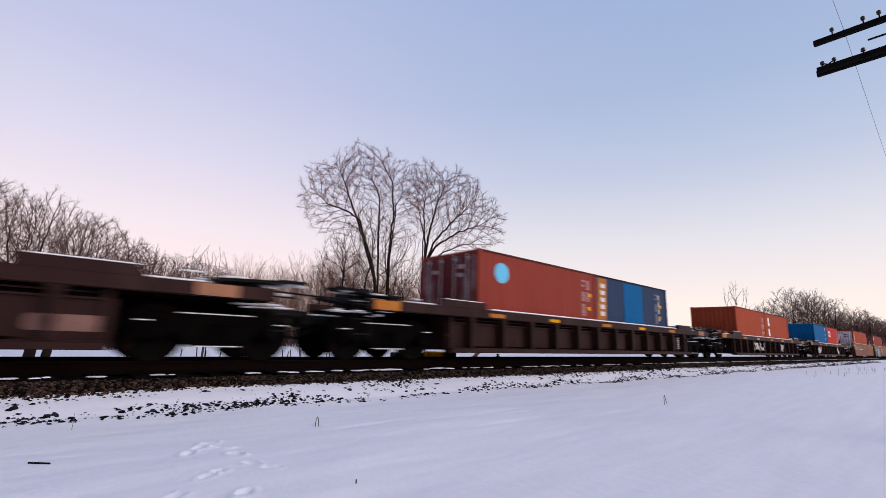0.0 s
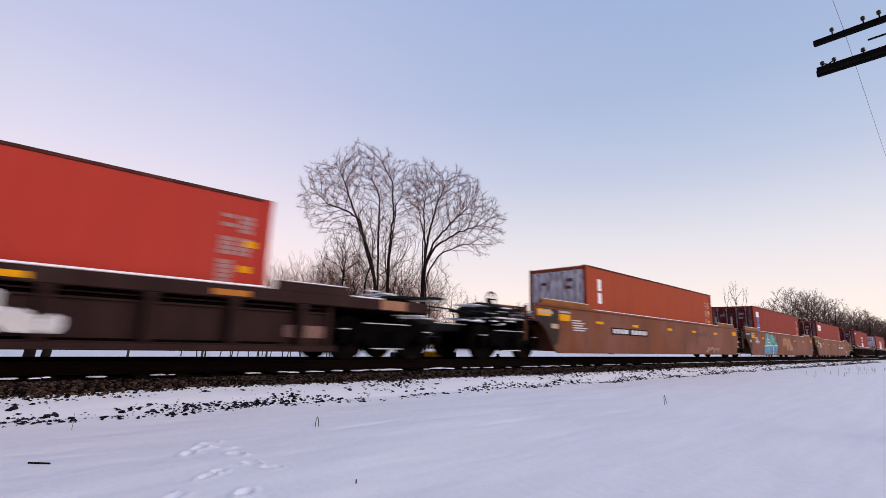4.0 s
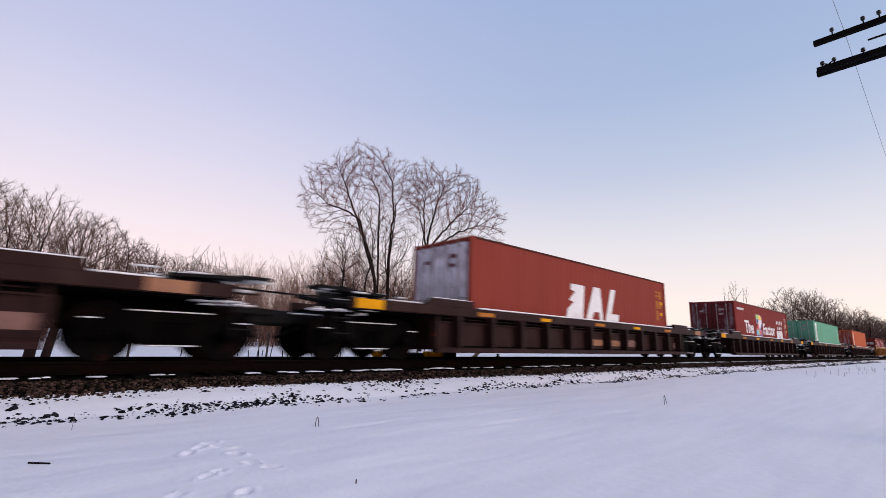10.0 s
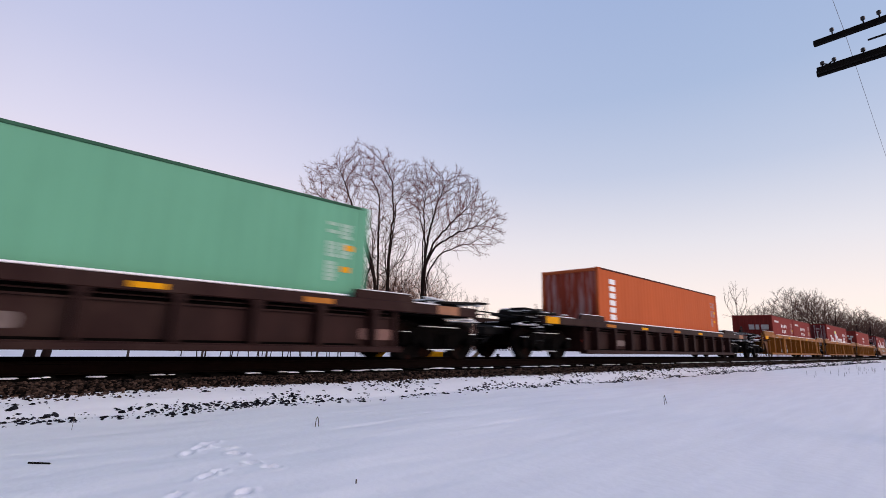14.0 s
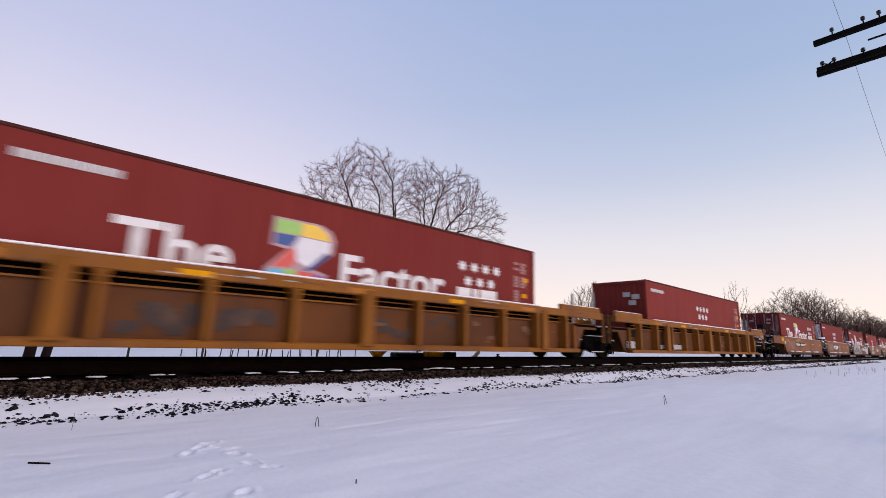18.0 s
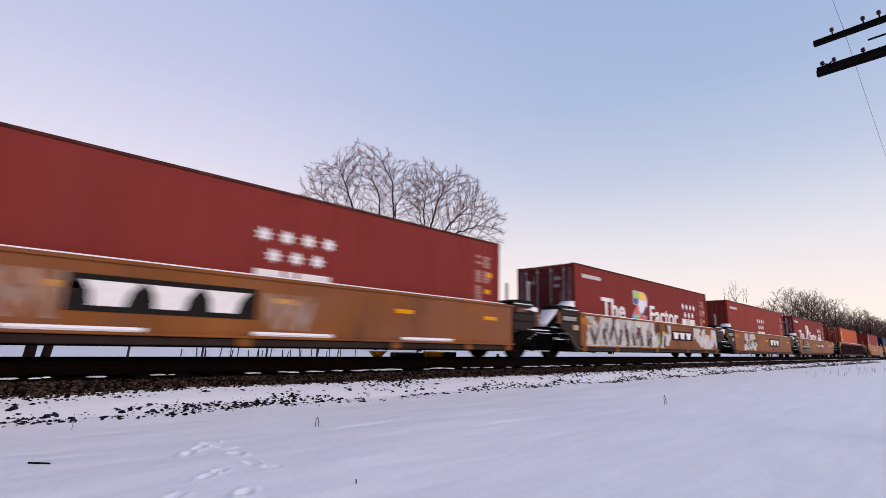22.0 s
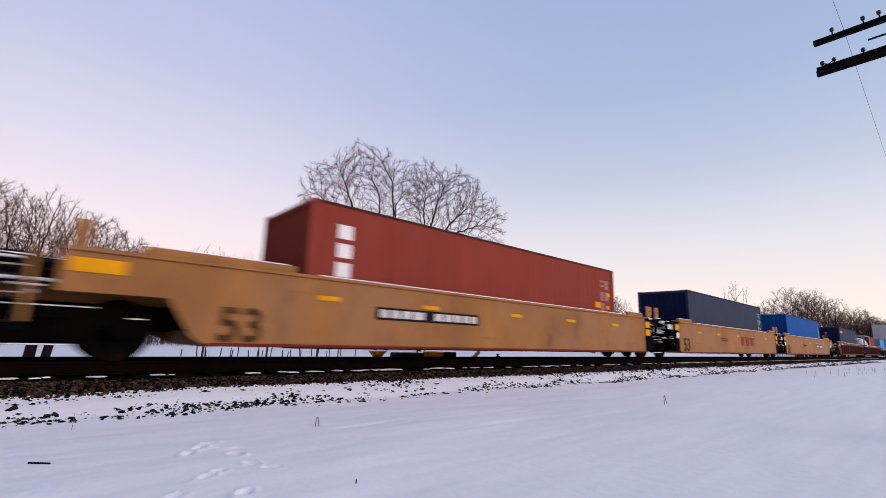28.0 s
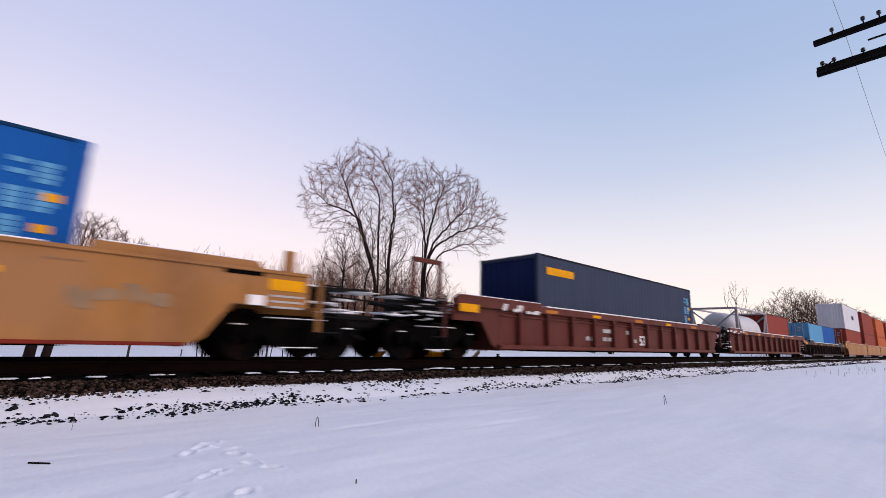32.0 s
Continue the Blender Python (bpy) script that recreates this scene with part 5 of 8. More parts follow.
    if kind == "D":
        # dark end sections over the shared bogies, plain ones at the coupled ends
        for sx, side_end in ((-1, left), (1, right)):
            if side_end == "joint":
                me = cached(("dsec", sx), lambda: Shape().prism([(sx * 6.34, 0.25), (sx * 6.34, 1.46), (sx * 7.36, 1.50), (sx * 7.36, 0.95), (sx * 7.15, 0.90), (sx * 6.5, 0.25)], -0.03, 0.03)
                            .box(*sorted((sx * 6.4, sx * 7.4)), -0.05, 0.04, 1.46, 1.53, 0.012).mesh("end_section", GRIME_BROWN))
                part("end_section", me, car, "grimy dark end section of the side", (0, -SIDE + 0.05, 0))
                part("end_section", me, car, "grimy dark end section of the side", (0, SIDE - 0.05, 0))
                part("end_cap", cached(("dcap", sx), lambda: Shape().box(*sorted((sx * 6.35, sx * 7.45)), -0.10, 0.55, 1.53, 1.62, 0.03).box(*sorted((sx * 6.5, sx * 7.3)), -0.09, 0.5, 1.62, 1.66, 0.015).mesh("end_cap", IRON)), car, "dark cap plate", (0, -SIDE + 0.12, 0))
                part("cap_snow", cached(("dcaps", sx), lambda: Shape().box(*sorted((sx * 6.4, sx * 7.2)), -0.11, 0.05, 1.535, 1.56, 0.006).mesh("cap_snow", SNOW)), car, "thin line of snow", (0, -SIDE + 0.10, 0))
                if sx > 0:
                    # The end section is black below about 0.75 m.
                    part("end_skirt", cached("dskirt", lambda: Shape().prism([(6.36, 0.27), (6.36, 0.74), (7.34, 0.80), (7.34, 0.95), (7.15, 0.90), (6.5, 0.27)], -0.012, 0.012).mesh("end_skirt", BLACK)), car, "black plate over the lower end section", (0, -SIDE + 0.006, 0))
                    for z, deep in ((1.30, 0.02), (1.08, 0.035), (0.82, 0.03)):
                        part("seam_rib", cached("drib", lambda: Shape().box(6.38, 7.36, -0.03, 0.01, -0.018, 0.018, 0.006).mesh("seam_rib", IRON)), car, "dark stiffening rib", (0, -SIDE + 0.04 - deep, z))
                    part("rib_snow", cached("dribsnow", lambda: Shape().box(7.0, 7.9, -0.05, 0.03, 0.84, 0.865, 0.008).mesh("rib_snow", SNOW)), car, "thin line of snow", (0, -SIDE - 0.01, 0))
                    part("rust_panel", cached("drust", lambda: Shape().box(6.55, 6.92, -0.012, 0.0, 1.30, 1.44, 0.004).mesh("rust_panel", RUST_PLATE)), car, "rusty orange plate", (0, -SIDE + 0.016, 0))
                    part("corner_column", cached("dcol", lambda: Shape().box(7.40, 7.58, -0.04, 0.10, 0.95, 1.50, 0.02).box(7.38, 7.62, -0.06, 0.12, 1.18, 1.24, 0.01).mesh("corner_column", RUST_PLATE)), car, "rusty corner column with snow", (0, -SIDE + 0.08, 0))
                    part("snow_wedge", cached("dwedge", lambda: Shape().prism([(7.0, 1.40), (7.36, 1.36), (7.38, 1.46), (7.2, 1.50)], -0.04, 0.02).mesh("snow_wedge", SNOW)), car, "wedge of clinging snow", (0, -SIDE - 0.006, 0))
                if sx < 0:
                    part("diagonal_brace", cached("dbrace", lambda: Shape().prism([(-8.02, 0.80), (-8.02, 0.98), (-7.40, 1.48), (-7.36, 1.20)], -0.25, 0.25).mesh("diagonal_brace", BLACK)), car, "black sloping end plate", (0, -SIDE + 0.40, 0))
                    part("snow_heap", cached("dheap", lambda: Shape().prism([(-8.05, 0.97), (-8.0, 1.09), (-7.86, 1.14), (-7.74, 1.27), (-7.6, 1.36), (-7.5, 1.50), (-7.38, 1.54), (-7.38, 1.48)], -0.28, 0.22).mesh("snow_heap", SNOW, True)), car, "sloping heap of snow", (0, -SIDE + 0.38, 0))
                    part("snow_mound", cached("dmound", lambda: Shape().prism([(-6.98, 1.655), (-6.86, 1.72), (-6.7, 1.74), (-6.58, 1.83), (-6.46, 1.86), (-6.42, 1.655)], -0.02, 0.4).mesh("snow_mound", SNOW, True)), car, "mound of snow against the load", (0, -SIDE + 0.12, 0))
                    pipe = [(-7.34, 0.80), (-7.0, 0.79), (-6.82, 0.66), (-6.66, 0.45), (-6.5, 0.37), (-6.3, 0.35)]
                    sh = Shape()
                    for p, q in zip(pipe, pipe[1:]):
                        sh.tube((p[0], 0, p[1]), (q[0], 0, q[1]), 0.032)
                    part("bent_pipe", sh.mesh("bent_pipe", GREY_PIPE, True), car, "grey bent brake pipe", (0, -SIDE - 0.01, 0))
                    part("pillar_rust", cached("dpil", lambda: Shape().box(-7.46, -7.34, -0.03, 0.06, 1.08, 1.46, 0.012).mesh("pillar_rust", RUST_PLATE)), car, "rusty brown pillar", (0, -SIDE + 0.05, 0))
                    p = part("number_panel", cached("dplate", lambda: patch(DARKMARK, -7.28, -6.45, 1.15, 1.38, 0)), car, "dark panel with pale bars", (0, -SIDE + 0.018, 0))
                    for q in range(4):
                        part("number_bar", cached("dbar", lambda: patch(GREY_G, 0, 0.14, 0, 0.13, 0)), p, "", (-7.22 + 0.185 * q, -0.008, 1.2))
                    part("placard", cached("dtan", lambda: patch(TAN_PALE, -0.15, 0.15, -0.08, 0.08, 0)), car, "tan data plate", (-6.52, -SIDE + 0.018, 1.0))
            else:
                e = 9.6 if sx < 0 else 8.4
                cut = [(6.45, 0.43), (6.55, 0.60), (6.78, 0.90), (7.1, 0.97), (e, 1.0)] if sx < 0 else [(7.6, 0.43), (7.9, 0.5), (e - 0.5, 0.96), (e, 1.02)]
                me = cached(("dend", sx), lambda: Shape().prism([(sx * 6.31, 0.43), (sx * 6.31, 1.47), (sx * e, 1.47)] + [(sx * x, z) for x, z in cut[::-1]], -0.03, 0.03)
                            .box(*sorted((sx * 6.31, sx * (6.5 if sx < 0 else 7.8))), -0.05, 0.04, 0.40, 0.47, 0.01).box(*sorted((sx * 6.31, sx * e)), -0.05, 0.04, 1.43, 1.49, 0.01).mesh("end_section", mat))
                part("end_section", me, car, "", (0, -SIDE + 0.03, 0))
                part("end_section", me, car, "", (0, SIDE - 0.03, 0))
                part("placard", cached("dpale", lambda: patch(PALE_G, -0.2, 0.2, -0.09, 0.09, 0)), car, "pale data plate", (sx * 6.62, -SIDE - 0.003, 1.08)).scale = (0.6, 1, 0.9)
                part("reflector", cached("dbig", lambda: patch(YELLOW, -0.3, 0.3, -0.13, 0.13, 0)), car, "orange-yellow reflector panel", (-7.25 if sx < 0 else e - 0.5, -SIDE - 0.003, 1.27))
    if kind == "B" and right == "end":
        part("end_section", cached("endsection", lambda: Shape().box(9.02, 10.36, -0.03, 0.03, 0.80, 1.60, 0.012).box(9.0, 10.38, -0.06, 0.03, 1.56, 1.64, 0.012)
                                   .box(9.0, 10.38, -0.05, 0.03, 0.79, 0.85, 0.012).mesh("end_section", GREY_BROWN)), car, "greyed end section of the side", (0, -SIDE + 0.05, 0))
        for x in (9.18, 9.52, 9.95, 10.3):
            part("stiffener", cached("bstiff", lambda: Shape().box(-0.06, 0.06, -0.04, 0.0, 0.85, 1.56, 0.01).mesh("stiffener", PAINT["F"])), car, "", (x, -SIDE + 0.02, 0))
        part("placard", cached("tanplate", lambda: patch(ORANGE_MARK, -0.22, 0.22, -0.1, 0.1, 0)), car, "tan painted plate", (8.82, -SIDE - 0.003, 0.70))
        part("placard", cached("tanplate2", lambda: patch(TAN_G, -0.4, 0.4, -0.08, 0.08, 0)), car, "tan painted plate", (6.85, -SIDE - 0.003, 0.42))
        part("placard", cached("paleplate", lambda: patch(PALE_G, -0.18, 0.18, -0.05, 0.05, 0)), car, "pale data plate", (6.6, -SIDE - 0.003, 0.58))
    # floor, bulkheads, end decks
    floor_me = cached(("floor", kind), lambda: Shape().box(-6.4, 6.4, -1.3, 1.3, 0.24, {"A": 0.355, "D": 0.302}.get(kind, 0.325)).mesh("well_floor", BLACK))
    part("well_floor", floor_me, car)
    bulk_me = cached(("bulk", kind), lambda: Shape().box(-0.04, 0.04, -1.36, 1.36, 0.25, deck + 0.1, 0.01).mesh("bulkhead", mat))
    for x in (-hb + 0.1, hb - 0.1):
        part("bulkhead", bulk_me, car, "", (x, 0, 0))
    for sx, joint, t in ((-1, jl, tl), (1, jr, tr)):
        tip = (half - 0.12) if joint else k["truck"] + (0.85 if kind != "A" else 0.75)
        a, b = sorted((sx * (hb - 0.1), sx * tip))
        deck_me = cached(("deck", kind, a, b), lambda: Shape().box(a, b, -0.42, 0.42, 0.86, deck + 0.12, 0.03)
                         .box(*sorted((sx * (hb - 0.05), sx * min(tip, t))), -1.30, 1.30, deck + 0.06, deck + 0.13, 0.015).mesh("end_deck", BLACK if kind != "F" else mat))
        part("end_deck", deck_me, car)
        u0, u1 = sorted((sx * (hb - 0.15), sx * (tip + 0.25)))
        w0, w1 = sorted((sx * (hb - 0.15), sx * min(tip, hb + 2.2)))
        # Added black block and far plate stand in for shade over the bogie.
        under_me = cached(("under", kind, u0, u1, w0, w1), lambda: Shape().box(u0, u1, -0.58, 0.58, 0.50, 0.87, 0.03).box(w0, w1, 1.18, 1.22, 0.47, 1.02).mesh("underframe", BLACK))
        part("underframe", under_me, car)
        snow_me = cached(("dsnow", kind, a, b), lambda: Shape().box(a + 0.2, b - 0.1, -1.15, 1.1, deck + 0.122, deck + 0.16, 0.02).mesh("deck_snow", SNOW))
        part("deck_snow", snow_me, car, "patch of snow on the deck")
        beam = sx * min(tip, t + 0.3)
        post_me = cached(("endpost", kind), lambda: Shape().box(-0.05, 0.05, -0.04, 0.04, 0.55, deck + 0.55, 0.01).mesh("corner_post", mat))
        for s in (-1, 1) if kind != "A" else ():
            part("corner_post", post_me, car, "", (beam, s * (SIDE - 0.12), 0))
        grab_me = cached("ladder", lambda: Shape().tube((0, -0.02, 0.45), (0, -0.02, 1.6), 0.014, n=6).tube((0.38, -0.02, 0.45), (0.38, -0.02, 1.6), 0.014, n=6)
                         .tube((0, -0.02, 0.55), (0.38, -0.02, 0.55), 0.014, n=6).tube((0, -0.02, 0.85), (0.38, -0.02, 0.85), 0.014, n=6)
                         .tube((0, -0.02, 1.15), (0.38, -0.02, 1.15), 0.014, n=6).tube((0, -0.02, 1.45), (0.38, -0.02, 1.45), 0.014, n=6).mesh("ladder", IRON))
        part("ladder", grab_me, car, "steel ladder rungs", (beam + (0.03 if sx > 0 else -0.41), -SIDE + 0.06, 0))
        if not joint:
            coup = cached("coupler", lambda: Shape().box(-1.1, 0.0, -0.12, 0.12, 0.72, 0.92, 0.03).box(-0.05, 0.46, -0.19, 0.19, 0.66, 0.98, 0.06).box(-1.3, 0.40, -0.30, -0.20, 0.86, 0.99, 0.02)
                          .tube((-0.9, -0.5, 0.8), (0.15, -0.28, 0.42), 0.03, n=7).tube((-1.0, -0.35, 0.86), (-0.9, -0.5, 0.8), 0.03, n=7).mesh("coupler", IRON))
            c = part("coupler", coup, car, "", (sx * (k["tip"] - 0.25), 0, 0))
            part("coupler_snow", cached("coupler_snow", lambda: Shape().box(-0.9, 0.75, -0.11, 0.1, 0.925, 0.955, 0.01).box(-0.3, 0.5, -1.2, -0.4, 1.422, 1.44, 0.006)
                                        .box(-0.6, 0.2, -1.18, -0.8, 1.0, 1.02, 0.006).mesh("coupler_snow", SNOW)), car, "snow lying on the coupler", (sx * (k["tip"] - 0.9), 0, 0))
            if sx < 0:
                c.rotation_euler = (0, 0, math.pi)
            e = k["truck"]
            plat_me = cached(("crosswalk", kind, sx), lambda: Shape().prism([(sx * (e - 0.2), 1.36), (sx * (e + 1.45), 1.44), (sx * (e + 1.45), 1.49), (sx * (e - 0.2), 1.41)], -1.28, -0.72)
                             .box(*sorted((sx * (e - 0.1), sx * (e + 0.75))), -0.95, -0.85, 1.05, 1.38, 0.02).box(*sorted((sx * (e + 0.2), sx * (e + 0.65))), -0.5, 0.5, 1.1, 1.52, 0.06)
                             .tube((sx * (e - 0.6), -1.2, 1.30), (sx * (e + 1.9), -1.2, 1.24), 0.018, n=6).tube((sx * (e + 0.7), -0.4, 1.2), (sx * (e + 1.2), 0.3, 1.35), 0.05, n=7).mesh("end_platform", IRON))
            part("end_platform", plat_me, car, "dark grating platform over the coupler")
            psnow = cached(("psnow", kind, sx), lambda: Shape().box(*sorted((sx * (e - 0.15), sx * (e + 0.5))), -1.2, -0.8, 1.42, 1.435, 0.005).box(*sorted((sx * (e + 0.22), sx * (e + 0.6))), -0.45, 0.4, 1.52, 1.56, 0.015)
                           .box(*sorted((sx * (e - 1.2), sx * (e - 0.3))), -1.25, 0.6, 1.30, 1.335, 0.012).mesh("platform_snow", SNOW))
            part("platform_snow", psnow, car, "snow on the end platform")
            bits = cached(("endbits", kind, sx), lambda: snow_bits(41 + sx, sx * (e - 0.9), sx * (e + 1.5), -1.34, -0.8, 0.92, 1.48, 15))
            tagged(part("snow_bits", bits, car), "bits of snow caught on the end platform", kind="stuff")
            bogie(car, sx * k["truck"], center + sx * k["truck"])
    if jl:
        bogie(car, -half, center - half, "shared_bogie")
    for sx, joint, t in ((-1, jl, tl), (1, jr, tr)):
        if joint and half - t > 0.7:
            g = half - t - 0.12
            gear_me = cached(("gear", kind, sx, g), lambda: Shape().box(*sorted((sx * t, sx * (t + g * 0.55))), -1.36, 1.3, 0.95, zt - 0.32, 0.03).box(*sorted((sx * t, sx * (t + g * 0.8))), -1.1, 1.0, 0.42, 1.05, 0.04)
                             .box(*sorted((sx * t, sx * (t + g * 0.35))), -1.42, 1.38, 0.35, zt - 0.06, 0.02).tube((sx * (t + g * 0.7), -1.3, 0.9), (sx * (t + g * 0.7), -1.3, zt + 0.15), 0.03, n=6)
                             .tube((sx * (t + g * 0.3), -1.25, 1.2), (sx * (t + g * 0.3), -1.25, zt + 0.1), 0.05, n=6).mesh("end_gear", BLACK))
            part("end_gear", gear_me, car, "black end frame with brake rigging")
            gs = cached(("gearsnow", kind, sx, g), lambda: Shape().box(*sorted((sx * t, sx * (t + g * 0.5))), -1.3, 1.0, zt - 0.32, zt - 0.285, 0.012).box(*sorted((sx * (t + g * 0.1), sx * (t + g * 0.8))), -1.12, -0.8, 1.05, 1.075, 0.01)
                        .box(*sorted((sx * (t + g * 0.2), sx * (t + g * 0.95))), -1.05, 0.8, deck + 0.13, deck + 0.22, 0.04).box(*sorted((sx * t, sx * (t + g * 0.45))), -1.44, -1.38, 0.62, 0.64).box(*sorted((sx * t, sx * (t + g * 0.45))), -1.44, -1.38, 0.86, 0.88).mesh("gear_snow", SNOW))
            part("gear_snow", gs, car, "lines of snow on the end frame")
            bits = cached(("gearbits", kind, sx, g), lambda: snow_bits(int(g * 100) + sx, sx * t, sx * (t + g), -1.46, -1.12, 0.5, zt + 0.1, 16))
            tagged(part("snow_bits", bits, car), "bits of snow caught on the end frame", kind="stuff")
            part("brake_hose", cached(("hose", kind, sx, g), lambda: Shape().tube((sx * (t + 0.1), -1.44, 1.1), (sx * (t + g * 0.6), -1.44, 0.62), 0.022, n=6).tube((sx * (t + g * 0.6), -1.44, 0.62), (sx * (t + g), -1.40, 0.9), 0.022, n=6)
                                      .tube((sx * (t + 0.15), -1.44, zt - 0.1), (sx * (t + g), -1.3, zt - 0.25), 0.02, n=6).mesh("brake_hose", IRON)), car)
    if kind in "BCD" and right == "joint":
        for y in (-1.15, -0.35):
            part("upright_post", cached("joinpost", lambda: Shape().box(-0.035, 0.035, -0.035, 0.035, 1.0, 2.3, 0.01).mesh("upright_post", GREY_G)), car, "thin pale upright post", (half - 0.35, y, 0))
    if kind == "D" and right == "end":
        part("brake_wheel", cached("brakewheel2", lambda: Shape().tube((0, 0, 1.05), (0, 0, 1.8), 0.05, n=8).box(-0.16, 0.16, -0.3, 0.2, 1.45, 1.85, 0.06).lathe((0, -0.34, 1.66), (0, 1, 0), [(0.19, 0.0), (0.225, -0.02), (0.245, 0.0), (0.225, 0.02), (0.19, 0.0)], 20, False).mesh("brake_wheel", IRON)),
             car, "black hand-brake gear capped with snow", (6.75, -0.6, 0))
    if left == "end" and kind == "D":
        part("brake_stand", cached("dstand", lambda: Shape().prism([(-9.35, 1.0), (-8.55, 1.0), (-8.75, 1.55), (-8.8, 1.95), (-9.2, 1.95), (-9.25, 1.6)], -0.25, 0.05).mesh("brake_stand", GRIME_RUST)), car, "rust-brown brake stand", (0, -0.6, 0))
        part("brake_box", cached("dbrake", lambda: Shape().box(-9.22, -8.80, -0.3, 0.1, 1.9, 2.22, 0.05).lathe((-9.0, -0.38, 2.06), (0, 1, 0), [(0.19, 0.0), (0.225, -0.02), (0.245, 0.0), (0.225, 0.02), (0.19, 0.0)], 20, False).mesh("brake_box", IRON)), car, "black hand-brake box", (0, -0.6, 0))
        part("brake_snow", cached("dbsnow", lambda: Shape().box(-9.4, -8.5, -1.2, -0.2, 1.475, 1.51, 0.01).box(-8.3, -7.6, -1.3, -0.4, 1.30, 1.34, 0.01).mesh("brake_snow", SNOW)), car, "snow on the brake platform")
        part("brake_rod", cached("dbrod", lambda: Shape().tube((-8.8, -1.1, 1.72), (-6.3, -1.1, 1.60), 0.05, n=8).lathe((-8.0, -1.1, 1.66), (0, 1, 0), [(0.16, -0.1), (0.22, -0.06), (0.22, 0.06), (0.16, 0.1)], 14).mesh("brake_rod", IRON)), car, "black rod and drum")
        for x in (-9.35, -8.45):
            part("upright_post", cached("palepost", lambda: Shape().box(-0.035, 0.035, -0.035, 0.035, 1.45, 2.55, 0.01).mesh("upright_post", GREY_G)), car, "thin pale upright post", (x, 0.3, 0))
        for x0, x1, z0, z1 in ((-9.5, -8.75, 1.04, 1.40), (-8.05, -7.0, 1.04, 1.44)):
            part("worn_panel", panel(GRIME_RUST, x0, x1, z0, z1), car, "rust-stained panel", (0, -SIDE - 0.003, 0))
    if left == "end" and kind in "BC":
        bw = cached("brakewheel", lambda: Shape().box(-0.06, 0.06, -0.05, 0.05, 1.05, 1.75, 0.01).lathe((0, -0.08, 1.72), (0, 1, 0), [(0.19, 0.0), (0.225, -0.02), (0.245, 0.0), (0.225, 0.02), (0.19, 0.0)], 20, False)
                    .box(-0.2, 0.2, -0.09, -0.07, 1.70, 1.74).box(-0.02, 0.02, -0.09, -0.07, 1.52, 1.92).box(-0.12, 0.14, -0.04, 0.2, 1.25, 1.6, 0.03).mesh("brake_wheel", IRON))
        part("brake_wheel", bw, car, "black hand-brake wheel", (-k["truck"] - 0.1, -0.3, 0))
    if left == "end" and kind == "G":
        part("handrail", cached("handrail", lambda: Shape().box(-0.45, -0.33, -0.05, 0.05, 1.1, 2.5, 0.02).box(-0.45, 0.55, -0.05, 0.05, 2.42, 2.54, 0.02).box(0.43, 0.55, -0.05, 0.05, 1.1, 2.5, 0.02)
                                .mesh("handrail", mat)), car, "rust-red goalpost frame", (-k["truck"] - 0.1, -0.6, 0))
    if kind in "EF" and left == "end" or kind == "F" and right == "end":
        for sx in ((-1,) if right != "end" or kind == "E" else (1,)):
            part("end_post", cached(("endpost2", kind), lambda: Shape().box(-0.1, 0.1, -0.05, 0.05, 1.0, 2.1 if kind == "F" else 2.4, 0.015).mesh("end_post", mat)), car, "upright end post", (sx * (k["truck"] - 0.25), -0.95, 0))
    # reflectors along the side
    small = cached("reflector", lambda: patch(YELLOW, -0.24, 0.24, -0.045, 0.045, 0))
    worn = cached("reflector_worn", lambda: patch(ORANGE_MARK, -0.3, 0.3, -0.05, 0.05, 0))
    face = -SIDE - 0.003
    zr = (ch + zt) / 2 if ch else zt - 0.38
    for i, x in enumerate((-5.8, -3.2, -0.1, 2.6, 5.4)):
        if kind == "D" and i == 0:
            continue
        part("reflector", small if i % 2 == 1 or kind in "BFD" else worn, car, "", (x, face, zr - 0.02))
    if left == "end" or kind == "D":
        dull = kind == "D" or center < 70
        part("reflector", cached(("reflector_big", dull), lambda: patch(ORANGE_MARK if dull else YELLOW, -0.33, 0.33, -0.1, 0.1, 0)), car, "orange-yellow reflector panel", (-(tl - 0.42), face, max(zt - 0.24, 1.17)))
    if right == "end" and kind == "F":
        part("reflector", cached(("reflector_big", False), lambda: patch(YELLOW, -0.33, 0.33, -0.1, 0.1, 0)), car, "orange-yellow reflector panel", (tr - 0.42, face, zt - 0.24))
        part("placard", cached("placard", lambda: patch(WHITE, -0.18, 0.18, -0.11, 0.11, 0)), car, "white data panel", (tr - 0.95, face, 1.06)).scale = (0.75, 1, 0.8)
        part("end_slot", cached("fslot", lambda: patch(BLACK, -0.33, 0.33, -0.06, 0.03, 0)), car, "black slot in the side", (tr - 1.2, face, zt - 0.06))
        for q in range(3):
            part("end_rung", cached("frung", lambda: patch(GREY_G, -0.31, 0.31, -0.018, 0.018, 0)), car, "pale rung", (tr - 0.42, face, zt - 0.44 - 0.1 * q))
    elif right == "end":
        part("reflector", cached(("reflector_big2", int(center) == 186), lambda: patch(YELLOW if int(center) == 186 else ORANGE_DULL, -0.33, 0.33, -0.1, 0.1, 0)), car, "orange panel at the end of the chord", (tr - (1.0 if kind == "A" else 0.45), face, max(zt - 0.27, 1.17)))
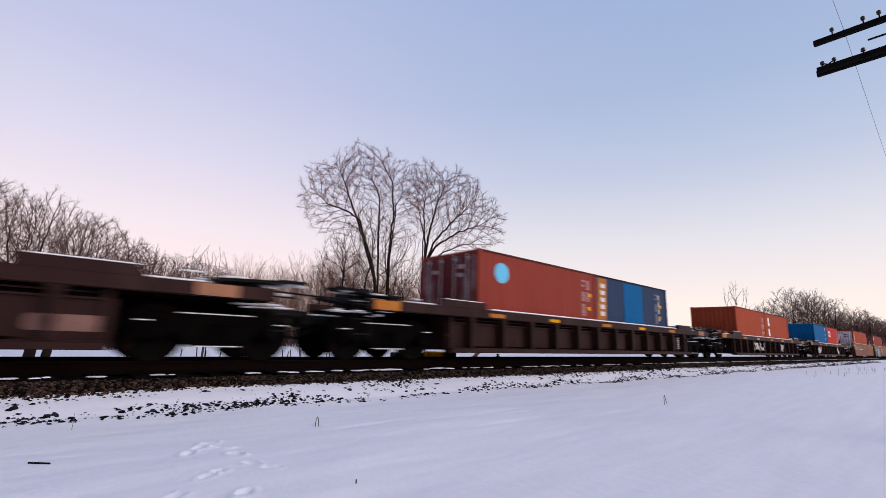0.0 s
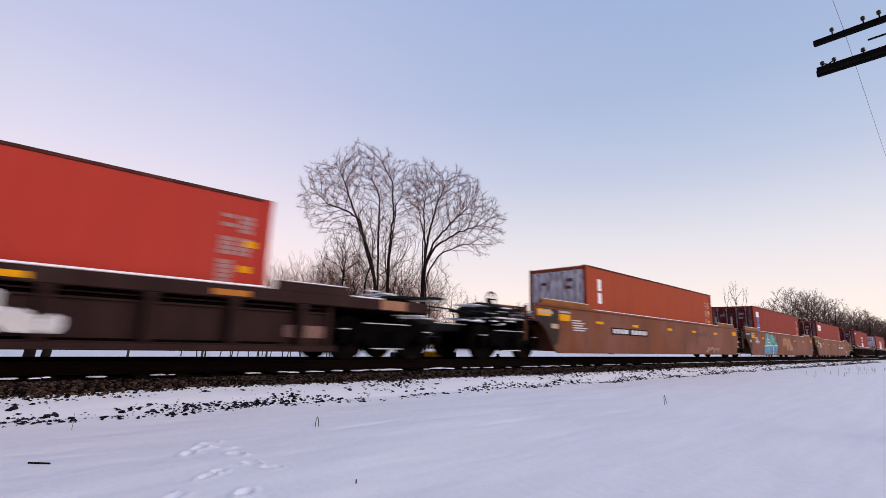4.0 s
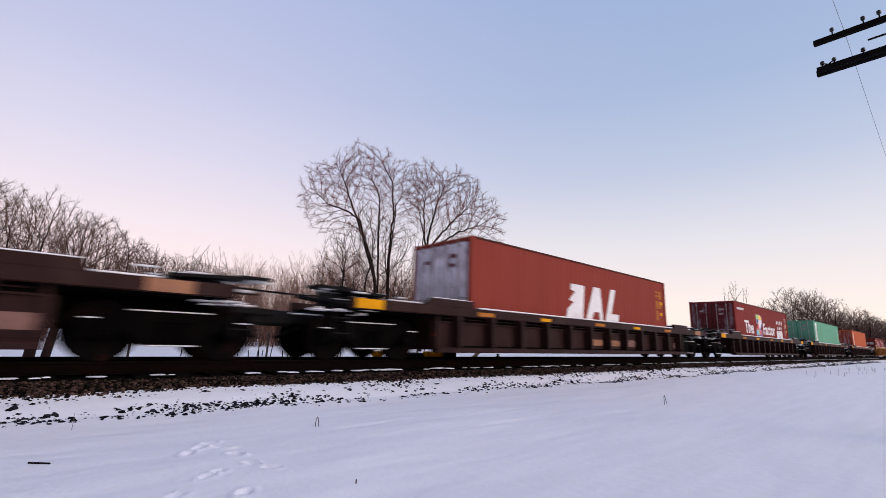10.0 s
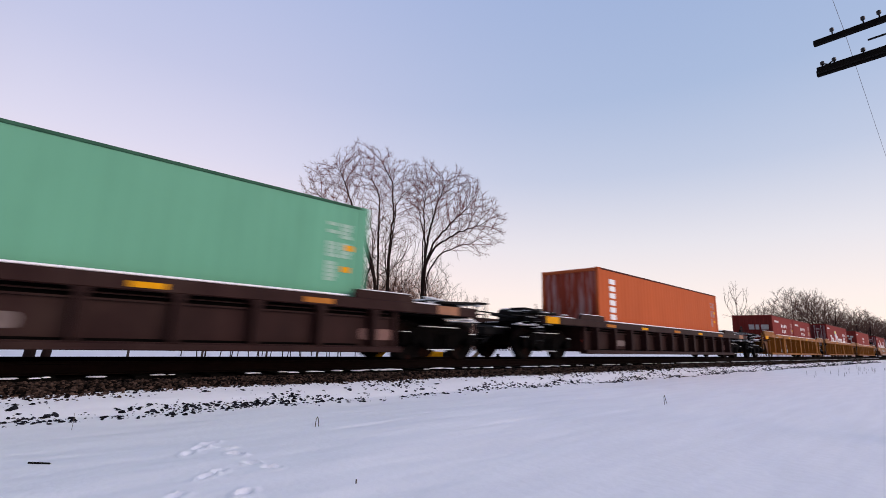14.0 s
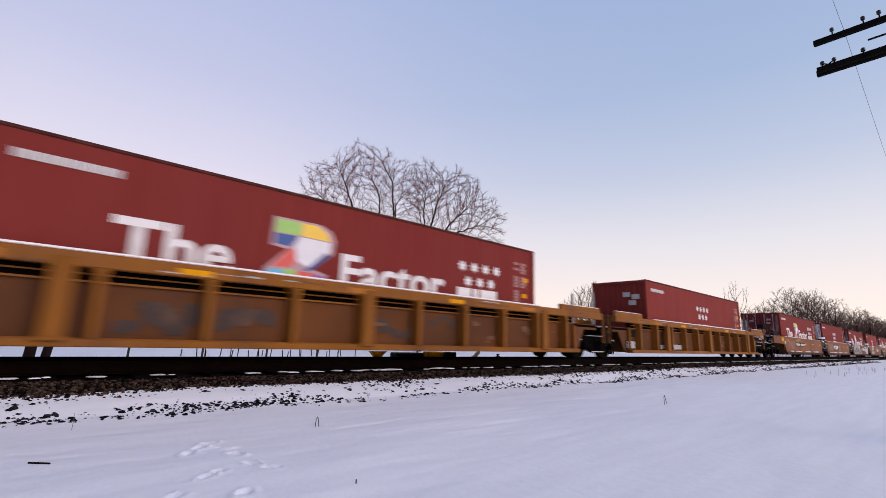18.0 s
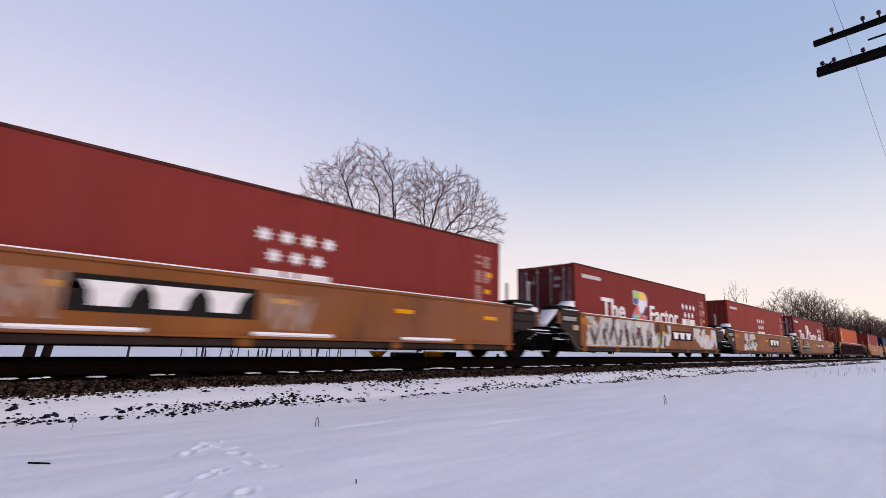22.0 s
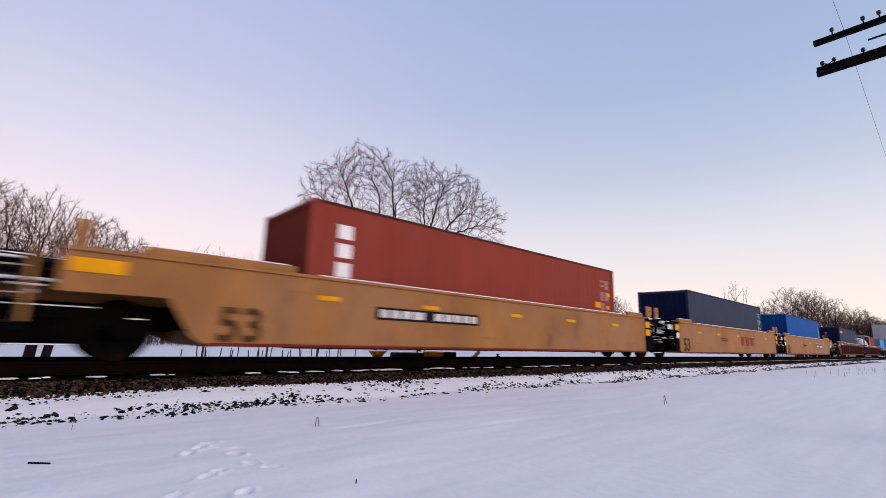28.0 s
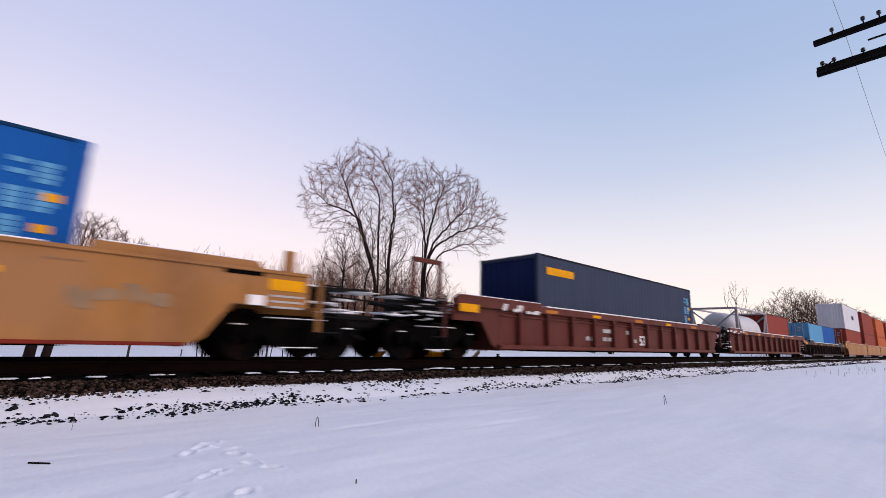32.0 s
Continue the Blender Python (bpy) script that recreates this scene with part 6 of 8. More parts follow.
    if kind in "AE":
        rng = random.Random(int(center * 7))
        first = FADED_BAYS.get(int(center), rng.randrange(1, 6))
        for j in range(rng.choice((0, 0, 1, 3)) if int(center) not in FADED_BAYS else 4):
            x, z0 = (first - n / 2 + j) * k["rib"], rng.uniform(0.44, 0.47)
            paint = (ORANGE_DULL, ORANGE_DULL, FADED_A, FADED_B)[j if int(center) in FADED_BAYS else rng.randrange(4)]
            wide = 1.06 if j < 3 else 0.62
            part("faded_panel", panel(paint, x + 0.15, x + wide, z0, z0 + rng.uniform(0.20, 0.25)), car, "faded paint panel", (0, -SIDE + deep + 0.004, 0))
        if right == "end" and kind == "A":
            part("faded_panel", panel(FADED_A, hb - 0.95, hb - 0.05, 0.44, 0.67), car, "faded pink panel", (0, -SIDE + deep + 0.004, 0))
            part("lamp_mark", panel(REDMARK, -hb + 0.03, -hb + 0.2, 0.56, 0.66), car, "small red mark", (0, -SIDE + deep + 0.004, 0))
    return car


def mark(ob, name, me, x, z, y, label=""):
    return part(name, me, ob, label, (x, y, z))


def blocks(mat, spans, z0, z1, tilt=0.0):
    """Flat blocks that stand for writing nobody could read."""
    s = Shape()
    for a, b in spans:
        s.prism([(a, z0), (b, z0), (b + tilt, z1), (a + tilt, z1)], -0.006, 0.0)
    return s.mesh("lettering_bars", mat)


def number_board(car, x0, x1, z0, z1):
    s = -SIDE - 0.003
    w = (x1 - x0)
    b = mark(car, "number_board", patch(DARKMARK, x0, x1, z0, z1, 0), 0, 0, s, "black board with white bars")
    spans = [(x0 + w * a, x0 + w * c) for a, c in ((0.03, 0.10), (0.12, 0.20), (0.22, 0.30), (0.32, 0.42), (0.52, 0.60), (0.62, 0.70), (0.72, 0.80), (0.82, 0.89), (0.91, 0.97))]
    for span in spans:
        part("number_bar", blocks(PALE_G, [span], z0 + (z1 - z0) * 0.18, z1 - (z1 - z0) * 0.18), b, "", (0, -0.008, 0))


def trademark(car, x0, x1, z0, z1, ground, ink):
    """A painted maker's mark, kept to plain strokes."""
    s, w, h = -SIDE - 0.003, x1 - x0, z1 - z0
    b = mark(car, "trademark_panel", patch(ground, x0, x1, z0, z1, 0), 0, 0, s) if ground else None
    for k in range(3):
        a = x0 + w * (0.07 + 0.30 * k)
        top, low = z0 + h * 0.84, z0 + h * 0.16
        p = Shape().prism([(a + w * 0.05, low), (a + w * 0.20, low), (a + w * 0.22, z0 + h * 0.55), (a + w * 0.27, top), (a, top), (a + w * 0.04, z0 + h * 0.55)], -0.006, 0)
        me = p.mesh("trademark_stroke", ink)
        if b:
            part("trademark_stroke", me, b, "", (0, -0.008, 0))
        else:
            mark(car, "trademark_stroke", me, 0, 0, s)


def graffiti(car, seed, x0, x1, z0, z1, mats, n, size, s=-SIDE - 0.003):
    """Sprayed shapes: overlapping rounded strokes of paint."""
    rng = random.Random(seed)
    for i, m in enumerate(mats):
        for j in range(n):
            cx = x0 + (x1 - x0) * ((j + 0.5) / n + rng.uniform(-0.04, 0.04))
            cz = rng.uniform(z0, z1)
            w, h, a0 = size * rng.uniform(0.4, 1.0), (z1 - z0) * rng.uniform(0.2, 0.55), rng.uniform(-0.6, 0.6)
            pts = []
            for q in range(16):
                a = 2 * math.pi * q / 16
                r = 1 + 0.45 * noise.noise(Vector((math.cos(a) * 2.2, math.sin(a) * 2.2, seed + j * 2.3 + i * 11)))
                px, pz = math.cos(a) * w * r, math.sin(a) * h * r
                px, pz = px + pz * a0, pz
                pts.append((min(max(cx + px, x0), x1), min(max(cz + pz, z0), z1)))
            sh = Shape().prism(pts, -0.0006 * (j + 1) - 0.004 * i - 0.001, 0.0)
            mark(car, "graffiti_stroke", sh.mesh("graffiti_stroke", m), 0, 0, s, "spray-painted graffiti" if j == 0 else "")


# ---- containers ----
def corrugated(length, z0, z1, pitch=0.278, depth=0.007):
    """A folded sheet along x in the plane y = 0, folded inwards to +y."""
    n = max(1, int(round(length / pitch)))
    p = length / n
    xs, ys = [], []
    for i in range(n):
        for a, d in ((0.0, 0), (0.26, 0), (0.5, 1), (0.76, 1)):
            xs.append(-length / 2 + (i + a) * p)
            ys.append(d * depth)
    xs.append(length / 2)
    ys.append(0)
    m = len(xs)
    v = [(x, y, z0) for x, y in zip(xs, ys)] + [(x, y, z1) for x, y in zip(xs, ys)]
    return v, [(i, i + 1, m + i + 1, m + i) for i in range(m - 1)]


def container(start, length, high, color, front="door", z=0.33, label="", second=""):
    """A shipping container with its lower corner at start along the train; front: what its leading end shows."""
    mat = BOX[color]
    c = thing("shipping_container", label, "container", "containers on the train")
    MOVERS.append((c, start + length / 2, z))
    h, w = length / 2, 1.219
    side = cached(("side", length, high, color), lambda: Shape().add(*corrugated(length - 0.22, 0.15, high - 0.05)).mesh("side_panel", mat))
    a = part("side_panel", side, c, "", (0, -w + 0.022, 0))
    b = part("side_panel", side, c, "", (0, w - 0.022, 0))
    b.rotation_euler = (0, 0, math.pi)
    part("roof", cached(("roof", length, high, color), lambda: Shape().box(-h + 0.05, h - 0.05, -w + 0.04, w - 0.04, high - 0.05, high - 0.012, 0.01).mesh("roof", mat)), c)
    part("base", cached(("base", length, color), lambda: Shape().box(-h + 0.05, h - 0.05, -w + 0.04, w - 0.04, 0.03, 0.14, 0.01).mesh("base", mat)), c)
    rail_mat = RAIL_TOPS.get(color, DARK_RAIL)
    rail_top = cached(("trail", length, rail_mat.name), lambda: Shape().box(-h + 0.08, h - 0.08, -0.03, 0.03, -0.055, 0.0, 0.008).mesh("top_rail", rail_mat))
    rail_low = cached(("brail", length, color), lambda: Shape().box(-h + 0.08, h - 0.08, -0.03, 0.03, 0.0, 0.15, 0.008).mesh("bottom_rail", mat))
    post = cached(("post", high, color), lambda: Shape().box(-0.08, 0.08, -0.06, 0.06, 0.1, high - 0.1, 0.012).mesh("corner_post", mat))
    cast = cached(("cast", color), lambda: Shape().box(-0.09, 0.09, -0.08, 0.08, -0.06, 0.06, 0.012).mesh("corner_casting", mat))
    cross = cached(("cross", color), lambda: Shape().box(-0.05, 0.05, -w + 0.08, w - 0.08, -0.06, 0.06, 0.01).mesh("end_rail", mat))
    for s in (-1, 1):
        part("top_rail", rail_top, c, "", (0, s * (w - 0.032), high))
        part("bottom_rail", rail_low, c, "", (0, s * (w - 0.032), 0))
        for sx in (-1, 1):
            part("corner_post", post, c, "", (sx * (h - 0.085), s * (w - 0.062), 0))
            part("corner_casting", cast, c, "", (sx * (h - 0.088), s * (w - 0.078), 0.06))
            part("corner_casting", cast, c, "", (sx * (h - 0.088), s * (w - 0.078), high - 0.058))
    for sx in (-1, 1):
        part("end_rail", cross, c, "", (sx * (h - 0.06), 0, 0.09))
        part("end_rail", cross, c, "", (sx * (h - 0.06), 0, high - 0.07))
    end_mat = BOX[second] if second and front == "front" else mat
    sheet = cached(("endsheet", high, end_mat.name), lambda: Shape().add(*corrugated(2.2, 0.14, high - 0.12, 0.25, 0.03)).mesh("end_panel", end_mat))
    rear = part("end_panel", sheet, c, "", (h - 0.09 if front == "door" else -h + 0.05, 0, 0))
    rear.rotation_euler = (0, 0, math.pi / 2 if front == "door" else -math.pi / 2)
    sx = -1 if front == "door" else 1
    dm = BOX.get(second or color)
    leaf = cached(("leaf", high, dm.name), lambda: Shape().box(-0.025, 0.025, 0.02, 1.09, 0.16, high - 0.14, 0.008).box(-0.037, -0.02, 0.14, 0.97, 0.3, high * 0.48, 0.01)
                  .box(-0.037, -0.02, 0.14, 0.97, high * 0.53, high - 0.3, 0.01).mesh("door", dm))
    bar = cached(("bar", high), lambda: Shape().tube((-0.06, 0, 0.12), (-0.06, 0, high - 0.1), 0.017, n=8).box(-0.075, -0.03, -0.05, 0.05, 0.16, 0.24, 0.008)
                 .box(-0.075, -0.03, -0.05, 0.05, high - 0.26, high - 0.18, 0.008).box(-0.10, -0.06, -0.02, 0.36, high * 0.42, high * 0.42 + 0.035, 0.008).mesh("lock_bar", STEELBAR))
    for s in (-1, 1):
        d = part("door", leaf, c, "", (sx * (h - 0.05), 0, 0))
        d.rotation_euler = (0, 0, 0 if sx < 0 else math.pi)
        d.scale = (1, s, 1)
        for y in (0.28, 0.80):
            part("lock_bar", bar, d, "galvanised locking bar", (0, y, 0))
        plate = cached(("doorplate", second == "frost"), lambda: Shape().box(-0.046, -0.037, -0.13, 0.13, -0.06, 0.06).mesh("door_plate", MAROON_WEAR if second == "frost" else PALE_DOOR))
        for y, z, big in ((0.54, 0.83, 1.0), (0.50, 0.74, 0.9), (0.56, 0.36, 0.8), (0.52, 0.28, 0.8)) if s < 0 else ((0.55, 0.80, 0.9), (0.55, 0.40, 0.6)):
            part("door_plate", plate, d, "", (0, y, high * z)).scale = (1, big, big)
    return c


BOX["streaked"] = material("maroon_door_with_pale_streaks", (0.14, 0.03, 0.038), 0.7, vary=0.3, scale=5, dirt=(0.62, 0.55, 0.58), dirt_amount=0.9, dirt_scale=4.0, streak=0.3, gloss=0.1)
BOX["frost"] = material("frosted_red_door", (0.80, 0.76, 0.82), 0.7, vary=0.3, scale=5, dirt=(0.10, 0.022, 0.032), dirt_amount=1.0, dirt_scale=4.5, streak=0.3, gloss=0.1)
BOX["frost"].node_tree.nodes["Map Range.001"].inputs["From Min"].default_value = 0.50
BOX["frost"].node_tree.nodes["Map Range.001"].inputs["From Max"].default_value = 0.70
# Top rails are darker than the walls they cap.
DARK_RAIL = material("dark_brown_top_rail", (0.065, 0.020, 0.016), 0.7, vary=0.3, scale=3, dirt=(0.16, 0.06, 0.04), dirt_amount=0.5, dirt_scale=1.5, gloss=0.1)
RAIL_TOPS = {c: material("dark_top_rail_" + c, v, 0.7, vary=0.3, scale=3, gloss=0.1) for c, v in {
    "blue": (0.004, 0.035, 0.085), "bright": (0.003, 0.03, 0.085), "navy": (0.006, 0.009, 0.02), "slate": (0.008, 0.011, 0.022), "dusty": (0.010, 0.013, 0.022), "green": (0.035, 0.10, 0.06)}.items()}
STEELBAR = material("galvanised_bar", (0.42, 0.38, 0.38), 0.5, 0.5, vary=0.2, scale=9)
PALE_DOOR = material("worn_door_plate", (0.40, 0.30, 0.31), 0.6, vary=0.2, scale=8, dirt=(0.14, 0.03, 0.03), dirt_amount=0.6, dirt_scale=9)
MAROON_WEAR = material("maroon_door_plate", (0.14, 0.04, 0.045), 0.6, vary=0.2, scale=8)
FACE = -1.219 + 0.018


def on_side(c, length, name, me, x, z, label=""):
    """A marking on the near side, x from the leading end."""
    return part(name, me, c, label, (x - length / 2, FACE, z))


def stars(c, length, x, z, mat=None):
    """Two rows of small white stars, four over three."""
    pts = []
    for q in range(14):
        a, r = 2 * math.pi * q / 14 + 0.22, (0.155 if q % 2 == 0 else 0.085)
        pts.append((r * math.cos(a), r * math.sin(a)))
    me = cached("star", lambda: Shape().prism(pts, -0.006, 0).mesh("star", WHITE))
    for row, n in ((0, 4), (1, 3)):
        for i in range(n):
            on_side(c, length, "star", me, x + i * 0.44 + row * 0.22, z - 0.38 * row, "small white star")


def owner_bars(c, length, x, z0, z1):
    """The owner's mark, kept to plain white strokes."""
    h = z1 - z0
    s = Shape().prism([(0, 0), (0.5, 0), (0.5, h), (0, h)], -0.006, 0).prism([(0.58, 0), (0.76, 0), (0.76, h), (0.58, h)], -0.006, 0).prism([(0.84, 0), (1.5, 0), (1.5, h), (0.84, h)], -0.006, 0)
    on_side(c, length, "owner_mark", s.mesh("owner_mark", WHITE), x, z0, "white block mark")


def side_notes(c, length, mat=None, x=None, top=2.45):
    """Faded columns of figures near the rear end, as rows of bars, and two small warning plates."""
    x = length - 0.95 if x is None else x
    rng = random.Random(int(length * 10 + top * 100))
    paint = mat or FADED
    bar = cached(("dbar", paint.name), lambda: patch(paint, 0, 0.2, -0.072, 0, 0, 0.004))
    for i in range(15):
        if i in (4, 9):
            continue
        for dx, a, b in ((0.0, 0.20, 0.27), (0.30, 0.18, 0.26)):
            if i > 9 and dx or i < 4 and dx == 0 and i % 2:
                continue
            on_side(c, length, "data_bar", bar, x + dx, top - 0.082 * i).scale = (rng.uniform(a, b) / 0.2, 1, 1)
    for dx, dz in ((0.42, 0.56), (0.36, 1.02)):
        on_side(c, length, "warning_patch", cached("warn", lambda: patch(YELLOW, 0, 0.20, 0, 0.12, 0)), x + dx, top - dz, "small yellow plate")


def slogan(c, length):
    """The painted slogan with its patchwork figure."""
    on_side(c, length, "slogan_word", lettering("The", 1.03, WHITE), 1.74, 1.15, "white painted letters").scale = (1.08, 1, 1)
    on_side(c, length, "slogan_word", lettering("Factor", 1.0, WHITE), 5.58, 1.15, "white painted letters").scale = (1.12, 1, 1)
    edge = [(0, 0), (1.25, 0), (1.28, 0.42), (0.95, 0.5), (1.38, 0.85), (1.42, 1.15), (1.3, 1.33), (1.05, 1.42), (0.12, 1.42), (0.10, 0.86), (0.42, 0.82), (0.02, 0.42)]
    fig = on_side(c, length, "slogan_figure", Shape().prism(edge, -0.006, 0).mesh("slogan_figure", LOGO["lilac"]), 4.05, 0.94, "patchwork figure in bright colours")
    for col, pts in (("green", [(0.16, 1.12), (0.66, 1.12), (0.66, 1.38), (0.16, 1.38)]), ("yellow", [(0.68, 1.12), (1.3, 1.10), (1.22, 1.26), (1.02, 1.38), (0.68, 1.38)]),
                     ("blue", [(0.16, 0.90), (0.48, 0.88), (0.62, 1.10), (0.16, 1.10)]), ("white", [(0.64, 1.10), (1.3, 1.08), (1.3, 0.88), (0.86, 0.52), (0.62, 0.62), (0.56, 0.90)]),
                     ("blue", [(0.74, 0.44), (0.92, 0.46), (1.30, 0.80), (1.22, 0.86), (0.86, 0.51)]), ("red", [(0.14, 0.46), (0.52, 0.48), (0.60, 0.62), (0.54, 0.86), (0.46, 0.84)]),
                     ("cyan", [(0.06, 0.16), (0.36, 0.16), (0.36, 0.42), (0.08, 0.40)]), ("green", [(0.38, 0.16), (0.62, 0.16), (0.62, 0.44), (0.38, 0.44)]), ("red", [(0.64, 0.14), (0.98, 0.14), (0.98, 0.42), (0.64, 0.43)]),
                     ("purple", [(1.0, 0.04), (1.2, 0.04), (1.2, 0.38), (1.0, 0.42)]), ("blue", [(0.2, 0.02), (0.98, 0.02), (0.98, 0.12), (0.2, 0.14)])):
        part("figure_patch", Shape().prism(pts, -0.004, 0).mesh("figure_patch", LOGO[col]), fig, "", (0, -0.007, 0))


def web_line(c, length, x=0.5, w=1.25, z=2.44):
    for i in range(11):
        on_side(c, length, "address_bar", cached(("abar", w), lambda: blocks(PALE_G, [(0, w * 0.85 / 11)], 0, 0.13)), x + w * i / 11, z)


L40, L20, HC, ST = 12.19, 6.06, 2.896, 2.591


def forty(start, color, front, label, z=0.33, high=HC, second=""):
    return container(start, L40, high, color, front, z, label, second)


def build_train():
    # cars that have nearly passed at the start
    well_car("A", -6.5)
    # brown single cars with pairs of short containers
    car = well_car("A", 14.98, label="dark brown ribbed well car with white scrawled lines")
    for q in range(6):
        mark(car, "graffiti_line", patch(PALE_G, 0, 0.85 - 0.07 * (q % 3), 0, 0.055, 0), 6.45 + 0.03 * (q % 2), 0.42 + 0.085 * q, -SIDE + 0.22)
    c = container(8.72, L20, ST, "red", "door", label="red 20-foot shipping container with a pale blue disc", second="maroon", z=0.36)
    on_side(c, L20, "disc_mark", Shape().lathe((0, 0, 0), (0, -1, 0), [(0.29, 0), (0.29, 0.006)], 28).mesh("disc_mark", LOGO["cyan"]), 0.97, 2.02, "pale blue disc")
    side_notes(c, L20, None, 5.1, 2.3)
    c = container(8.92 + 5.75, L20, ST, "dusty", "front", label="blue-grey 20-foot shipping container with a yellow band", z=0.36)
    on_side(c, L20, "band", Shape().prism([(0.0, 0.9), (0.62, 0.9), (0.72, 2.50), (0.10, 2.50)], -0.006, 0).mesh("band", ORANGE_MARK), 0.15, 0, "yellow upright band")
    for q in range(5):
        on_side(c, L20, "band_bar", blocks(PALE_G, [(0.16, 0.46)], 0, 0.15), 0.2 + 0.015 * q, 1.15 + 0.25 * q).location.y -= 0.007
    on_side(c, L20, "blue_panel", patch(BOX["blue"], 0, 1.55, 0.9, 2.5, 0), 2.15, 0, "brighter blue panel")
    for q in range(4):
        on_side(c, L20, "pale_bar", blocks(GREY_G, [(0, 0.14)], 0, 0.18), 5.15, 1.2 + 0.3 * q)
    side_notes(c, L20, FADED_BLUE, 4.85, 2.3)
    car = well_car("A", 36.33, label="dark brown ribbed well car with white scrawls on its panels")
    graffiti(car, 4, -4.2, -3.2, 0.48, 0.92, [GREY_G], 7, 0.16)
    graffiti(car, 5, -2.95, -2.05, 0.48, 0.92, [GREY_G], 7, 0.15)
    graffiti(car, 6, 1.95, 2.7, 0.42, 0.9, [GREY_G], 6, 0.14)
    c = container(30.25, L20, ST, "rust", "front", label="rust-orange 20-foot shipping container", z=0.36)
    side_notes(c, L20, None, 5.1, 2.2)
    c = container(30.25 + 6.1, L20, ST, "rust", "front", label="rust-orange 20-foot shipping container with white letters as bars", z=0.36)
    on_side(c, L20, "owner_bar", blocks(WHITE, [(0, 0.34)], 0, 0.52), 0.62, 1.75)
    on_side(c, L20, "owner_bar", blocks(WHITE, [(0, 0.34)], 0, 0.46), 0.62, 1.08)
    car = well_car("A", 58.04)
    graffiti(car, 9, -7.1, -5.7, 0.4, 0.95, [GREY_G], 5, 0.35)
    graffiti(car, 19, 2.3, 3.3, 0.4, 0.95, [PALE_G], 4, 0.28)
    c = container(51.93, L20, ST, "blue", "front", label="bright blue 20-foot shipping container", z=0.36)
    for z, w in ((2.3, 0.42), (2.17, 0.34), (1.72, 0.3), (1.35, 0.26), (1.25, 0.3)):
        on_side(c, L20, "data_bar", patch(GREY_G, 0, w, 0, 0.09, 0, 0.004), 4.95, z)
    c = container(51.93 + 6.1, L20, ST, "vermilion", "front", label="bright red 20-foot shipping container with a white mark", z=0.36)
    on_side(c, L20, "owner_mark", patch(WHITE, 0, 0.95, 1.66, 2.16, 0), 0.78, 0, "white painted block")
    on_side(c, L20, "owner_strokes", blocks(BOX["vermilion"], [(0.1, 0.32), (0.42, 0.56), (0.66, 0.85)], 0, 0.26), 0.78, 1.78).location.y -= 0.008
    side_notes(c, L20, FADED, 5.2, 2.2)
    # rust-brown articulated set
    for i, (x, l, r) in enumerate(((81.20, "end", "joint"), (100.93, "joint", "joint"), (120.30, "joint", "end"))):
        car = well_car("B", x, l, r, 9.72, "rust-brown smooth-sided well car" + (" with teal and blue graffiti" if i == 1 else ""))
        if i == 0:
            number_board(car, -5.0, -2.2, 0.86, 1.1)
            graffiti(car, 37, 4.0, 6.0, 0.30, 0.56, [PALE_WORN], 8, 0.20)
            graffiti(car, 38, 3.2, 5.2, 0.95, 1.30, [SMEAR_RED], 5, 0.35)
        if i == 1:
            for name, m, pts in (("graffiti_field", TEAL, [(-5.4, 0.72), (-5.3, 1.25), (-5.05, 1.52), (-4.5, 1.55), (-4.2, 1.36), (-3.95, 1.5), (-3.4, 1.5), (-3.2, 1.2), (-2.75, 1.05), (-2.42, 0.78), (-3.3, 0.72)]),
                                 ("graffiti_field", SKYBLUE, [(-5.8, 0.27), (-5.62, 0.74), (-5.0, 0.70), (-4.4, 0.80), (-3.6, 0.72), (-2.38, 0.80), (-2.62, 0.55), (-2.9, 0.27)])):
                mark(car, name, Shape().prism(pts, -0.004 if m is TEAL else -0.008, 0).mesh(name, m), 0, 0, -SIDE - 0.003, "sprayed patch of graffiti")
            for pts in ([(-4.85, 0.95), (-4.8, 1.35), (-4.72, 1.35), (-4.7, 1.02), (-4.3, 1.0), (-4.3, 0.93)], [(-4.75, 1.15), (-4.35, 1.12), (-4.35, 1.17), (-4.75, 1.2)],
                        [(-5.6, 0.72), (-4.0, 0.78), (-2.45, 0.79), (-2.45, 0.83), (-4.0, 0.84), (-5.6, 0.78)], [(-3.75, 0.3), (-3.6, 0.75), (-3.54, 0.75), (-3.67, 0.3)], [(-4.8, 0.3), (-4.7, 0.7), (-4.64, 0.7), (-4.72, 0.3)]):
                mark(car, "graffiti_line", Shape().prism(pts, -0.012, 0).mesh("graffiti_line", PALE_G), 0, 0, -SIDE - 0.003)
            graffiti(car, 35, -5.2, -2.7, 0.78, 1.5, [TEAL_DARK], 9, 0.14, -SIDE - 0.010)
            graffiti(car, 36, -5.5, -2.7, 0.30, 0.72, [TEAL_DARK], 8, 0.12, -SIDE - 0.014)
            graffiti(car, 33, -0.95, 1.75, 0.5, 1.38, [TAN_G], 8, 0.45)
            trademark(car, -0.75, 1.5, 0.8, 1.3, None, material("brown_strokes", (0.30, 0.09, 0.035), 0.6))
        if i == 2:
            number_board(car, 1.85, 4.8, 0.85, 1.1)
    c = forty(75.10, "rust", "door", "rust-red 40-foot shipping container with pale worn doors", second="frost")
    on_side(c, L40, "upright_bar", blocks(WHITE, [(0, 0.24)], 0, 0.42), 0.78, 2.05)
    on_side(c, L40, "upright_bar", blocks(WHITE, [(0, 0.24)], 0, 0.38), 0.78, 1.6)
    side_notes(c, L40)
    c = forty(94.77, "brick", "door", "red 40-foot shipping container with a white and blue emblem", second="maroon")
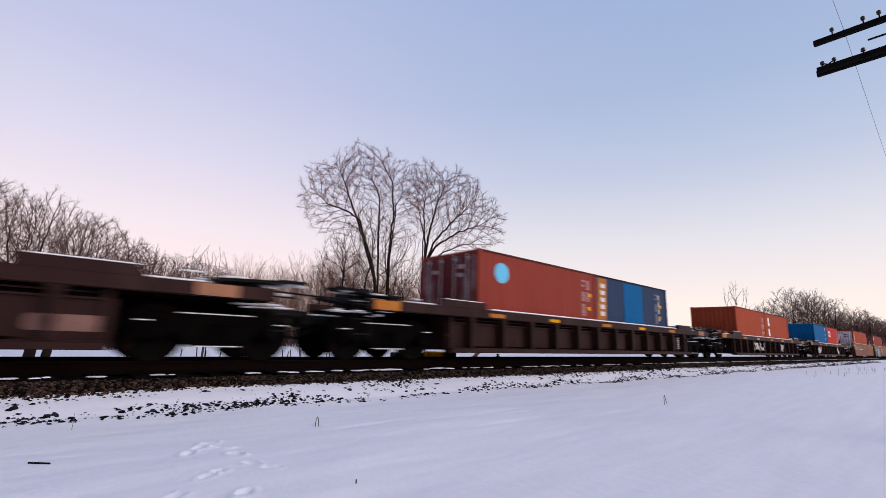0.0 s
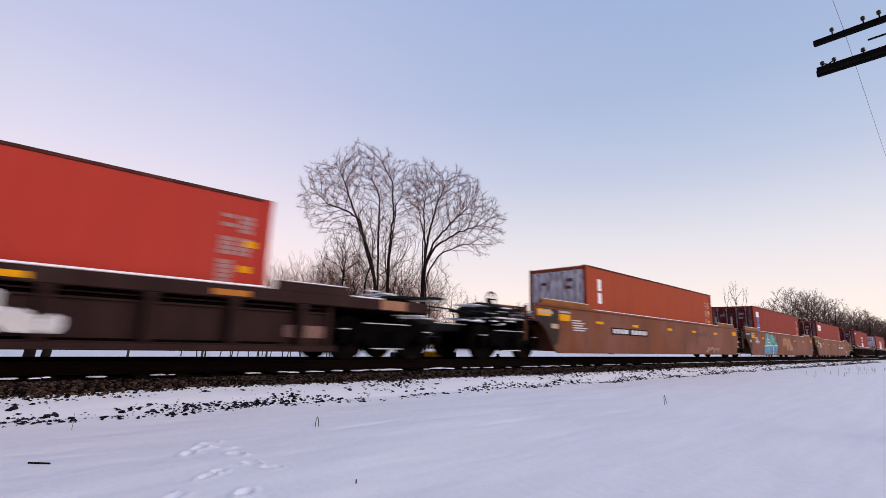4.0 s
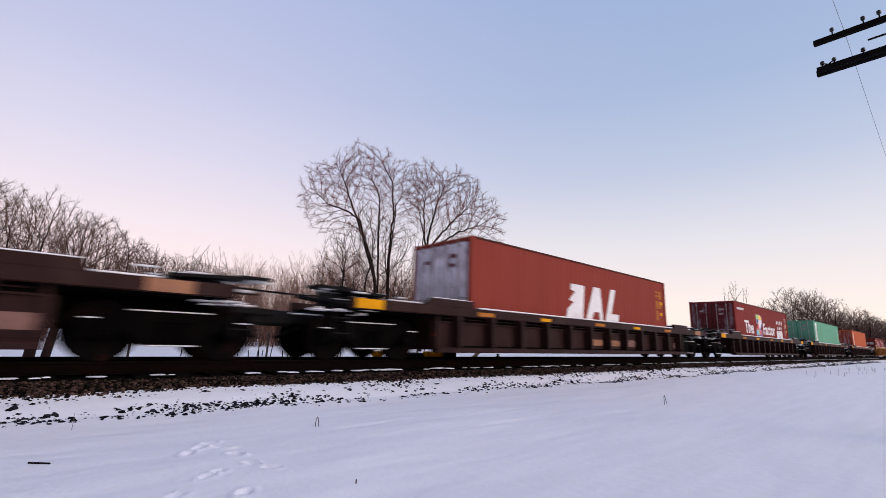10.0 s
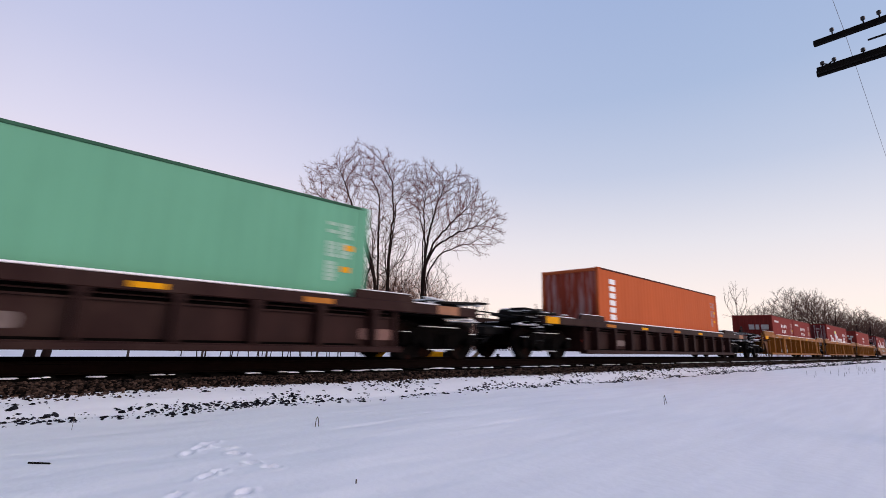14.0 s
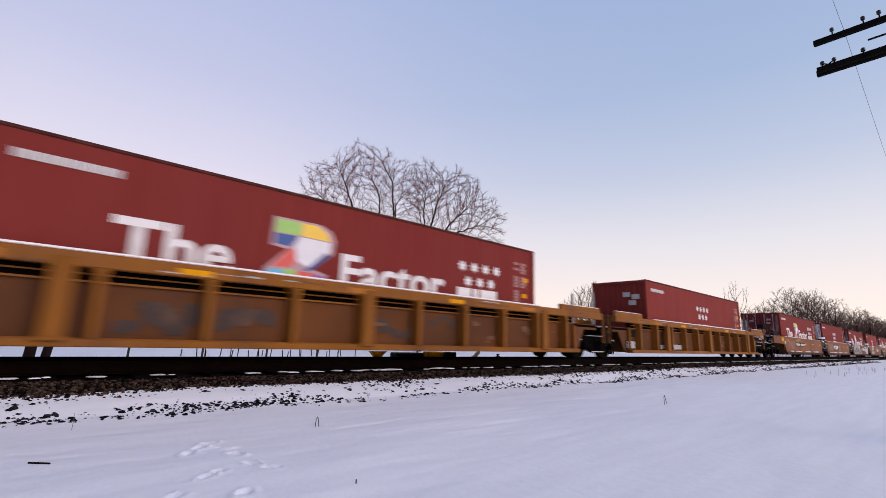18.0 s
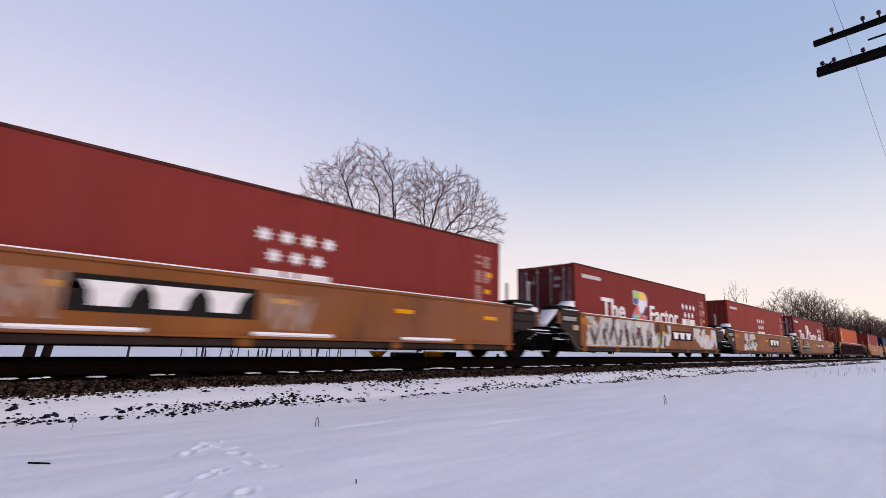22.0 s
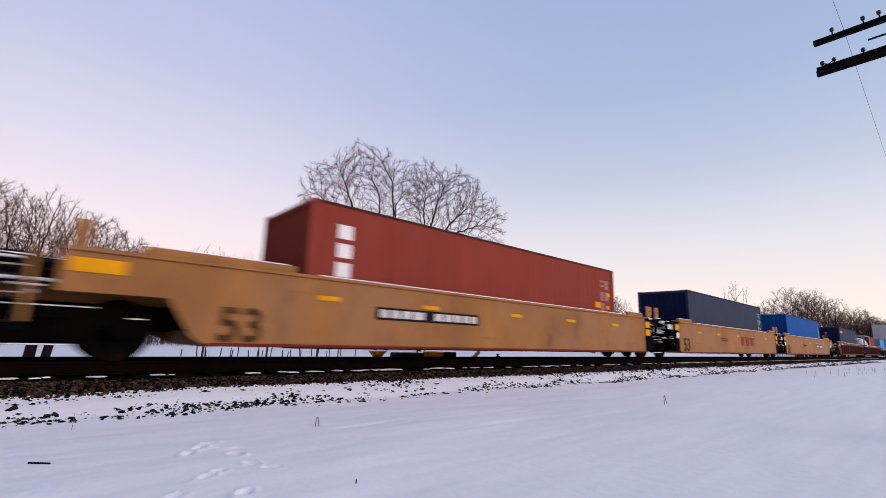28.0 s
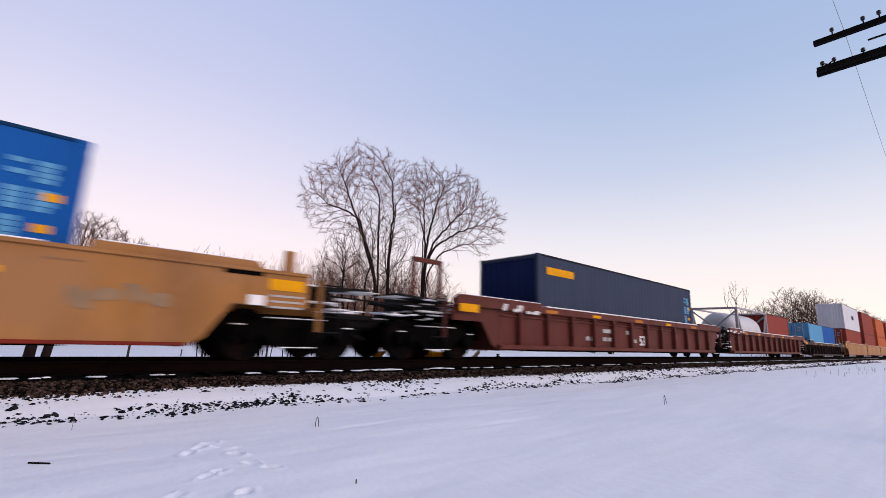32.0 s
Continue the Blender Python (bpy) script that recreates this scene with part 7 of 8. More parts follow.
    e = on_side(c, L40, "emblem_panel", patch(WHITE, 0, 0.58, 2.22, 2.56, 0), 0.6, 0, "white panel")
    for i in range(3):
        on_side(c, L40, "emblem_bar", blocks(LOGO["blue"], [(0.02, 0.56)], 0, 0.24), 0.6, 1.3 + 0.31 * i, "blue bars")
    on_side(c, L40, "emblem_bar", blocks(WHITE, [(0.06, 0.5)], 0, 0.05), 0.6, 1.55)
    side_notes(c, L40)
    c = forty(114.22, "red", "door", "red 40-foot shipping container with a white sign", second="maroon")
    on_side(c, L40, "white_sign", patch(WHITE, 0, 1.35, 2.1, 2.58, 0), 0.6, 0, "white painted sign")
    on_side(c, L40, "sign_bar", blocks(FADED, [(0.1, 1.2)], 0, 0.05), 0.6, 2.3).location.y -= 0.008
    side_notes(c, L40)
    # brown single cars
    well_car("A", 143.59)
    c = forty(137.25, "brick", "door", "red 40-foot shipping container with white stars and a block mark", second="maroon", z=0.40)
    stars(c, L40, 5.72, 2.1)
    owner_bars(c, L40, 5.55, 0.95, 1.42)
    web_line(c, L40)
    side_notes(c, L40)
    well_car("A", 165.32)
    c = forty(159.19, "red", "door", "red 40-foot shipping container with large white slanted strokes", second="frost", z=0.36)
    for pts in ([(0.0, 0.95), (1.0, 0.95), (1.15, 2.1), (0.35, 2.1), (0.3, 1.9), (0.55, 1.85), (0.2, 1.55), (0.45, 1.5), (0.1, 1.25)],
                [(1.2, 0.95), (1.55, 0.95), (1.75, 1.25), (2.1, 1.25), (2.1, 0.95), (2.35, 0.95), (2.2, 2.12), (1.75, 2.12)],
                [(2.5, 0.95), (3.45, 0.95), (3.5, 1.25), (2.95, 1.25), (3.3, 2.15), (2.95, 2.15)]):
        on_side(c, L40, "owner_block", Shape().prism(pts, -0.006, 0).mesh("owner_block", WHITE), 4.45, 0, "white painted block")
    side_notes(c, L40, ORANGE_MARK)
    well_car("A", 186.99)
    c = forty(180.88, "crimson", "door", "dark red 40-foot shipping container with a white slogan and stars", second="maroon", z=0.36)
    slogan(c, L40), stars(c, L40, 9.15, 2.06), owner_bars(c, L40, 8.98, 0.96, 1.5), web_line(c, L40), side_notes(c, L40)
    well_car("A", 208.79)
    c = container(202.80, 12.55, HC, "green", "door", label="pale green 40-foot shipping container with a white upright panel", z=0.36)
    p = on_side(c, 12.55, "white_panel", patch(WHITE, 0, 0.62, 1.0, 2.70, 0), 0.72, 0, "white upright panel")
    for i in range(6):
        on_side(c, 12.55, "panel_bar", blocks(DARKMARK, [(0.14, 0.46)], 0, 0.1), 0.72, 1.12 + 0.24 * i).location.y -= 0.008
    side_notes(c, 12.55, FADED_GREEN)
    well_car("A", 231.15)
    c = forty(225.05, "orange", "front", "orange 40-foot shipping container with white upright letters as bars", second="wash", z=0.36)
    for i in range(6):
        on_side(c, L40, "upright_bar", blocks(WHITE, [(0, 0.42)], 0, 0.19), 0.82, 1.05 + 0.26 * i)
    side_notes(c, L40)
    # ochre articulated set
    for i, (x, l, r) in enumerate(((254.33, "end", "joint"), (274.24, "joint", "joint"), (294.00, "joint", "end"))):
        car = well_car("C", x, l, r, 9.88, "ochre yellow ribbed well car" + (" with white bars on dark number panels" if i == 0 else " with dark smears on its panels" if i == 1 else " with white bars on dark panels"))
        back = -SIDE + 0.225
        wear = random.Random(int(x) + 5)
        for q in range(16):
            a, b = wear.uniform(-8.5, 8.0), wear.uniform(1.34, 1.47)
            graffiti(car, 300 + i * 30 + q, a, a + wear.uniform(0.2, 1.1), b, b + wear.uniform(0.015, 0.05), [OCHRE_WEAR if q % 3 else GREY_G], 2, 0.3)
        for q in range(8):
            a, b = wear.uniform(-7.5, 7.0), wear.uniform(0.42, 0.95)
            graffiti(car, 400 + i * 30 + q, a, a + wear.uniform(0.2, 0.7), b, b + wear.uniform(0.04, 0.2), [OCHRE_WEAR], 2, 0.25, back)
        if i != 1:
            for x0, x1, z0, z1 in ((-8.1, -7.35, 0.40, 0.66), (-5.2, -4.45, 0.40, 0.58), (-4.08, -2.85, 0.40, 0.60)) if i else ((-5.72, -4.50, 0.40, 0.62), (-4.26, -2.86, 0.40, 0.60)):
                b = mark(car, "number_panel", patch(DARKMARK, x0 - 0.08, x1 + 0.06, z0 - 0.05, z1 + 0.03, 0), 0, 0, back, "dark panel with white bars")
                for q in range(int((x1 - x0) / 0.16)):
                    part("number_bar", blocks(PALE_G, [(x0 + 0.16 * q, x0 + 0.16 * q + 0.13)], z0, z1), b, "", (0, -0.008, 0))
            if i:
                mark(car, "dark_panel", patch(DARKMARK, -8.04, -7.4, 0.82, 1.08, 0), 0, 0, back, "dark grimy panel")
            else:
                graffiti(car, 95, -4.2, -2.9, 0.74, 0.98, [FADED_B], 4, 0.35, back)
        if i == 1:
            graffiti(car, 91, -4.15, -3.0, 0.42, 0.92, [SMEAR], 4, 0.28, back)
            graffiti(car, 92, -2.75, -1.75, 0.42, 0.92, [SMEAR], 4, 0.26, back)
            graffiti(car, 93, 0.4, 1.5, 0.5, 1.0, [SMEAR], 3, 0.24, back)
            graffiti(car, 94, 1.9, 2.85, 0.8, 1.05, [SMEAR], 3, 0.2, back)
        for x2 in (-4.85, 0.1, 6.2):
            part("post", cached("bigpost", lambda: Shape().box(-0.14, 0.14, -0.17, 0.0, 0.36, 1.45, 0.02).box(-0.17, 0.17, -0.19, 0.0, 0.30, 0.38, 0.02).mesh("post", PAINT["C"])), car, "", (x2, -SIDE + 0.14, 0))
    for s0, fr in ((248.23, "front"), (248.23 + 6.1, "front")):
        c = container(s0, L20, ST, "crimson", fr, label="dark red 20-foot shipping container with white stars")
        stars(c, L20, 2.45, 1.92), web_line(c, L20, 0.65, 1.1, 2.12), side_notes(c, L20, None, 5.1, 2.2)
        for y, w in ((-0.75, 0.22), (-0.3, 0.10), (0.05, 0.16)):
            part("end_mark", Shape().box(-0.006, 0.0, -w, w, -0.17, 0.17).mesh("end_mark", PALE_G), c, "white painted mark", (-L20 / 2 + 0.03, y, 1.75))
    c = forty(268.14, "crimson", "door", "dark red 40-foot shipping container with a white slogan", second="maroon")
    slogan(c, L40), stars(c, L40, 9.15, 2.06), owner_bars(c, L40, 8.98, 0.96, 1.5), web_line(c, L40), side_notes(c, L40)
    c = forty(287.90, "rose", "front", "dark red 40-foot shipping container with white stars")
    stars(c, L40, 5.6, 2.05), owner_bars(c, L40, 5.53, 0.85, 1.3), web_line(c, L40), side_notes(c, L40)
    for y, z in ((-0.75, 2.2), (-0.35, 2.3), (-0.6, 1.95)):
        part("end_mark", cached("endmark", lambda: Shape().box(-0.006, 0.0, -0.16, 0.16, -0.1, 0.1).mesh("end_mark", PALE_G)), c, "white painted mark", (-L40 / 2 + 0.03, y, z))
    # orange-brown articulated set
    for i, (x, l, r) in enumerate(((315.48, "end", "joint"), (330.89, "joint", "joint"), (346.88, "joint", "joint"), (362.34, "joint", "joint"), (377.77, "joint", "end"))):
        car = well_car("D", x, l, r, 7.78, "orange-brown smooth-sided well car" + ("", " with a black mark panel", " covered in white graffiti", " with white and grey graffiti", " with dark grey graffiti")[i])
        if i == 0:
            number_board(car, -3.45, -0.4, 0.86, 1.12)
            graffiti(car, 69, -5.6, -3.9, 0.6, 1.3, [TAG], 22, 0.07)
            graffiti(car, 70, -3.5, -1.6, 1.17, 1.42, [TAN_YELLOW_G], 16, 0.10)
        if i == 1:
            trademark(car, -3.2, -0.6, 0.72, 1.24, DARKMARK, WHITE)
            graffiti(car, 51, -5.4, -3.9, 0.55, 1.3, [TAG, TAG, SMEAR_TAG], 17, 0.05)
            graffiti(car, 67, -3.95, -3.2, 0.6, 1.25, [SMEAR_TAG, TAG], 9, 0.06)
            graffiti(car, 68, -0.5, 0.5, 0.55, 1.2, [TAG, SMEAR_TAG], 9, 0.06)
        if i == 2:
            graffiti(car, 52, -5.95, -0.9, 0.44, 1.46, [WASHED], 26, 0.46)
            graffiti(car, 62, -1.2, 0.75, 0.44, 1.46, [WASHED], 5, 0.4)
            graffiti(car, 61, -5.6, 0.6, 0.5, 1.4, [PALE_G], 12, 0.2)
            graffiti(car, 58, -5.7, 0.5, 0.5, 1.4, [SMEAR], 22, 0.10, -SIDE - 0.024)
            graffiti(car, 158, -5.9, -1.0, 0.5, 1.4, [GREY_G], 14, 0.22, -SIDE - 0.020)
            graffiti(car, 57, -1.6, -0.2, 0.5, 1.1, [PALE_GREEN], 3, 0.22)
            graffiti(car, 53, 3.3, 6.2, 0.44, 1.38, [WASHED], 12, 0.4)
            trademark(car, 0.8, 3.1, 0.78, 1.18, DARKMARK, WHITE)
        if i == 3:
            trademark(car, 0.61, 3.0, 0.74, 1.22, DARKMARK, WHITE)
            graffiti(car, 54, -4.75, -2.2, 0.44, 0.92, [WASHED], 12, 0.42)
            graffiti(car, 71, -4.5, -3.75, 0.8, 1.44, [WASHED], 4, 0.3)
            graffiti(car, 72, -3.6, -2.3, 0.8, 1.40, [WASHED], 5, 0.3)
            graffiti(car, 59, -4.6, -2.3, 0.5, 1.0, [DARKMARK], 9, 0.07, -SIDE - 0.012)
            graffiti(car, 60, -2.9, -2.4, 0.95, 1.10, [DARKMARK], 2, 0.2, -SIDE - 0.012)
            graffiti(car, 73, -3.4, -2.9, 1.14, 1.22, [YELLOW], 1, 0.26, -SIDE - 0.016)
        if i == 4:
            number_board(car, 0.3, 3.3, 0.86, 1.12)
            def blot(mat, pts, deep):
                mark(car, "graffiti_stroke", Shape().prism(pts, -deep, 0).mesh("graffiti_stroke", mat), 0, 0, -SIDE - 0.003)

            def ring(cx, cz, rx, rz, n=12, a0=0.2):
                return [(cx + rx * math.cos(a0 + 2 * math.pi * q / n), cz + rz * math.sin(a0 + 2 * math.pi * q / n)) for q in range(n)]
            for x0, x1, top in ((-5.12, -4.74, 1.42), (-4.08, -3.52, 1.43)):
                blot(FADED_B, [(x0 - 0.14, 0.5), (x1 + 0.16, 0.5), (x1 + 0.12, top - 0.1), (x1 - 0.05, top + 0.02), (x0 + 0.02, top + 0.02), (x0 - 0.1, top - 0.12)], 0.003)
                blot(DARKMARK, [(x0, 0.5), (x1, 0.5), (x1, top - 0.14), (x1 - 0.1, top - 0.02), (x0 + 0.1, top - 0.02), (x0, top - 0.14)], 0.006)
            for k, cx in enumerate((-5.28, -4.86, -4.45, -4.05, -3.62, -3.2)):
                blot(FADED_B, ring(cx, 0.70, 0.30, 0.26), 0.008 + 0.0004 * k)
                blot(DARKMARK, ring(cx - 0.02, 0.66, 0.22, 0.20, 8, 0.39), 0.012 + 0.0004 * k)
                blot(GREY_G, [(cx - 0.16, 0.80), (cx + 0.16, 0.86), (cx + 0.18, 0.94), (cx - 0.12, 0.90)], 0.016)
                blot(GREY_G, [(cx + 0.02, 0.52), (cx + 0.12, 0.70), (cx + 0.18, 0.70), (cx + 0.10, 0.52)], 0.016)
            for z in (1.02, 1.14, 1.28):
                blot(GREY_G, [(-3.95, z), (-3.6, z + 0.02), (-3.35, z - 0.05), (-3.35, z + 0.01), (-3.6, z + 0.07), (-3.95, z + 0.05)], 0.014)
            blot(GREY_G, ring(-2.62, 1.02, 0.24, 0.20), 0.006)
            blot(PAINT["D"], ring(-2.62, 1.02, 0.20, 0.16), 0.009)
            blot(DARKMARK, [(-2.70, 0.92), (-2.64, 0.92), (-2.55, 1.12), (-2.61, 1.12)], 0.012)
            graffiti(car, 66, -3.5, -3.0, 1.14, 1.24, [YELLOW], 1, 0.26)
    for s0, col, fr, kind, sec in ((309.38, "crimson", "door", 1, "maroon"), (324.79, "crimson", "door", 0, "frost"), (340.78, "crimson", "door", 1, "maroon"), (356.22, "red", "front", 0, ""), (371.66, "crimson", "door", 1, "streaked")):
        c = forty(s0, col, fr, "dark red 40-foot shipping container with " + ("a white slogan and stars" if kind else "white stars"), second=sec, z=0.306)
        if kind:
            slogan(c, L40), stars(c, L40, 9.15, 2.06), owner_bars(c, L40, 8.98, 0.96, 1.5)
        else:
            stars(c, L40, 5.6 if s0 < 350 else 5.75, 2.0), owner_bars(c, L40, 5.5 if s0 < 350 else 5.65, 0.9, 1.35)
        web_line(c, L40), side_notes(c, L40)
    # grey-brown single
    car = well_car("E", 399.39)
    mark(car, "data_panel", blocks(GREY_G, [(0, 0.4), (0.5, 0.8)], 0, 0.3), 6.2, 0.55, -SIDE + 0.136, "pale data panels")
    mark(car, "data_panel", blocks(GREY_G, [(0, 0.3), (0.7, 1.0)], 0, 0.18), -5.0, 0.75, -SIDE + 0.136)
    c = forty(393.24, "orange", "door", "orange-red 40-foot shipping container with white upright marks", second="rust")
    for i in range(4):
        on_side(c, L40, "upright_bar", blocks(WHITE, [(0, 0.26)], 0, 0.2), 0.78, 1.42 + 0.28 * i)
    side_notes(c, L40)
    # tan articulated set
    for i, (x, l, r) in enumerate(((422.30, "end", "joint"), (441.55, "joint", "joint"), (460.26, "joint", "end"))):
        car = well_car("F", x, l, r, 9.45, "tan yellow smooth-sided well car" + ("", " with a red maker's mark", " with a number board")[i])
        spots = random.Random(int(x))
        for q in range(9):
            a, b = spots.uniform(-7.0, 7.5), spots.uniform(0.55, 1.5)
            graffiti(car, 200 + i * 20 + q, a, a + spots.uniform(0.12, 0.55), b, b + spots.uniform(0.03, 0.09), [TAN_STAIN], 2, 0.2)
        mark(car, "length_mark", lettering("53", 0.78, WORN_BLACK), -7.78, 0.36, -SIDE - 0.003, "black painted figures")
        if i == 0:
            number_board(car, -4.7, -1.6, 0.86, 1.12)
            for xa, xb, z in ((6.3, 7.15, 0.60), (6.35, 7.1, 0.56), (6.35, 7.0, 0.85), (6.7, 7.0, 1.24), (6.72, 6.95, 1.20), (5.1, 5.45, 1.50), (5.12, 5.4, 1.46), (5.1, 5.42, 1.42), (6.1, 6.4, 1.49), (6.9, 7.4, 0.97)):
                mark(car, "data_bars", blocks(TAN_STAIN, [(0, xb - xa)], 0, 0.022), xa, z, -SIDE - 0.003, "worn small lettering as bars")
        if i == 1:
            trademark(car, 0.15, 3.0, 0.58, 1.30, None, REDMARK)
        if i == 2:
            number_board(car, 2.2, 4.9, 0.82, 1.08)
            mark(car, "data_bars", blocks(DARKMARK, [(0, 1.2)], 0, 0.04), -2.6, 0.95, -SIDE - 0.003)
            graffiti(car, 77, 6.3, 7.6, 0.75, 1.15, [material("brown_scribble", (0.22, 0.13, 0.06), 0.6)], 4, 0.25)
        mark(car, "data_bars", blocks(DARKMARK, [(0, 1.1)], 0, 0.03), -2.9, 1.0, -SIDE - 0.003)
        mark(car, "data_bars", blocks(DARKMARK, [(0, 1.1)], 0, 0.03), -2.9, 0.9, -SIDE - 0.003)
        if r == "joint":
            part("end_pillar", cached("fpillar", lambda: Shape().box(7.80, 8.25, -0.05, 0.05, 0.40, 1.58, 0.015).box(7.80, 8.35, -0.06, 0.06, 0.36, 0.9, 0.02).mesh("end_pillar", BLACK)), car, "black end pillar", (0, -SIDE + 0.05, 0))
            for z in (1.32, 1.02):
                part("reflector", cached("fsq", lambda: patch(YELLOW, -0.19, 0.19, -0.12, 0.12, 0)), car, "orange-yellow reflector panel", (7.99, -SIDE - 0.006, z))
        if l == "joint":
            part("end_pillar", cached("fpillar2", lambda: Shape().box(-8.62, -8.18, -0.05, 0.05, 0.40, 1.58, 0.015).mesh("end_pillar", BLACK)), car, "black end pillar", (0, -SIDE + 0.05, 0))
            part("reflector", cached("fsq2", lambda: patch(YELLOW, -0.19, 0.19, -0.13, 0.13, 0)), car, "orange-yellow reflector panel", (-8.4, -SIDE - 0.006, 1.34))
            part("placard", cached("fwhite", lambda: patch(WHITE, -0.13, 0.13, -0.12, 0.12, 0)), car, "white data panel", (-8.36, -SIDE - 0.006, 1.0))
            part("placard", cached("fpale", lambda: patch(PALE_G, -0.26, 0.26, -0.10, 0.10, 0)), car, "pale data plate", (-8.98, -SIDE + 0.05, 1.34))
            part("plate_bracket", cached("fbrk", lambda: Shape().box(-9.3, -8.6, 0.0, 0.05, 1.16, 1.24, 0.01).box(-9.28, -8.66, 0.0, 0.04, 1.44, 1.52, 0.01).mesh("plate_bracket", BLACK)), car, "black plate bracket", (0, -SIDE + 0.055, 0))
        if r == "joint":
            for x2, wide in ((8.72, 1.25), (9.42, 0.85)):
                post = part("rack_post", cached("rackpost", lambda: Shape().box(-0.07, 0.07, 0.03, 0.09, 1.0, 1.75, 0.01).mesh("rack_post", BLACK)), car, "black upright post", (x2, -1.25, 0))
                part("rack_board", cached("rackboard", lambda: Shape().box(-0.19, 0.19, -0.03, 0.03, 1.62, 2.09, 0.02).mesh("rack_board", PAINT["F"])), post, "tan upright board").scale = (wide, 1, 1)
                part("board_hole", cached("boardhole", lambda: Shape().box(-0.05, 0.05, -0.034, -0.02, 1.86, 1.92, 0.004).mesh("board_hole", DARKMARK)), post, "dark slot in the board")
    c = forty(416.10, "brick", "front", "red 40-foot shipping container with white upright letters as bars")
    for i in range(3):
        on_side(c, L40, "upright_bar", blocks(WHITE, [(0, 0.34)], 0, 0.30), 0.65, 1.36 + 0.4 * i)
    side_notes(c, L40)
    on_side(c, L40, "yellow_plate", patch(YELLOW, 0, 0.36, 0, 0.2, 0), 10.85, 1.45, "small yellow plate")
    c = forty(435.46, "slate", "front", "slate blue 40-foot shipping container", second="navy")
    side_notes(c, L40, BOX["lightblue"], 11.35)
    c = forty(454.40, "bright", "front", "bright blue 40-foot shipping container")
    side_notes(c, L40, BOX["lightblue"], 11.35)
    # oxide-red pair
    car = well_car("G", 483.73, "end", "joint", 9.55, "oxide-red ribbed well car with white figures")
    mark(car, "length_mark", lettering("53", 0.5, WHITE), 0.15, 0.52, -SIDE + 0.136, "white painted figures")
    graffiti(car, 71, -8.1, -6.4, 1.28, 1.5, [PALE_G], 5, 0.2)
    for x, z, sp in ((-3.7, 0.62, [(0, 0.2), (0.28, 0.55)]), (-2.6, 0.62, [(0, 0.25), (0.35, 0.7)]), (-2.6, 0.9, [(0, 0.85)]), (-0.9, 0.9, [(0, 0.45)]), (-0.3, 0.6, [(0, 0.2)])):
        mark(car, "data_bars", blocks(GREY_G, sp, 0, 0.13), x, z, -SIDE + 0.136)
    c = forty(477.63, "slate", "front", "slate blue 40-foot shipping container with a yellow patch", second="navy")
    on_side(c, L40, "yellow_patch", patch(YELLOW, 0, 1.5, 2.28, 2.52, 0), 0.5, 0, "yellow painted patch")
    side_notes(c, L40, BOX["lightblue"], 11.35)
    car = well_car("G", 502.81, "joint", "end", 9.55, "oxide-red ribbed well car with graffiti on its chord")
    graffiti(car, 72, -9.0, -5.5, 1.34, 1.5, [PALE_G], 8, 0.22)
    tank(496.71)
    container(502.83, L20, ST, "red", "front", label="red 20-foot shipping container behind a tank")
    # further back
    well_car("A", 522.21)
    container(516.11, L20, ST, "lightblue", "door", label="light blue 20-foot shipping container", z=0.36)
    container(522.21, L20, ST, "bright", "front", label="blue 20-foot shipping container", z=0.36)
    for i, x in enumerate((542.21, 557.91, 573.61, 589.31, 605.01)):
        well_car("F", x, "end" if i == 0 else "joint", "end" if i == 4 else "joint", 7.85, "tan smooth-sided well car under stacked containers")
        forty(x - 6.1, ("brick", "red", "orange", "brick", "red")[i], "door", "red 40-foot shipping container in the lower tier")
        c = forty(x - 6.1, ("white", "red", "orange", "red", "brick")[i], "front" if i == 0 else "door",
                  ("pale grey" if i == 0 else "red") + " 40-foot shipping container stacked on another", z=0.33 + HC + 0.02)
        if i == 0:
            on_side(c, L40, "owner_bar", blocks(DARKMARK, [(0, 0.5), (0.6, 1.1), (1.2, 1.8)], 0, 0.5), 6.0, 1.3)
    for i in range(5):
        well_car("A", 625.71 + 21.5 * i)
        forty(619.61 + 21.5 * i, ("brick", "navy", "red", "orange", "crimson")[i], "door", "shipping container far back in the train", z=0.36)


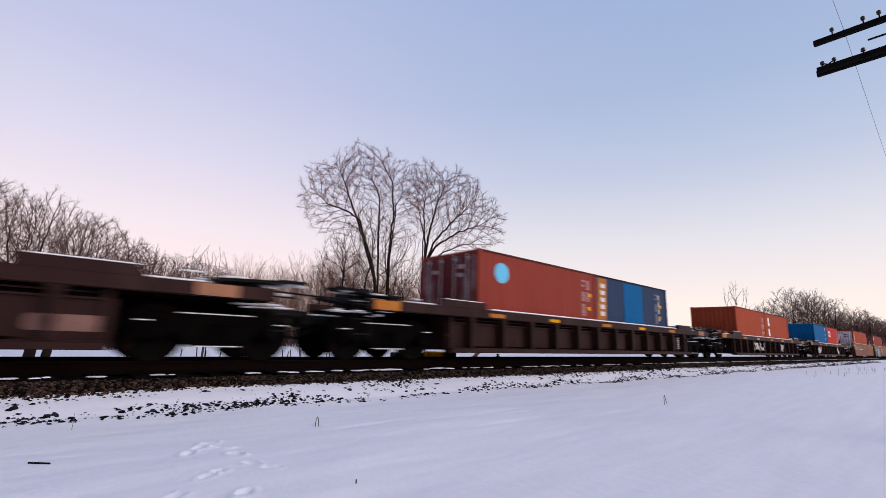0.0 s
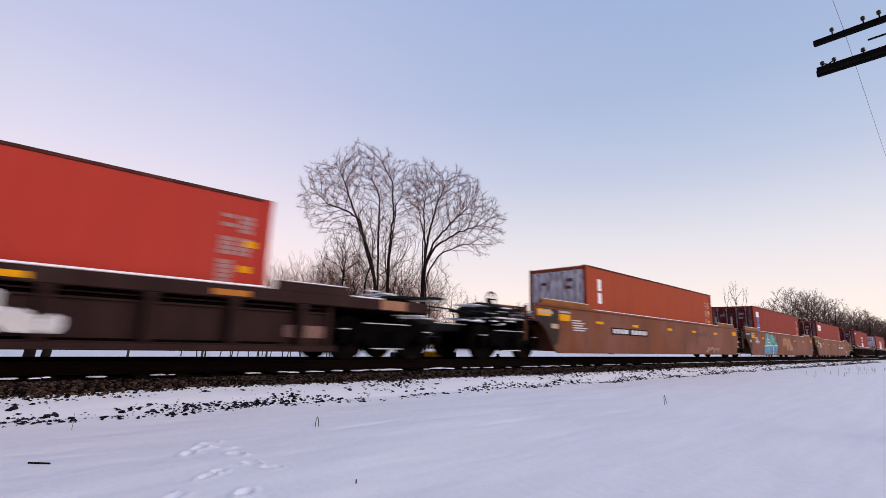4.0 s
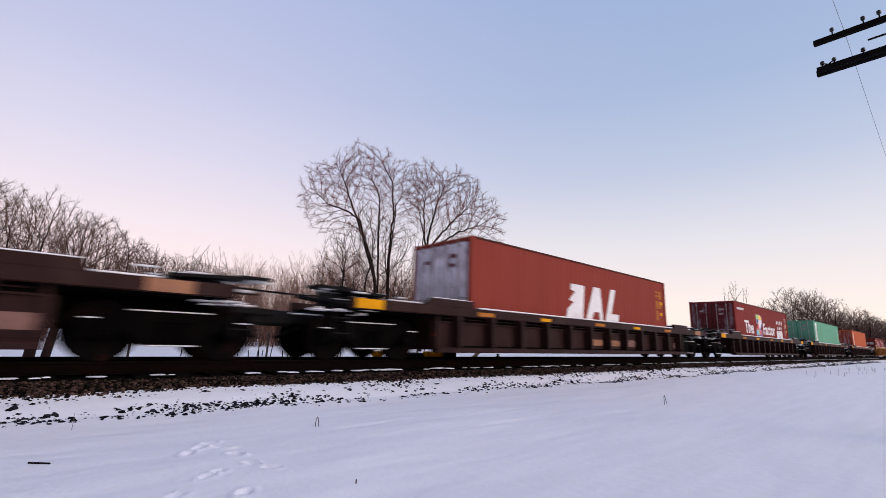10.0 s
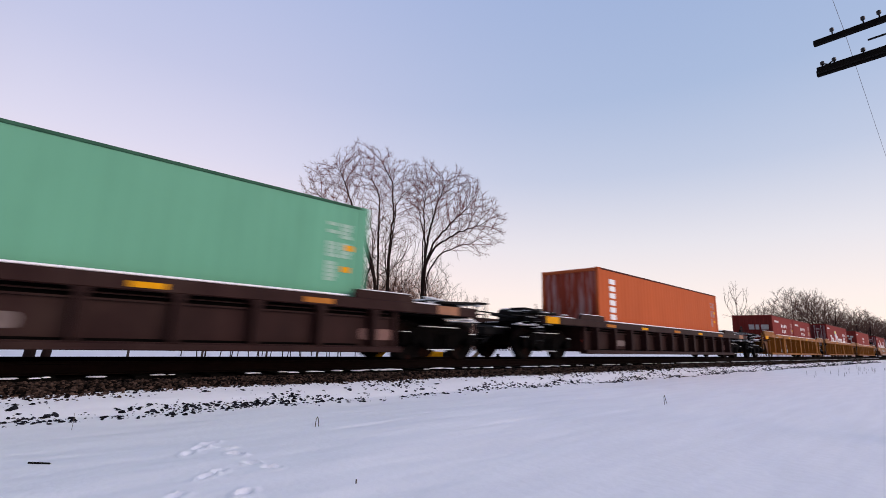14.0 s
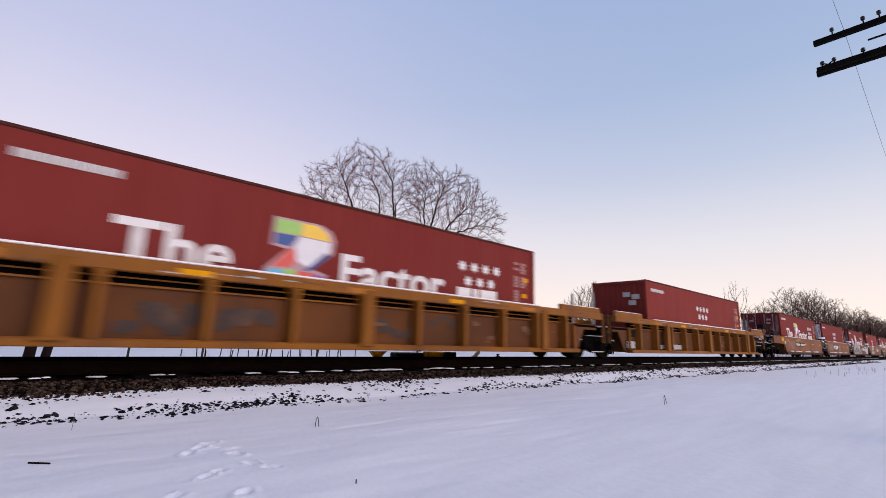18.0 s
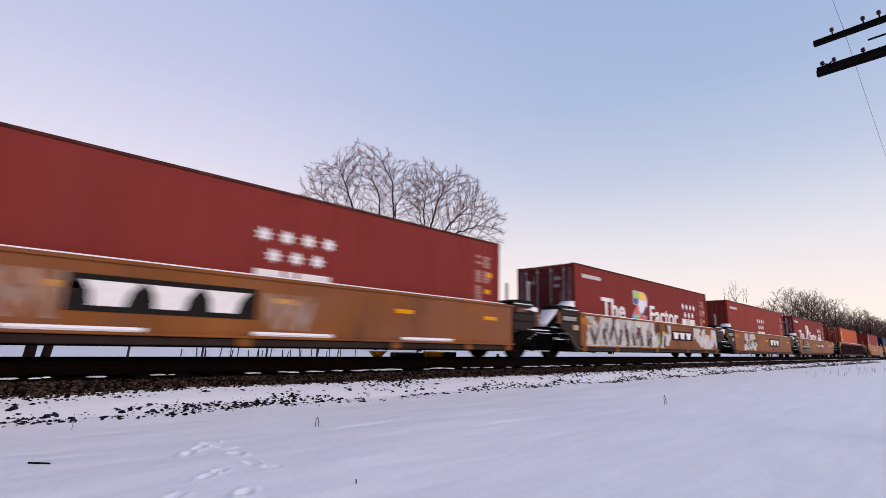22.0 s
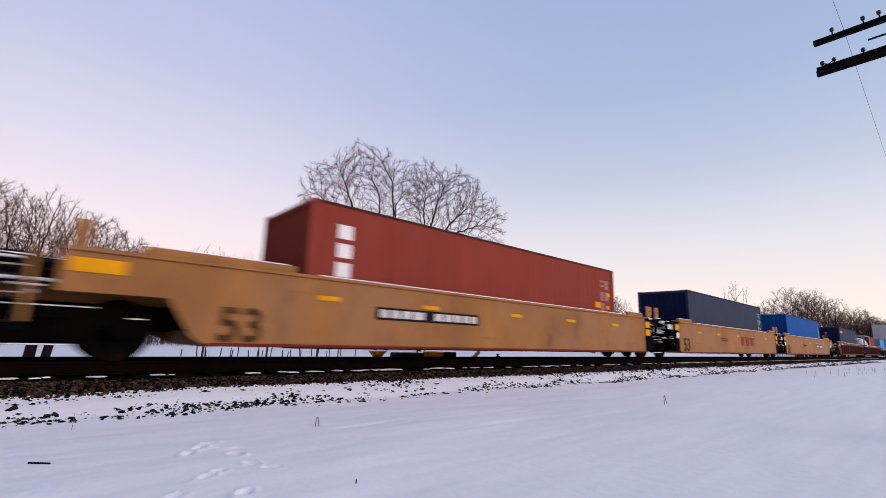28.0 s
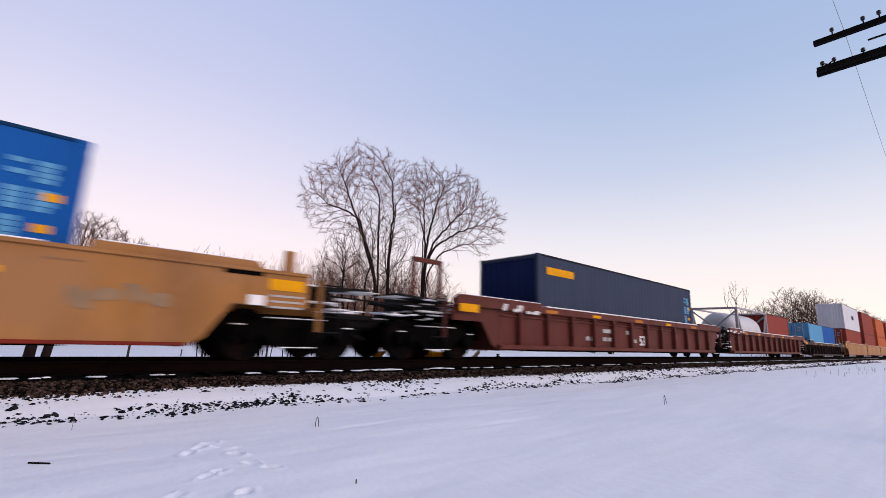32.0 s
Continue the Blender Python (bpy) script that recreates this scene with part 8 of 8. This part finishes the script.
def tank(start):
    """A tank container: a pale tank in an open steel frame."""
    t = thing("tank_container", "white tank container in an open grey frame", "tank container", "containers on the train")
    MOVERS.append((t, start + L20 / 2, 0.33))
    h, w = L20 / 2, 1.2
    prof = [(0.05, -2.75), (0.5, -2.72), (0.85, -2.58), (1.02, -2.3), (1.04, 2.3), (0.85, 2.58), (0.5, 2.72), (0.05, 2.75)]
    part("tank_shell", Shape().lathe((0, 0, 1.32), (1, 0, 0), prof, 32).mesh("tank_shell", BOX["white"], True), t, "white cylindrical tank")
    for sx in (-1, 1):
        for sy in (-1, 1):
            part("corner_post", Shape().box(sx * h - 0.07, sx * h + 0.07, sy * w - 0.07, sy * w + 0.07, 0, ST, 0.01).mesh("corner_post", GREY_F), t)
            part("brace", Shape().tube((sx * h, sy * w, 0.2), (sx * h, 0.0, 1.2), 0.05, n=6).tube((sx * h, sy * w, ST - 0.2), (sx * h, 0, 1.4), 0.05, n=6).mesh("brace", GREY_F), t)
        part("end_rail", Shape().box(sx * h - 0.06, sx * h + 0.06, -w, w, ST - 0.12, ST, 0.01).box(sx * h - 0.06, sx * h + 0.06, -w, w, 0, 0.12, 0.01).mesh("end_rail", GREY_F), t)
    for sy in (-1, 1):
        part("top_rail", Shape().box(-h, h, sy * w - 0.05, sy * w + 0.05, ST - 0.1, ST, 0.01).mesh("top_rail", GREY_F), t)
        part("bottom_rail", Shape().box(-h, h, sy * w - 0.05, sy * w + 0.05, 0.0, 0.12, 0.01).mesh("bottom_rail", GREY_F), t)
        part("side_brace", Shape().tube((-h, sy * w, ST - 0.1), (-h + 1.2, sy * w, 0.1), 0.045, n=6).tube((h, sy * w, ST - 0.1), (h - 1.2, sy * w, 0.1), 0.045, n=6).mesh("side_brace", GREY_F), t)


GREY_F = material("grey_frame", (0.30, 0.28, 0.29), 0.6, vary=0.2, scale=6)
build_train()


# ---- motion of the train ----
def motions():
    times = [0, 1, 2, 3, 4, 5, 6, 8, 10, 12, 14, 16, 18, 20, 21, 22, 23, 24, 25, 26, 27, 28, 29, 30, 31, 32]
    for ob, place, z in MOVERS:
        walk(ob, [(t, pose(place - run_of(t), TY, z)) for t in times])
    fps = 30
    grid = [run_of(i / fps) for i in range(32 * fps + 1)]
    for ob, place, dx in WHEELSETS:
        near = [i for i, s in enumerate(grid) if -9 < place - s < 48]
        if not near:
            walk(ob, [(0.0, pose(dx, 0, RADIUS)), (32.0, pose(dx, 0, RADIUS))])
            continue
        rows, turn = [], 0.0
        if near[0] > 0:
            rows.append((0.0, pose(dx, 0, RADIUS)))
        for i in near:
            turn = -math.degrees((grid[i] - grid[near[0]]) / RADIUS)
            rows.append((i / fps, Matrix.Translation((dx, 0, RADIUS)) @ Matrix.Rotation(math.radians(turn), 4, "Y")))
        if near[-1] < 32 * fps:
            rows.append((32.0, Matrix.Translation((dx, 0, RADIUS)) @ Matrix.Rotation(math.radians(turn), 4, "Y")))
        walk(ob, rows)


motions()
